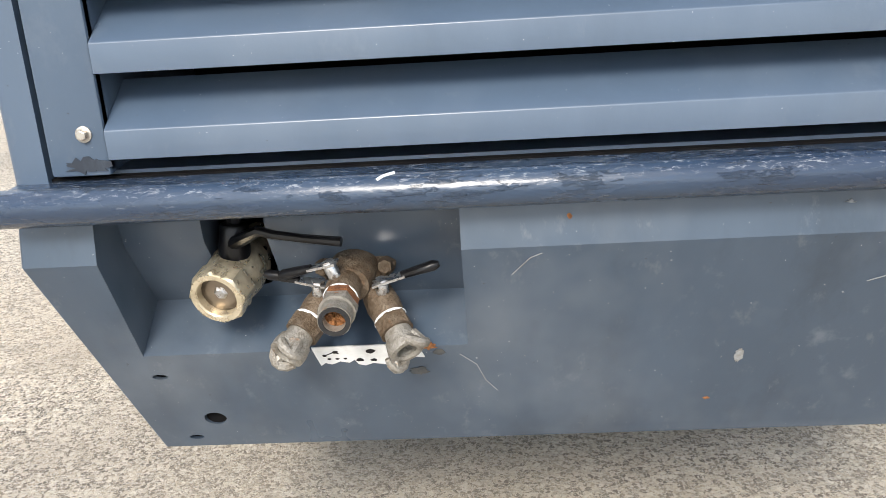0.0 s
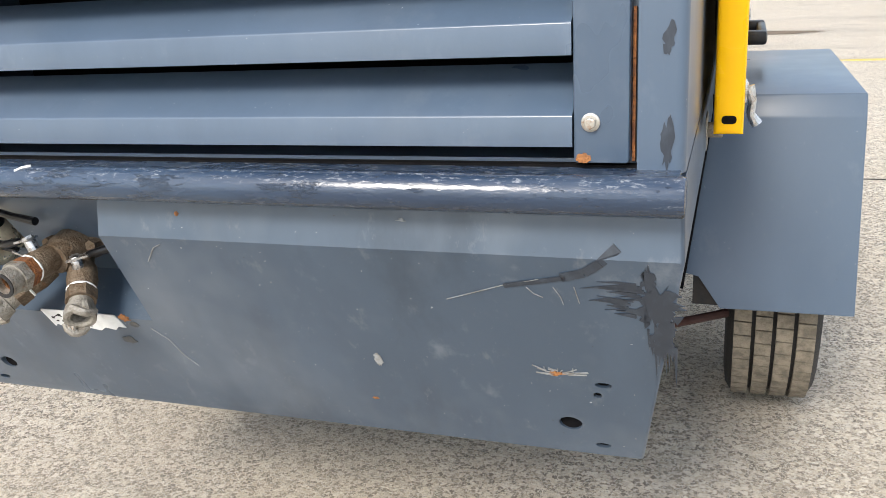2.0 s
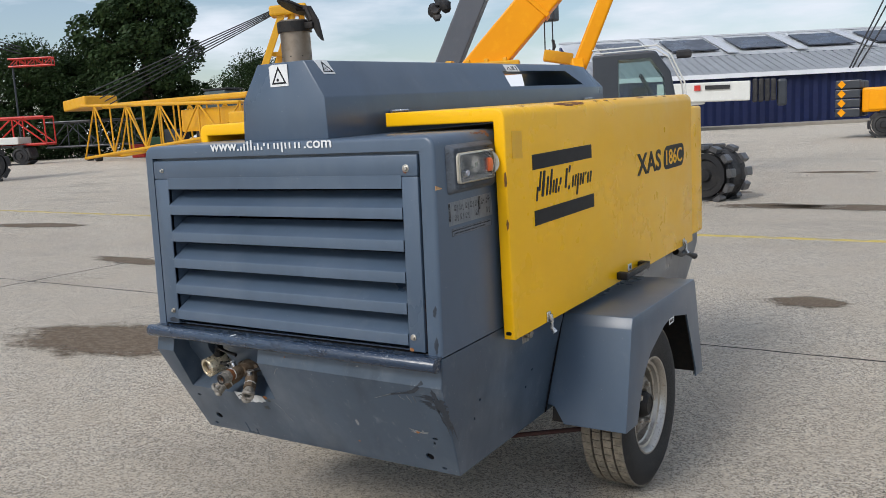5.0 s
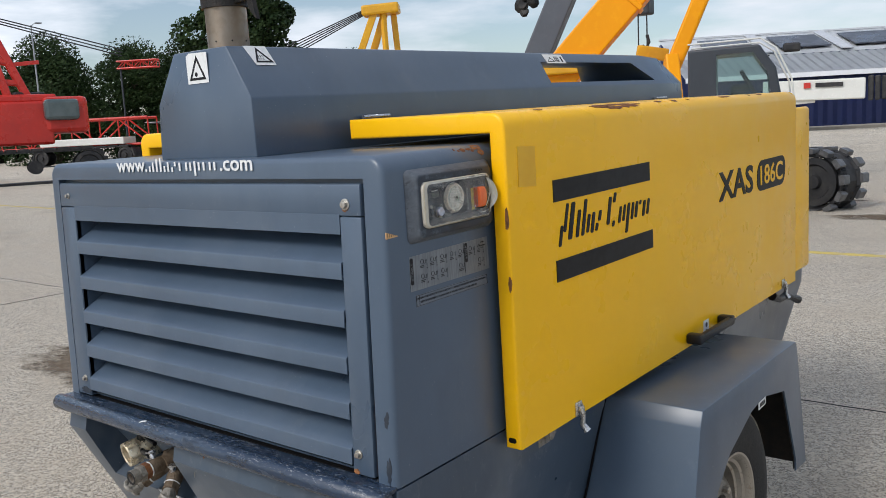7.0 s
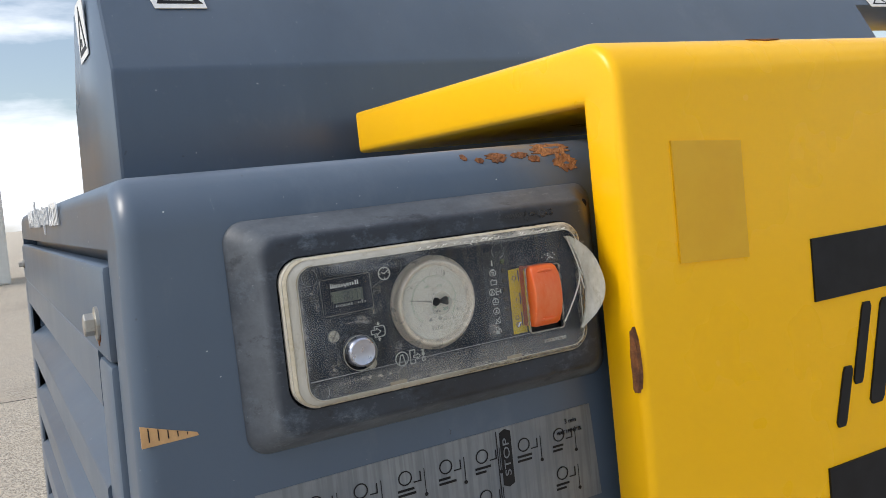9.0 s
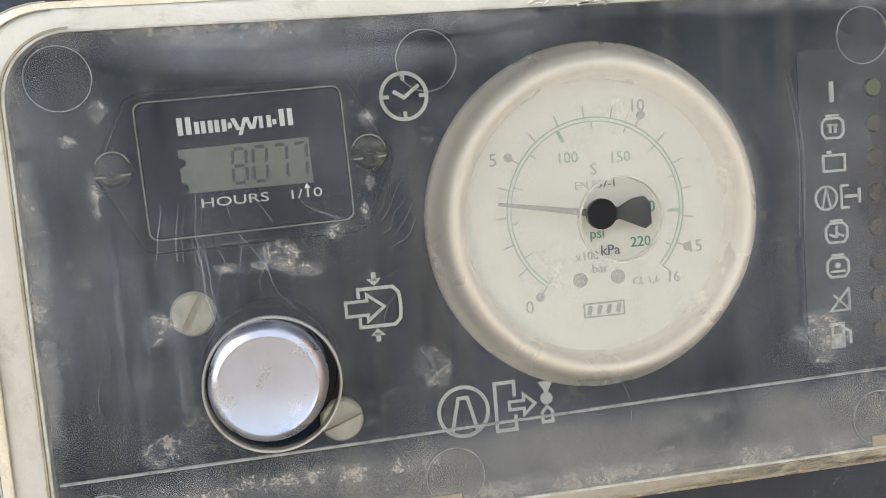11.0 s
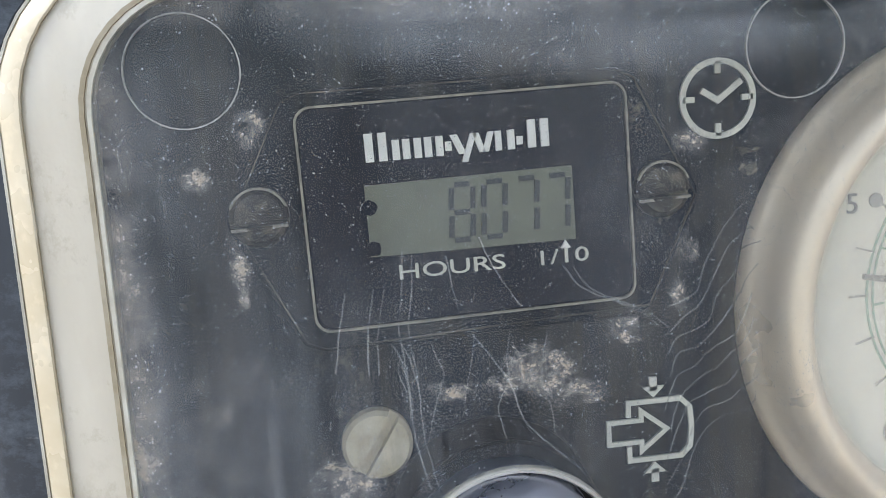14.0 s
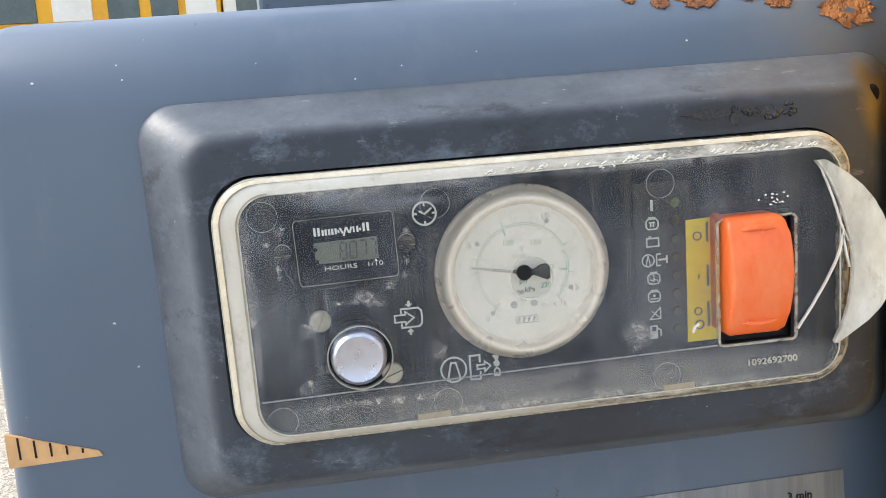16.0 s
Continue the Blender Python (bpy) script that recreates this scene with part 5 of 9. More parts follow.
m.tint((0.43, 0.44, 0.50), m.noise(90, 4), 0.5).rough(m.noise(200, 5, 0.6, (1, 1, 1), 0.4, 0.7), 0.26, 0.5)
CHROME = m.m
m = Mat("tan_plastic_screw", (0.66, 0.60, 0.49), 0.55)
m.tint((0.40, 0.33, 0.22), m.noise(260, 4), 0.6)
TAN = m.m
m = Mat("orange_rocker", (0.80, 0.13, 0.025), 0.35)
m.tint((0.82, 0.26, 0.11), m.noise(90, 5, 0.65, (1, 1, 0.5), 0.45, 0.7), 0.5)
m.tint((0.8, 0.6, 0.5), m.noise(300, 5, 0.7, (1, 1, 1), 0.66, 0.72), 0.6)
ORANGE = m.m
m = Mat("yellow_label", (0.92, 0.68, 0.015), 0.5)
m.tint((0.80, 0.58, 0.02), m.noise(160, 4), 0.5)
LABEL_YELLOW = m.m
m = Mat("yellowed_acrylic_edge", (0.64, 0.60, 0.51), 0.22)
m.tint((0.73, 0.705, 0.63), m.noise(40, 6, 0.65, (1, 1, 0.25), 0.45, 0.65), 0.8)
m.tint((0.42, 0.375, 0.28), m.noise(70, 7, 0.75, (1, 0.5, 0.5), 0.55, 0.70), 0.5)
m.tint((0.22, 0.18, 0.11), m.noise(300, 6, 0.75, (1, 0.5, 0.5), 0.56, 0.66, (1, 2, 3)), 0.22)
m.bump(m.noise(160, 5, 0.7, (1, 0.5, 0.5)), 0.0005, 0.15)
m.b.inputs["Transmission Weight"].default_value = 0.30
sepxyz = m.n.new("ShaderNodeSeparateXYZ")
m.l.new(m.tc.outputs["Object"], sepxyz.inputs[0])
far_half = m.n.new("ShaderNodeMapRange")
far_half.inputs["From Min"].default_value, far_half.inputs["From Max"].default_value = -0.022, 0.030
m.l.new(sepxyz.outputs["Y"], far_half.inputs["Value"])
see = m.math("MULTIPLY", far_half.outputs["Result"], m.noise(240, 6, 0.75, (1, 0.35, 1), 0.35, 0.60), True)
thru = m.n.new("ShaderNodeBsdfTransparent")
both = m.n.new("ShaderNodeMixShader")
m.l.new(m.math("MULTIPLY", see, 0.85), both.inputs["Fac"])
m.l.new(m.b.outputs[0], both.inputs[1])
m.l.new(thru.outputs[0], both.inputs[2])
m.l.new(both.outputs[0], m.n["Material Output"].inputs["Surface"])
ACRYLIC_EDGE = m.m

TAR = plain("glossy_tar", (0.012, 0.014, 0.019), 0.22, 0, (0.05, 0.055, 0.065), 300, 0.5)
P = 0.018   # fascia plane
XL = 0.0284  # lens front
# clear acrylic lens, scratched and dusty
m = Mat("dusty_clear_acrylic", (0.47, 0.505, 0.56), 0.85)
film = m.noise(22, 10, 0.74, (1, 1, 0.7), 0.44, 0.70)
haze = m.math("ADD", m.math("MULTIPLY", film, 0.060), 0.004)
wipe = m.noise(60, 8, 0.72, (1, 1, 0.12), 0.50, 0.70, (0.2, 0.4, 0.3))
haze = m.math("ADD", haze, m.math("MULTIPLY", wipe, 0.028))
wipe2 = m.noise(260, 6, 0.75, (1, 1, 0.05), 0.52, 0.70, (0.6, 0.2, 0.1))
haze = m.math("ADD", haze, m.math("MULTIPLY", wipe2, 0.035))
grain = m.noise(1500, 3, 0.7, (1, 1, 1), 0.52, 0.70)
haze = m.math("ADD", haze, m.math("MULTIPLY", grain, 0.012))


def spot(k, y, z, ry, rz):
    """1 at a place on the lens, falling to 0 at some radii."""
    mp = k.n.new("ShaderNodeMapping")
    mp.vector_type = "TEXTURE"
    mp.inputs["Location"].default_value = (XL - P, y - 0.21, z - 1.272)
    mp.inputs["Scale"].default_value = (0.05, ry, rz)
    k.l.new(k.tc.outputs["Object"], mp.inputs["Vector"])
    g = k.n.new("ShaderNodeTexGradient")
    g.gradient_type = "SPHERICAL"
    k.l.new(mp.outputs["Vector"], g.inputs["Vector"])
    return g.outputs["Fac"]


# caked tan dust in a few places
dirt = None
for y, z, ry, rz in ((0.1618, 1.3252, 0.0022, 0.0042), (0.1625, 1.3350, 0.0022, 0.0030), (0.1215, 1.3240, 0.0016, 0.0045), (0.1232, 1.3382, 0.0026, 0.0034), (0.1185, 1.3350, 0.0030, 0.0020), (0.1440, 1.3140, 0.0120, 0.0016), (0.1475, 1.3160, 0.0060, 0.0034), (0.1505, 1.3128, 0.0060, 0.0022), (0.1560, 1.3183, 0.0035, 0.0020), (0.1608, 1.3215, 0.0016, 0.0030), (0.1290, 1.3060, 0.0050, 0.0050), (0.1270, 1.2870, 0.0070, 0.0050), (0.1215, 1.3265, 0.0022, 0.0060),
                     (0.1380, 1.3505, 0.0300, 0.0030), (0.1690, 1.2950, 0.0060, 0.0080), (0.2370, 1.2930, 0.0100, 0.0090), (0.2360, 1.3500, 0.0120, 0.0025), (0.1500, 1.2800, 0.0400, 0.0030)):
    s = spot(m, y, z, ry, rz)
    dirt = s if dirt is None else m.math("MAXIMUM", dirt, s)
crumb = m.noise(300, 8, 0.85, (1, 1, 1.2), 0.47, 0.60)
rag = m.noise(150, 8, 0.82, (1, 0.8, 1.2), 0.25, 0.75, (0.4, 0.1, 0.6))
cake = m.math("MULTIPLY", m.math("SUBTRACT", m.math("ADD", m.math("MULTIPLY", dirt, 0.85), rag), 0.90), 5.0, True)
cake = m.math("MULTIPLY", cake, crumb, True)
thin = m.math("MULTIPLY", m.noise(48, 6, 0.75, (1, 1, 1.3), 0.50, 0.62, (0.2, 0.7, 0.4)), m.noise(620, 5, 0.8, (1, 1, 1), 0.50, 0.66, (0.5, 0.2, 0.9)))
thin = m.math("MULTIPLY", thin, 0.55)
# a crust of dust along the lens's edge
crust_at = None
for y, z, ry, rz in ((0.150, 1.3510, 0.060, 0.0045), (0.245, 1.3510, 0.060, 0.0040), (0.1110, 1.3180, 0.0036, 0.050), (0.205, 1.2725, 0.110, 0.0035)):
    k_ = spot(m, y, z, ry, rz)
    crust_at = k_ if crust_at is None else m.math("MAXIMUM", crust_at, k_)
crust = m.math("MULTIPLY", m.math("MULTIPLY", crust_at, 1.6, True), m.noise(190, 9, 0.82, (1, 1, 1), 0.42, 0.62, (0.1, 0.8, 0.3)))
cake = m.math("MAXIMUM", cake, m.math("MULTIPLY", crust, 0.75))
m.tint((0.55, 0.46, 0.35), m.math("MAXIMUM", cake, thin), 0.95)
haze = m.math("ADD", haze, m.math("MULTIPLY", cake, 0.48))
haze = m.math("ADD", haze, m.math("MULTIPLY", thin, 0.30))
# dusty towards the far end and along the lower edge
far_dust = m.math("MULTIPLY", spot(m, 0.262, 1.300, 0.085, 0.070), m.noise(70, 6, 0.72, (1, 1, 0.6), 0.30, 0.66, (0.3, 0.9, 0.2)))
haze = m.math("ADD", haze, m.math("MULTIPLY", far_dust, 0.07))
low_dust = m.math("MULTIPLY", m.math("MULTIPLY", spot(m, 0.210, 1.2775, 0.130, 0.0095), 2.0, True), m.noise(110, 6, 0.75, (1, 0.6, 1), 0.28, 0.62))
m.tint((0.52, 0.47, 0.39), low_dust, 0.8)
haze = m.math("ADD", haze, m.math("MULTIPLY", low_dust, 0.20))
# a pale film at the near end, and brushed along the top
near_film = m.math("MULTIPLY", m.math("MULTIPLY", spot(m, 0.1090, 1.3270, 0.0180, 0.0400), 1.7, True), m.noise(85, 8, 0.76, (1, 1, 0.35), 0.28, 0.66, (0.6, 0.5, 0.2)))
haze = m.math("ADD", haze, m.math("MULTIPLY", near_film, 0.15))
brushed = m.math("MULTIPLY", m.math("MULTIPLY", spot(m, 0.1620, 1.3485, 0.0420, 0.0075), 1.8, True), m.noise(70, 8, 0.76, (1, 0.35, 1.6), 0.36, 0.64, (0.1, 0.5, 0.8)))
haze = m.math("ADD", haze, m.math("MULTIPLY", brushed, 0.26))
streaks = m.math("MULTIPLY", m.math("MULTIPLY", spot(m, 0.1290, 1.3050, 0.0250, 0.0240), 1.6, True), m.noise(420, 6, 0.75, (1, 1, 0.045), 0.47, 0.66, (0.2, 0.2, 0.4)))
haze = m.math("ADD", haze, m.math("MULTIPLY", streaks, 0.10))
# fogged over the gauge
fogged = m.math("MULTIPLY", spot(m, 0.2004, 1.3172, 0.0272, 0.0268), 6.0, True)
m.tint((0.83, 0.785, 0.71), fogged, 0.95)
haze = m.math("ADD", haze, m.math("MULTIPLY", fogged, 0.17))
for scale, size, share in ((640, 0.048, 0.50), (1150, 0.080, 0.35), (1900, 0.110, 0.35)):
    v = m.cells(scale)
    dot = m.math("LESS_THAN", v.outputs["Distance"], size)
    part_of = m.n.new("ShaderNodeSeparateColor")
    m.l.new(v.outputs["Color"], part_of.inputs["Color"])
    dot = m.math("MULTIPLY", dot, m.math("GREATER_THAN", part_of.outputs["Red"], share))
    haze = m.math("ADD", haze, m.math("MULTIPLY", dot, 0.50))
haze = m.math("MINIMUM", haze, 0.85)
clear = m.n.new("ShaderNodeBsdfTransparent")
clear.inputs["Color"].default_value = (0.96, 0.965, 0.95, 1)
shine = m.n.new("ShaderNodeBsdfGlossy")
shine.inputs["Roughness"].default_value = 0.12
fres = m.n.new("ShaderNodeFresnel")
fres.inputs["IOR"].default_value = 1.20
pane = m.n.new("ShaderNodeMixShader")
m.l.new(fres.outputs[0], pane.inputs["Fac"])
m.l.new(clear.outputs[0], pane.inputs[1])
m.l.new(shine.outputs[0], pane.inputs[2])
whole = m.n.new("ShaderNodeMixShader")
m.l.new(haze, whole.inputs["Fac"])
m.l.new(pane.outputs[0], whole.inputs[1])
m.l.new(m.b.outputs[0], whole.inputs[2])
m.l.new(whole.outputs[0], m.n["Material Output"].inputs["Surface"])
ACRYLIC = m.m

m = Mat("clear_edge_line", (0.55, 0.54, 0.48), 0.3)
m.tint((0.34, 0.31, 0.25), m.noise(300, 4), 0.6)
RIM = m.m
FAINT = plain("faint_moulded_line", (0.30, 0.30, 0.29), 0.3, 0, (0.12, 0.12, 0.12), 300, 0.8)

console = Thing("control_console", (0, 0.21, 1.243), "weathered black plastic control console on the canopy's side", "control panel", lean=True)


def yz(pts, x):
    return [(x, p[0], p[1]) for p in pts]


def inset_rect(iy, iz, r):
    return round_rect(0.0785 + iy, 0.3430 - iy, 1.2415 + iz, 1.3800 - iz, r, 8)


rings = [yz(inset_rect(iy, iz, r), x) for iy, iz, r, x in ((0.0, 0.0, 0.0130, -0.004), (0.0, 0.0, 0.0130, 0.0010), (0.0005, 0.0004, 0.0128, 0.0022), (0.0016, 0.0010, 0.0125, 0.0036), (0.0158, 0.0104, 0.0105, 0.0183),
                                                           (0.0172, 0.0116, 0.0100, 0.0195), (0.0188, 0.0128, 0.0095, 0.0203), (0.0212, 0.0144, 0.0090, 0.0207))]
hole_ring = round_rect(0.1008, 0.3148, 1.2664, 1.3564, 0.0150, 8)
rings += [yz(hole_ring, 0.0209), yz(round_rect(0.1012, 0.3143, 1.2669, 1.3562, 0.0150, 8), 0.0200), yz(round_rect(0.1012, 0.3143, 1.2669, 1.3562, 0.0150, 8), 0.012)]
b = loft(rings)
console.part("housing", b, CONSOLE, smooth=True, sharp=50, label="sun-bleached black plastic housing with tar smears and skylight painted on its flanks")
b = prism(round_rect(0.1028, 0.3142, 1.2670, 1.3558, 0.0140, 6), "x", 0.0125, P)
console.part("fascia", b, FASCIA, label="dark dusty instrument fascia")
# tar crumbs on the housing
rnd = random.Random(9)
for _ in range(26):
    y, z, r = rnd.uniform(0.278, 0.296), rnd.uniform(1.3605, 1.3650), rnd.uniform(0.0005, 0.0016)
    b = bmesh.new()
    bmesh.ops.create_icosphere(b, subdivisions=2, radius=1)
    for v in b.verts:
        v.co *= 0.7 + 0.6 * rnd.random()
        v.co = Vector((0.0208 - max(0.0, z - 1.3655) * 1.3 + v.co.x * 0.0008, y + v.co.y * r, z + v.co.z * r * 0.7))
    console.part("tar_crumb", b, TAR, smooth=True, sharp=80)
for y, z, ry, rz, sd in ((0.2660, 1.3632, 0.0105, 0.0020, 3), (0.2750, 1.3622, 0.0022, 0.0040, 4), (0.2870, 1.3630, 0.0090, 0.0022, 6)):
    console.part("tar_smear", prism(ragged(y, z, ry, rz, sd, 40, 0.5), "x", 0.0200, 0.02105), TAR, label="dark tar smear")
b = bmesh.new()
bmesh.ops.create_icosphere(b, subdivisions=2, radius=1)
for v in b.verts:
    v.co = Vector((0.0155 + v.co.x * 0.002, 0.3270 + v.co.y * 0.0026, 1.3655 + v.co.z * 0.0034))
console.part("burn_mark", b, DARK, smooth=True)

# printed symbols on the fascia
def icon(name, drawn):
    console.part(name, drawn, ICON)


DP = 0.0004
F = side_frame(P - 0.0001, 0, 0)


def ring_pts(cy, cz, r, n=28, a0=0, a1=360):
    return [(cy + r * math.cos(radians(a0 + (a1 - a0) * k / n)), cz + r * math.sin(radians(a0 + (a1 - a0) * k / n))) for k in range(n + (0 if a1 - a0 == 360 else 1))]


cy, cz = 0.1695, 1.3389
b = stroke(ring_pts(cy, cz, 0.0038), 0.0006, F, DP, closed=True)
for a in (0, 90, 180, 270):
    c, s = math.cos(radians(a)), math.sin(radians(a))
    b = stroke([(cy + 0.0027 * c, cz + 0.0027 * s), (cy + 0.0036 * c, cz + 0.0036 * s)], 0.0006, F, DP, b)
b = stroke([(cy - 0.0016, cz + 0.0008), (cy, cz - 0.0002), (cy + 0.0024, cz + 0.0016)], 0.0006, F, DP, b)
icon("clock_symbol", b)
cy, cz = 0.1618, 1.3044
b = stroke([(cy - 0.0028, cz - 0.0018), (cy - 0.0028, cz - 0.0032), (cy + 0.0030, cz - 0.0032), (cy + 0.0040, cz - 0.0022), (cy + 0.0042, cz), (cy + 0.0040, cz + 0.0022), (cy + 0.0030, cz + 0.0032), (cy - 0.0028, cz + 0.0032),
            (cy - 0.0028, cz + 0.0018)], 0.00055, F, DP)
b = stroke([(cy - 0.0050, cz + 0.0012), (cy - 0.0014, cz + 0.0012), (cy - 0.0014, cz + 0.0022), (cy + 0.0014, cz), (cy - 0.0014, cz - 0.0022), (cy - 0.0014, cz - 0.0012), (cy - 0.0050, cz - 0.0012)], 0.0005, F, DP, b, closed=True)
for s in (1, -1):
    b = stroke([(cy, cz + s * 0.0056), (cy, cz + s * 0.0046)], 0.0008, F, DP, b)
    b = merge(b, blob([(cy - 0.0012, cz + s * 0.0048), (cy + 0.0012, cz + s * 0.0048), (cy, cz + s * 0.0036)], F, DP))
icon("tank_symbol", b)
cy, cz = 0.1752, 1.2847
b = stroke(ring_pts(cy, cz, 0.0043), 0.0006, F, DP, closed=True)
b = stroke([(cy - 0.0022, cz - 0.0034), (cy - 0.0008, cz + 0.0024), (cy + 0.0008, cz + 0.0024), (cy + 0.0022, cz - 0.0034)], 0.0006, F, DP, b)
icon("compressor_symbol", b)
cy, cz = 0.1851, 1.2847
b = stroke([(cy - 0.0008, cz - 0.0018), (cy - 0.0008, cz - 0.0042), (cy - 0.0042, cz - 0.0042), (cy - 0.0042, cz + 0.0042), (cy - 0.0008, cz + 0.0042), (cy - 0.0008, cz + 0.0018)], 0.0006, F, DP)
b = stroke([(cy - 0.0018, cz + 0.0007), (cy + 0.0008, cz + 0.0007), (cy + 0.0008, cz + 0.0018), (cy + 0.0028, cz), (cy + 0.0008, cz - 0.0018), (cy + 0.0008, cz - 0.0007), (cy - 0.0018, cz - 0.0007)], 0.0005, F, DP, b, closed=True)
b = merge(b, blob([(cy + 0.0035, cz + 0.0036), (cy + 0.0062, cz + 0.0036), (cy + 0.0049, cz + 0.0012)], F, DP))
b = merge(b, blob(circle(cy + 0.0049, cz + 0.0006, 0.0011, 14), F, DP))
b = stroke([(cy + 0.0040, cz - 0.0036), (cy + 0.0040, cz - 0.0018), (cy + 0.0049, cz - 0.0008), (cy + 0.0058, cz - 0.0018), (cy + 0.0058, cz - 0.0036)], 0.0005, F, DP, b, closed=True)
icon("outlet_symbol", b)
# warning strip with lamps
b = prism(round_rect(0.2400, 0.2596, 1.2855, 1.3420, 0.001, 3), "x", P - 0.0005, P + 0.0003)
console.part("lamp_strip", b, plain("lamp_strip_black", (0.012, 0.013, 0.016), 0.4, 0, (0.05, 0.05, 0.055), 90, 0.5))
F2 = side_frame(P + 0.0002, 0, 0)
LAMP = plain("dim_green_lamp", (0.10, 0.125, 0.045), 0.35, 0, None, 200, 0.3)
LAMP_OFF = plain("dark_amber_lamp", (0.055, 0.045, 0.025), 0.35, 0, None, 200, 0.3)
for k in range(8):
    z, y = 1.3345 - 0.00631 * k, 0.2463
    if k == 0:
        b = stroke([(y, z - 0.0016), (y, z + 0.0016)], 0.0008, F2, DP)
    elif k == 2:
        b = stroke([(y - 0.0021, z - 0.0015), (y + 0.0021, z - 0.0015), (y + 0.0021, z + 0.0013), (y - 0.0021, z + 0.0013)], 0.00045, F2, DP, closed=True)
        b = stroke([(y - 0.0012, z + 0.0019), (y - 0.0006, z + 0.0019)], 0.0005, F2, DP, b)
    elif k == 3:
        b = stroke(ring_pts(y - 0.0018, z, 0.0021, 20), 0.0004, F2, DP, closed=True)
        b = stroke([(y - 0.0026, z - 0.0018), (y - 0.0018, z + 0.0018), (y - 0.0010, z - 0.0018)], 0.0004, F2, DP, b)
        b = stroke([(y + 0.0026, z + 0.0020), (y + 0.0012, z + 0.0020), (y + 0.0012, z - 0.0020), (y + 0.0026, z - 0.0020)], 0.0004, F2, DP, b)
        b = stroke([(y + 0.0020, z), (y + 0.0042, z)], 0.0006, F2, DP, b)
        b = stroke([(y + 0.0048, z - 0.0012), (y + 0.0048, z + 0.0012)], 0.0005, F2, DP, b)
    elif k == 6:
        b = stroke([(y + 0.0020, z + 0.0022), (y - 0.0018, z - 0.0018), (y + 0.0020, z - 0.0018), (y - 0.0010, z + 0.0010)], 0.0004, F2, DP)
        b = stroke([(y + 0.0020, z + 0.0022), (y + 0.0020, z - 0.0018)], 0.0004, F2, DP, b)
    elif k == 7:
        b = stroke([(y - 0.0016, z - 0.0022), (y - 0.0016, z + 0.0020), (y + 0.0006, z + 0.0020), (y + 0.0006, z - 0.0022)], 0.0005, F2, DP, closed=True)
        b = merge(b, blob([(y - 0.0016, z - 0.0022), (y + 0.0006, z - 0.0022), (y + 0.0006, z + 0.0002), (y - 0.0016, z + 0.0002)], F2, DP))
        b = stroke([(y + 0.0010, z + 0.0010), (y + 0.0020, z + 0.0004), (y + 0.0020, z - 0.0016)], 0.0005, F2, DP, b)
    else:
        b = stroke([(y - 0.0014, z - 0.0019), (y + 0.0014, z - 0.0019), (y + 0.0021, z - 0.0010), (y + 0.0021, z + 0.0008), (y + 0.0013, z + 0.0016), (y - 0.0013, z + 0.0016), (y - 0.0021, z + 0.0008), (y - 0.0021, z - 0.0010)], 0.00042, F2, DP, closed=True)
        b = stroke([(y - 0.0011, z + 0.0021), (y + 0.0011, z + 0.0021)], 0.0004, F2, DP, b)
        if k == 1:
            for d_ in (-0.0005, 0.0005):
                b = stroke([(y + d_, z - 0.0009), (y + d_, z + 0.0003)], 0.00045, F2, DP, b)
            b = stroke([(y - 0.0009, z + 0.0004), (y + 0.0009, z + 0.0004)], 0.0004, F2, DP, b)
        elif k == 4:
            b = stroke([(y, z + 0.0010), (y, z - 0.0010)], 0.0004, F2, DP, b)
            b = stroke([(y - 0.0013, z - 0.0004), (y - 0.0004, z - 0.0008), (y + 0.0004, z - 0.0004), (y + 0.0013, z - 0.0008)], 0.0004, F2, DP, b)
        else:
            b = merge(b, blob(circle(y, z + 0.0002, 0.0005, 10), F2, DP))
            b = stroke([(y - 0.0013, z - 0.0009), (y + 0.0013, z - 0.0009)], 0.0004, F2, DP, b)
    icon("warning_symbol", b)
    b = lathe([(0.0, 0.0017), (0.0006, 0.0015), (0.0009, 0.0)], (P + 0.0003, 0.2544, z + 0.0003), (1, 0, 0), 14)
    console.part("lamp", b, LAMP if k == 0 else LAMP_OFF, smooth=True)
# yellow label behind the switch
b = prism([(0.2579, 1.2853), (0.2940, 1.2853), (0.2940, 1.3296), (0.2581, 1.3282)], "x", P - 0.0004, P + 0.0005)
console.part("switch_label", b, LABEL_YELLOW, label="yellow switch label")
F3 = side_frame(P + 0.0004, 0, 0)
b = stroke(ring_pts(0.2620, 1.3225, 0.0014, 16), 0.0004, F3, DP, closed=True)
b = stroke([(0.2655, 1.3205), (0.2655, 1.3270)], 0.0007, F3, DP, b)
b = stroke([(0.2622, 1.3075), (0.2622, 1.3090)], 0.0005, F3, DP, b)
b = stroke([(0.2655, 1.3050), (0.2655, 1.3120)], 0.0007, F3, DP, b)
b = stroke(ring_pts(0.2618, 1.2960, 0.0013, 16), 0.0004, F3, DP, b, closed=True)
b = stroke(ring_pts(0.2622, 1.2912, 0.0015, 16), 0.0005, F3, DP, b, closed=True)
b = stroke([(0.2655, 1.2905), (0.2655, 1.2990)], 0.0007, F3, DP, b)
console.part("label_print", b, DIAL_BLACK)
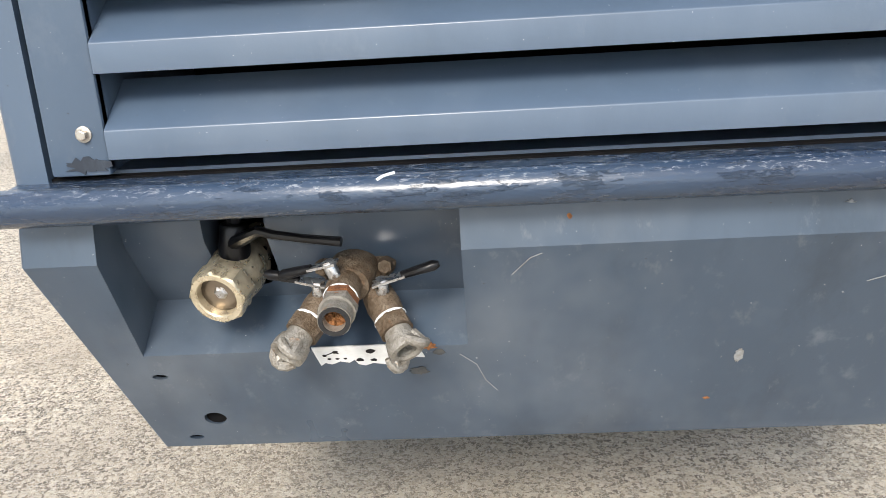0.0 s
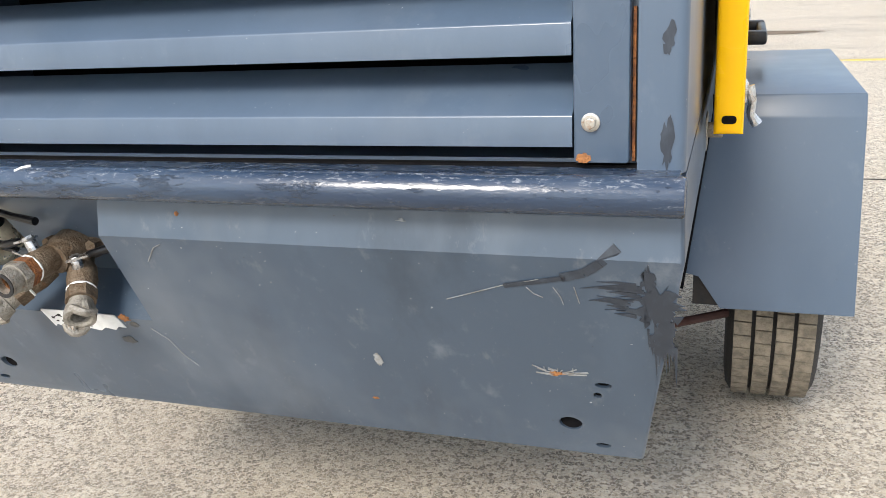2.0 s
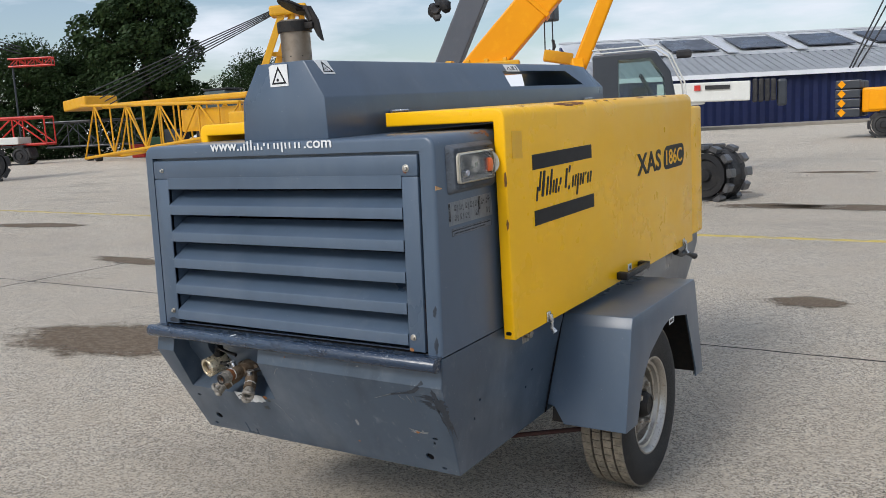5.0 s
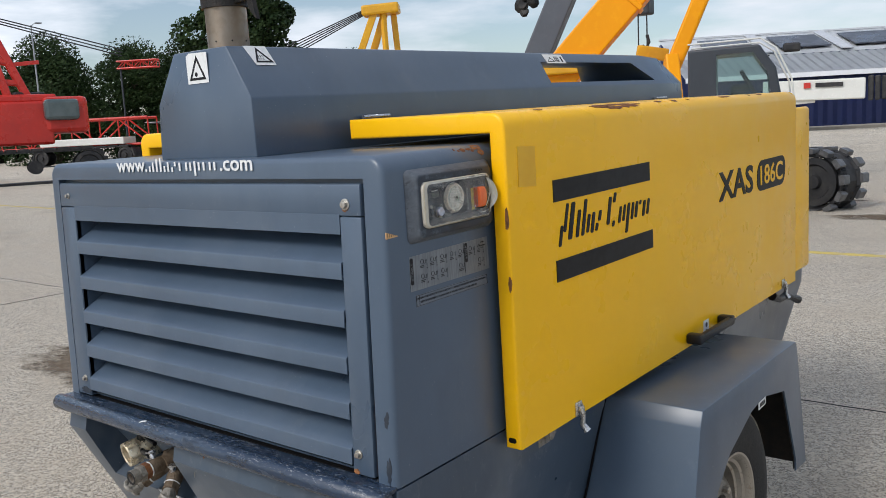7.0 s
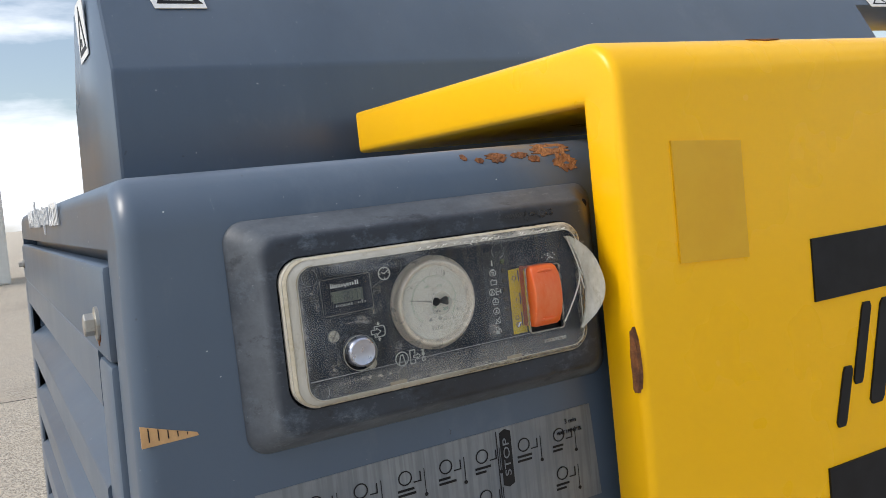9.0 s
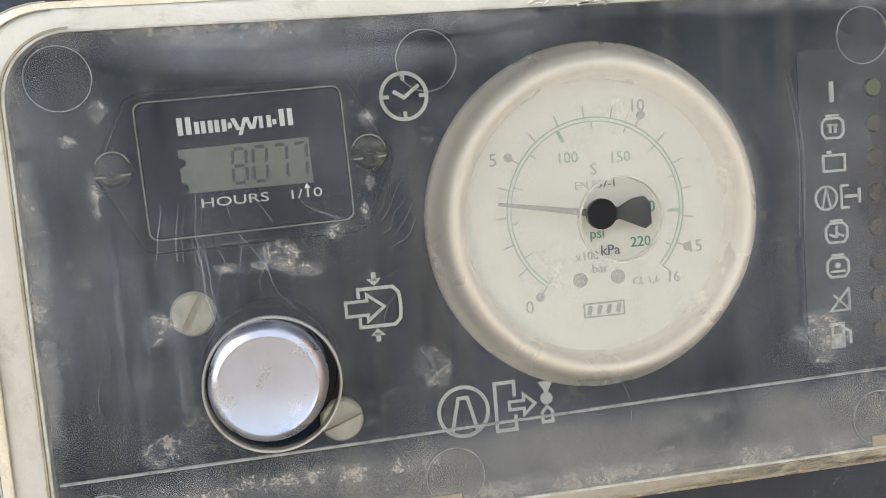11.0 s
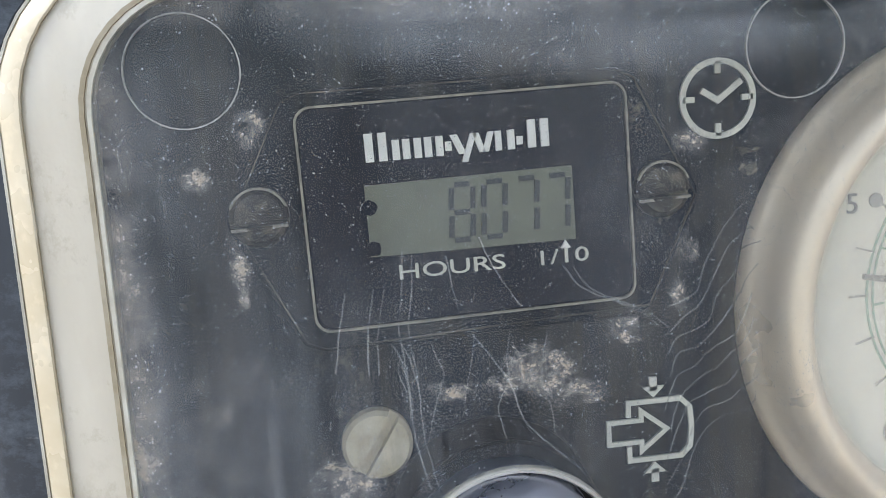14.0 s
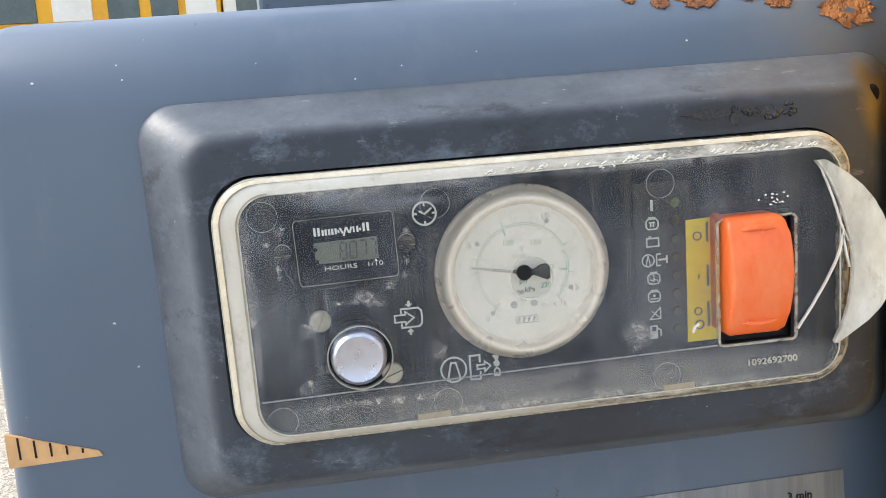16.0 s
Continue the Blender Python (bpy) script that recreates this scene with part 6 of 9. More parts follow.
# rocker switch
b = cut(box(P, 0.0222, 0.2686, 0.2945, 1.2838, 1.3300, 0.001), box(0.0200, 0.04, 0.2694, 0.2937, 1.2846, 1.3292))
sw = console.part("rocker_switch", b, BLACK, label="orange rocker switch in a black bezel")
prof_r = [(0.0190, 1.2865), (0.0310, 1.2868), (0.0332, 1.2885), (0.0352, 1.2945), (0.0366, 1.3010), (0.0372, 1.3080), (0.0368, 1.3160), (0.0356, 1.3225), (0.0338, 1.3275), (0.0318, 1.3292), (0.0190, 1.3292)]
b = prism([(x - 0.001, 1.2895 + (z - 1.2865) * 0.944) for x, z in prof_r], "y", 0.2652, 0.2870)
bmesh.ops.bevel(b, geom=[e for e in b.edges if abs(e.verts[0].co.y - e.verts[1].co.y) < 1e-5], offset=0.0012, segments=3, affect="EDGES", profile=0.5)
for v in b.verts:
    dz = min(v.co.z - 1.2895, 1.3298 - v.co.z)
    if dz < 0.0060:
        v.co.y += (0.2761 - v.co.y) * 0.16 * (1 - dz / 0.0060) ** 2
    v.co.y += 0.0010 * (1 - ((v.co.z - 1.3096) / 0.020) ** 2) if v.co.x > 0.028 else 0
    v.co.x += 0.0012 * (1 - ((v.co.y - 0.2761) / 0.011) ** 2) if v.co.x > 0.029 else 0
console.part("rocker", b, ORANGE, sw, smooth=True, label="faded orange rocker")
for z, x in ((1.2948, 0.0335), (1.3258, 0.0338)):
    b = sweep([(x + 0.0002 * (1 - (k - 3) ** 2 / 9), 0.2700 + 0.0021 * k, z + 0.0006 * (1 - (k - 3) ** 2 / 9) * (1 if z > 1.31 else -1)) for k in range(7)], 0.0011, 8, None, [0.3, 0.8, 1.0, 1.0, 1.0, 0.8, 0.3])
    console.part("rocker_rib", b, ORANGE, sw, smooth=True)
# push button with chrome cap
KB = Vector((P, 0.1439, 1.2969))
b = lathe([(0.0, 0.0090), (0.0120, 0.0090), (0.0146, 0.0088), (0.0158, 0.0081), (0.0163, 0.0074), (0.0160, 0.0069), (0.0162, 0.0)], KB, (1, 0, 0), 48)
btn = console.part("push_button", b, CHROME, smooth=True, sharp=60, label="chrome-capped push button")
b = lathe([(0.0, 0.0108), (0.0060, 0.0106), (0.0064, 0.0103), (0.0064, 0.0089)], KB, (1, 0, 0), 40)
console.part("button_collar", b, BLACK, btn)
# tan slotted screws
for y, z, a in ((0.1323, 1.3065, 58), (0.1544, 1.2863, 20)):
    b = lathe([(0.0, 0.0036), (0.0012, 0.0036), (0.0017, 0.0032), (0.0018, 0.0)], (P, y, z), (1, 0, 0), 28)
    d = Vector((0, math.cos(radians(a)), math.sin(radians(a))))
    o = Vector((0, -d.z, d.y)) * 0.00055
    c = Vector((P + 0.0006, y, z))
    k = loft([[c + d * 0.006 + o, c - d * 0.006 + o, c - d * 0.006 - o, c + d * 0.006 - o], [v + Vector((0.003, 0, 0)) for v in (c + d * 0.006 + o, c - d * 0.006 + o, c - d * 0.006 - o, c + d * 0.006 - o)]])
    console.part("slotted_screw", cut(b, k), TAN, smooth=True, label="yellowed plastic slotted screw")

# hour meter
meter = Thing("hour_meter", (P, 0.144, 1.320), "black digital hour meter behind the dusty lens", "hour meter", lean=True)
PIVOT = Vector((0, 0.21, 1.315))
meter.root.matrix_world = TILT @ Matrix.Translation(PIVOT) @ Matrix.Rotation(radians(1.3), 4, "X") @ Matrix.Translation(meter.base - PIVOT)
b = prism([(0.1200, 1.3330), (0.1258, 1.3432), (0.1278, 1.3440), (0.1592, 1.3438), (0.1612, 1.3430), (0.1672, 1.3312), (0.1672, 1.3295), (0.1618, 1.3192), (0.1600, 1.3184), (0.1280, 1.3184), (0.1260, 1.3192), (0.1200, 1.3315)],
          "x", P - 0.0002, P + 0.0009, 0.0003)
meter.part("flange", b, FASCIA, label="six-sided black mounting flange")
b = stroke([(0.1204, 1.3322), (0.1262, 1.3430), (0.1280, 1.3437), (0.1590, 1.3435), (0.1609, 1.3427), (0.1669, 1.3303), (0.1615, 1.3194), (0.1280, 1.3187), (0.1263, 1.3195)], 0.00012, side_frame(P + 0.0008, 0, 0), 0.0003, closed=True)
meter.part("dust_and_glint_edge", b, plain("thin_dust", (0.016, 0.017, 0.022), 0.9, 0, (0.16, 0.14, 0.12), 90, 0.9))
b = loft([yz(round_rect(0.1273 + i, 0.1597 - i, 1.3206 + i, 1.3424 - i, 0.0016, 5), x) for x, i in ((P, 0.0), (P + 0.0018, 0.0), (P + 0.0022, 0.0004))])
meter.part("case", b, METER, smooth=True, label="glossy black case")
b = stroke(round_rect(0.1274, 0.1596, 1.3207, 1.3423, 0.0015, 5), 0.00022, side_frame(P + 0.0019, 0, 0), 0.0004, closed=True)
meter.part("dust_and_glint_edge", b, DUST_AND_GLINT, label="pale dust along the case's edge")
FM = side_frame(P + 0.0021, 0, 0)
meter.part("display", blob([(0.1333, 1.3276), (0.1537, 1.3273), (0.1537, 1.3346), (0.1333, 1.3345)], FM, 0.0003), LCD, label="grey-green liquid crystal display")
SEG = {"8": "abcdefg", "0": "abcdef", "7": "abc"}
for ch, y0 in (("8", 0.1413), ("0", 0.1445), ("7", 0.1477), ("7", 0.1508)):
    w, h, z0 = 0.0021, 0.0054, 1.3284
    L = {"a": ((0, h), (w, h)), "b": ((w, h), (w, h / 2)), "c": ((w, h / 2), (w, 0)), "d": ((0, 0), (w, 0)), "e": ((0, 0), (0, h / 2)), "f": ((0, h / 2), (0, h)), "g": ((0, h / 2), (w, h / 2))}
    b = bmesh.new()
    for s in SEG[ch]:
        p, q = Vector(L[s][0]), Vector(L[s][1])
        e = (q - p).normalized() * 0.00045
        b = stroke([(y0 + p.x + e.x + (p.y) * 0.06, z0 + p.y + e.y), (y0 + q.x - e.x + (q.y) * 0.06, z0 + q.y - e.y)], 0.00052, FM, 0.0005, b)
    meter.part("digit", b, LCD_DIGIT, label="digit " + ch)
for z in (1.3290, 1.3330):
    meter.part("display_mark", blob(ragged(0.1336, z - 0.0006, 0.0009, 0.0009, int(z * 1e4), 8, 0.3), FM, 0.0005), METER)
b = lettering("HOURS", side_frame(P + 0.0020, 0.1359, 1.3251), height=0.00145, width=0.0105, depth=0.0004, bold=0.0)
meter.part("lettering", b, ICON)
b = lettering("1/10", side_frame(P + 0.0020, 0.1500, 1.3250), height=0.00145, width=0.0049, depth=0.0004, bold=0.0)
meter.part("lettering", b, ICON)
meter.part("pointer_mark", blob([(0.1521, 1.3265), (0.1531, 1.3265), (0.1526, 1.3273)], FM, 0.0004), PALE_PRINT)
# the maker's name, as plain upright and slanting bars
b = bmesh.new()
for y0, w, h, drop, lean in ((0.1337, 0.0008, 0.0027, 0, 0), (0.1350, 0.0008, 0.0027, 0, 0), (0.1363, 0.0007, 0.0019, 0, 0), (0.1373, 0.0007, 0.0019, 0, 0), (0.1384, 0.0007, 0.0019, 0, 0), (0.1394, 0.0007, 0.0019, 0, 0),
                             (0.1405, 0.0007, 0.0019, 0, 0), (0.1414, 0.0006, 0.0013, -0.0004, 0), (0.1423, 0.0007, 0.0019, 0, -0.0004), (0.1434, 0.0006, 0.0019, 0.0008, 0.0005), (0.1444, 0.0006, 0.0019, 0, -0.0003),
                             (0.1453, 0.0006, 0.0019, 0, 0.0003), (0.1463, 0.0006, 0.0019, 0, 0), (0.1475, 0.0007, 0.0019, 0, 0), (0.1484, 0.0006, 0.0012, -0.0004, 0), (0.1495, 0.0008, 0.0027, 0, 0), (0.1508, 0.0008, 0.0027, 0, 0)):
    z0 = 1.3367
    b = merge(b, blob([(y0 - lean, z0 - drop), (y0 - lean + w, z0 - drop), (y0 + w + lean, z0 + h), (y0 + lean, z0 + h)], FM, 0.0004))
meter.part("maker_mark", b, PALE_PRINT)
SCREW = plain("dusty_screw", (0.020, 0.021, 0.024), 0.4, 0.4, (0.24, 0.20, 0.15), 420, 0.5)
for y, z in ((0.1231, 1.3324), (0.1632, 1.3313)):
    b = lathe([(0.0, 0.0029), (0.0006, 0.0029), (0.0013, 0.0023), (0.0016, 0.0)], (P + 0.0008, y, z), (1, 0, 0), 24)
    k = box(P + 0.0012, P + 0.004, y - 0.004, y + 0.004, z - 0.0008, z - 0.0003)
    meter.part("screw", cut(b, k), SCREW, smooth=True, label="dusty slotted screw")
    # Pale dust in the slot; the upper arc is a painted dome highlight.
    b = stroke([(y - 0.0026, z - 0.0010), (y + 0.0026, z - 0.0009)], 0.0003, side_frame(P + 0.0020, 0, 0), 0.0002)
    b = stroke([(y + 0.0028 * math.cos(radians(a)), z + 0.0028 * math.sin(radians(a))) for a in range(20, 170, 15)], 0.00022, side_frame(P + 0.0016, 0, 0), 0.0003, b)
    meter.part("dust_and_glint_edge", b, DUST_AND_GLINT)

# pressure gauge
GC = Vector((P, 0.2012, 1.3162))
gauge = Thing("pressure_gauge", GC, "round pressure gauge with a silver bezel and white dial", "gauge", lean=True)
b = lathe([(0.0, 0.0297), (0.0010, 0.0297), (0.0018, 0.0292), (0.0024, 0.0284), (0.0044, 0.0279), (0.0058, 0.0270), (0.0066, 0.0260), (0.0067, 0.0251), (0.0058, 0.0241), (0.0036, 0.0233), (0.0012, 0.0232)], GC + Vector((0, -0.0004, 0)), (1, 0, 0), 72, cap=False)
gauge.part("bezel", b, BEZEL, smooth=True, sharp=70, label="brushed silver bezel")
b = lathe([(0.0, 0.0238), (0.0018, 0.0238), (0.0018, 0.0)], GC, (1, 0, 0), 48)
dial = gauge.part("dial", b, DIAL, label="white dial with a black bar scale and green psi scale")
FD = side_frame(GC.x + 0.0017, GC.y - 0.0005, GC.z + 0.0012) @ Matrix.Diagonal((0.97, 0.97, 1, 1))


def polar(r, a):
    return (r * math.cos(radians(a)), r * math.sin(radians(a)))


def bar_angle(v):
    return 232 - 17.2 * v


b = stroke([polar(0.0162, bar_angle(v * 0.25)) for v in range(0, 65)], 0.0002, FD, 0.0003)
b = stroke([polar(0.0155, bar_angle(v * 0.25)) for v in range(0, 65)], 0.00016, FD, 0.0003, b)
gauge.part("scale_arc", b, DIAL_GREEN, dial)
b = bmesh.new()
for v in range(0, 17):
    b = stroke([polar(0.0160, bar_angle(v)), polar(0.0182 if v % 5 else 0.0176, bar_angle(v))], 0.00020, FD, 0.0003, b)
gauge.part("scale_ticks", b, DIAL_BLACK, dial)
for v in (0, 5, 10, 15):
    gauge.part("scale_dot", blob([(p[0] * 1.0, p[1]) for p in circle(*polar(0.0184, bar_angle(v)), 0.0008, 12)], FD, 0.0003), DIAL_BLACK, dial)
b = bmesh.new()
for p in (0, 20, 40, 60, 80, 100, 120, 140, 160, 180, 200, 220):
    b = stroke([polar(0.0135 if p in (100, 200) else 0.0143, bar_angle(p / 14.5)), polar(0.0155, bar_angle(p / 14.5))], 0.0006 if p in (100, 200) else 0.00022, FD, 0.0003, b)
gauge.part("psi_ticks", b, DIAL_GREEN, dial)
for body, (u, v), h, mat in (("0", (-0.0140, -0.0172), 0.0022, DIAL_BLACK), ("5", (-0.0186, 0.0090), 0.0022, DIAL_BLACK), ("10", (0.0076, 0.0166), 0.0022, DIAL_BLACK), ("15", (0.0170, -0.0092), 0.0022, DIAL_BLACK),
                             ("16", (0.0128, -0.0142), 0.0018, DIAL_BLACK), ("100", (-0.0062, 0.0086), 0.0019, DIAL_GREEN), ("150", (0.0034, 0.0080), 0.0019, DIAL_GREEN), ("200", (0.0068, -0.0012), 0.0020, DIAL_GREEN),
                             ("220", (0.0060, -0.0072), 0.0018, DIAL_GREEN), ("S", (-0.0006, 0.0062), 0.0020, DIAL_BLACK), ("psi", (-0.0014, -0.0056), 0.0022, DIAL_GREEN), ("kPa", (0.0004, -0.0082), 0.0018, DIAL_BLACK),
                             ("bar", (-0.0014, -0.0112), 0.0016, DIAL_BLACK), ("EN 837-1", (-0.0036, 0.0038), 0.0014, DIAL_BLACK), ("x100", (-0.0044, -0.0088), 0.0015, DIAL_BLACK), ("CL 1.6", (0.0060, -0.0140), 0.0013, DIAL_BLACK)):
    q = FD @ Matrix.Translation((u, v, 0))
    gauge.part("dial_print", lettering(body, q, height=h, depth=0.0003), mat, dial)
for u in (-0.0038, 0.0032):
    gauge.part("dial_dot", blob(circle(u, -0.0122, 0.0013, 16), FD, 0.0003), DIAL_BLACK, dial)
b = stroke([(-0.0034, -0.0190), (0.0040, -0.0190), (0.0040, -0.0166), (-0.0034, -0.0166)], 0.00025, FD, 0.0003, closed=True)
for k in range(4):
    b = stroke([(-0.0026 + k * 0.0018, -0.0184), (-0.0022 + k * 0.0018, -0.0172)], 0.0007, FD, 0.0003, b)
gauge.part("maker_mark", b, DIAL_BLACK, dial)
FN = side_frame(GC.x + 0.0040, GC.y - 0.0006, GC.z + 0.0006)
a = 170
b = blob([polar(0.0178, a - 0.9), polar(0.0178, a + 0.9), (polar(0.002, a)[0] - 0.0001, polar(0.002, a)[1] - 0.0006), (polar(0.002, a)[0], polar(0.002, a)[1] + 0.0006)], FN, 0.0004)
needle = gauge.part("needle", b, BLACK, label="black needle with a bow-tie tail")
b = blob(circle(0, 0, 0.0026, 24), FN, 0.0010)
tail = [(0.0010, 0.0013), (0.0032, 0.0009), (0.0056, 0.0021), (0.0076, 0.0024), (0.0087, 0.0012), (0.0087, -0.0024), (0.0076, -0.0031), (0.0056, -0.0022), (0.0032, -0.0011), (0.0010, -0.0015)]
b = merge(b, blob(tail, FN, 0.0008))
gauge.part("needle_tail", b, BLACK, needle)
m = Mat("fogged_glass", (0.82, 0.81, 0.77), 0.6)
cl = m.n.new("ShaderNodeBsdfTransparent")
mxs = m.n.new("ShaderNodeMixShader")
fog = m.math("ADD", m.math("MULTIPLY", m.noise(90, 5, 0.6, (1, 1, 1), 0.35, 0.75), 0.08), 0.05)
m.l.new(fog, mxs.inputs["Fac"])
m.l.new(cl.outputs[0], mxs.inputs[1])
m.l.new(m.b.outputs[0], mxs.inputs[2])
m.l.new(mxs.outputs[0], m.n["Material Output"].inputs["Surface"])
b = lathe([(0.0046, 0.0236), (0.0050, 0.0236), (0.0050, 0.0)], GC, (1, 0, 0), 40, cap=False)
gauge.part("gauge_glass", b, m.m, label="fogged gauge glass")

# clear lens over the instruments
lens = Thing("console_lens", (P, 0.21, 1.272), "dusty scratched clear acrylic lens with a broken end", "lens cover", lean=True)
outline = round_rect(0.1108, 0.3080, 1.2722, 1.3505, 0.0100, 10)
b = prism(outline, "x", XL - 0.0020, XL)
KH = (0.1443, 1.2957, 0.0101)
b = cut(b, prism(circle(KH[0], KH[1], KH[2], 48), "x", 0, 0.1), prism(round_rect(0.2648, 0.2921, 1.2858, 1.3289, 0.0016, 5), "x", 0, 0.1), prism(circle(0.2019, 1.3160, 0.0069, 40), "x", 0, 0.1))
pane_ob = lens.part("lens_front", b, ACRYLIC, label="hazy clear front with run marks")
pane_ob.visible_shadow = False
# side walls of the lens, open at the broken end


def wall_ring(u):
    """The outline of the sloping wall, 0 at its foot and 1 at the lens front."""
    return round_rect(0.1021 + 0.0087 * u, 0.3135 - 0.0055 * u, 1.2680 + 0.0042 * u, 1.3556 - 0.0051 * u, 0.0148 - 0.0048 * u, 10)


WALL = ((0.0, 0.0185), (0.02, 0.0246), (0.10, 0.0256), (0.30, 0.0265), (0.65, 0.0276), (0.90, 0.0282), (1.0, XL))
b = loft([yz(wall_ring(u), x) for u, x in WALL] + [yz(wall_ring(1.0), XL - 0.0022), yz(wall_ring(0.45), 0.0245), yz(wall_ring(0.25), 0.0185)], cap=False)
lens.part("lens_wall", b, ACRYLIC_EDGE, smooth=True, label="milky yellowed acrylic side wall")
b = loft([yz(wall_ring(u), x) for u, x in ((0.03, 0.0249), (0.10, 0.02575), (0.30, 0.02665), (0.30, 0.0260), (0.10, 0.0252), (0.03, 0.0243), (0.03, 0.0249))], cap=False)
lens.part("lens_flange", b, plain("yellowed_acrylic_flange", (0.46, 0.405, 0.30), 0.25, 0, (0.60, 0.57, 0.49), 60, 0.8), smooth=True, label="yellowed outer lip of the lens")
FL = side_frame(XL - 0.0002, 0, 0)
# Thin pale stroke painted as the highlight along the clear front edge.
b = stroke(outline, 0.00035, FL, 0.0005, closed=True)
lens.part("lens_edge_highlight", b, RIM, smooth=True)
for cy_, cz_ in ((0.1184, 1.3438), (0.1721, 1.3432), (0.2458, 1.3429), (0.2462, 1.2775), (0.1714, 1.2773), (0.1178, 1.2771)):
    b = stroke(ring_pts(cy_, cz_, 0.0047, 40), 0.00010, FL, 0.0003, closed=True)
    lens.part("moulded_ring", b, FAINT)
b = lathe([(0, KH[2]), (0.0012, KH[2] + 0.0002), (0.0013, KH[2] + 0.0005), (0.0002, KH[2] + 0.0006)], (XL - 0.0008, KH[0], KH[1]), (1, 0, 0), 48, cap=False)
lens.part("hole_rim", b, ACRYLIC_EDGE, smooth=True, label="pale worn rim of the button hole")
b = lathe([(0, 0.0068), (0.0006, 0.0069), (0.0006, 0.0072), (0.0, 0.0072)], (XL - 0.0004, 0.2019, 1.3160), (1, 0, 0), 40, cap=False)
lens.part("hole_rim", b, ACRYLIC_EDGE, smooth=True)
b = stroke(round_rect(0.2648, 0.2921, 1.2858, 1.3289, 0.0016, 5), 0.0008, FL, 0.0007, closed=True)
lens.part("hole_rim", b, ACRYLIC_EDGE)
b = lettering("1092692700", side_frame(XL - 0.0001, 0.2750, 1.2778), height=0.0022, width=0.0175, depth=0.0005)
lens.part("moulded_number", b, RIM)
b = stroke([(0.1120, 1.2842), (0.1560, 1.2848), (0.2110, 1.2857), (0.2640, 1.2862)], 0.0004, FL, 0.0004)
lens.part("moulded_line", b, FAINT)
for y in (0.1611, 0.2448):
    b = blob([(y, 1.2724), (y + 0.0110, 1.2724), (y + 0.0110, 1.2745), (y, 1.2743)], FL, 0.0004)
    lens.part("moulded_tab", b, plain("tan_tab", (0.33, 0.28, 0.20), 0.4, 0, None, 200, 0.5))
# layered lines in the milky rim; the outer pale one paints an edge highlight
BROWN_EDGE = plain("brown_dirt_line", (0.30, 0.255, 0.175), 0.5, 0, (0.46, 0.42, 0.34), 160, 0.9)
for u, x, w, mat in ((0.05, 0.0252, 0.00025, RIM), (0.32, 0.0266, 0.00018, BROWN_EDGE), (0.93, 0.02835, 0.00040, BROWN_EDGE)):
    lens.part("rim_line", stroke(wall_ring(u)[11:33], w, side_frame(x, 0, 0), 0.0003), mat)
# dried run marks inside the lens
m = Mat("mineral_run_mark", (0.52, 0.54, 0.56), 0.8)
cl = m.n.new("ShaderNodeBsdfTransparent")
mxs = m.n.new("ShaderNodeMixShader")
m.l.new(m.math("ADD", m.math("MULTIPLY", m.noise(200, 4, 0.6, (1, 1, 1), 0.35, 0.7), 0.22), 0.03), mxs.inputs["Fac"])
m.l.new(cl.outputs[0], mxs.inputs[1])
m.l.new(m.b.outputs[0], mxs.inputs[2])
m.l.new(mxs.outputs[0], m.n["Material Output"].inputs["Surface"])
RUN = m.m


def wavy(pts, seed, n=7):
    """A smooth line through a few points, slightly shaky."""
    rnd = random.Random(seed)
    out = []
    for i in range(len(pts) - 1):
        a, b0, c0, d0 = (Vector(pts[max(i - 1, 0)]), Vector(pts[i]), Vector(pts[i + 1]), Vector(pts[min(i + 2, len(pts) - 1)]))
        for k in range(n):
            t = k / n
            v = 0.5 * (2 * b0 + (c0 - a) * t + (2 * a - 5 * b0 + 4 * c0 - d0) * t * t + (3 * b0 - a - 3 * c0 + d0) * t ** 3)
            out.append((v.x + rnd.uniform(-1, 1) * 0.00005, v.y + rnd.uniform(-1, 1) * 0.00005))
    return out + [pts[-1]]


RUNS = [[(0.1356, 1.3270), (0.1353, 1.3230), (0.1348, 1.3199), (0.1353, 1.3156), (0.1357, 1.3090), (0.1368, 1.3040)], [(0.1396, 1.3262), (0.1407, 1.3204), (0.1433, 1.3164), (0.1450, 1.3135), (0.1464, 1.3095), (0.1514, 1.3044)],
        [(0.1328, 1.3238), (0.1320, 1.3197), (0.1318, 1.3159)], [(0.1428, 1.3277), (0.1439, 1.3249), (0.1463, 1.3210)], [(0.1506, 1.3244), (0.1524, 1.3221), (0.1573, 1.3197), (0.1597, 1.3178)],
        [(0.1302, 1.3235), (0.1295, 1.3204), (0.1288, 1.3162)], [(0.1342, 1.3184), (0.1349, 1.3167), (0.1356, 1.3128)], [(0.2010, 1.2890), (0.2025, 1.2850), (0.2020, 1.2800)],
        [(0.2330, 1.3380), (0.2350, 1.3250), (0.2345, 1.3100)], [(0.1200, 1.3020), (0.1180, 1.2950), (0.1210, 1.2880)]]
# nested tide marks between the meter and the gauge
rnd = random.Random(31)
for k in range(9):
    f = k / 8
    line = []
    for n in range(8):
        g = n / 7
        line.append((0.1698 - 0.0090 * g - 0.0006 * f + rnd.uniform(-0.0005, 0.0005), 1.3285 - 0.0185 * f - 0.0100 * g ** 1.4 + 0.0011 * math.sin(7 * g + 0.5 * k) + rnd.uniform(-0.0004, 0.0004)))
    RUNS.append(line)
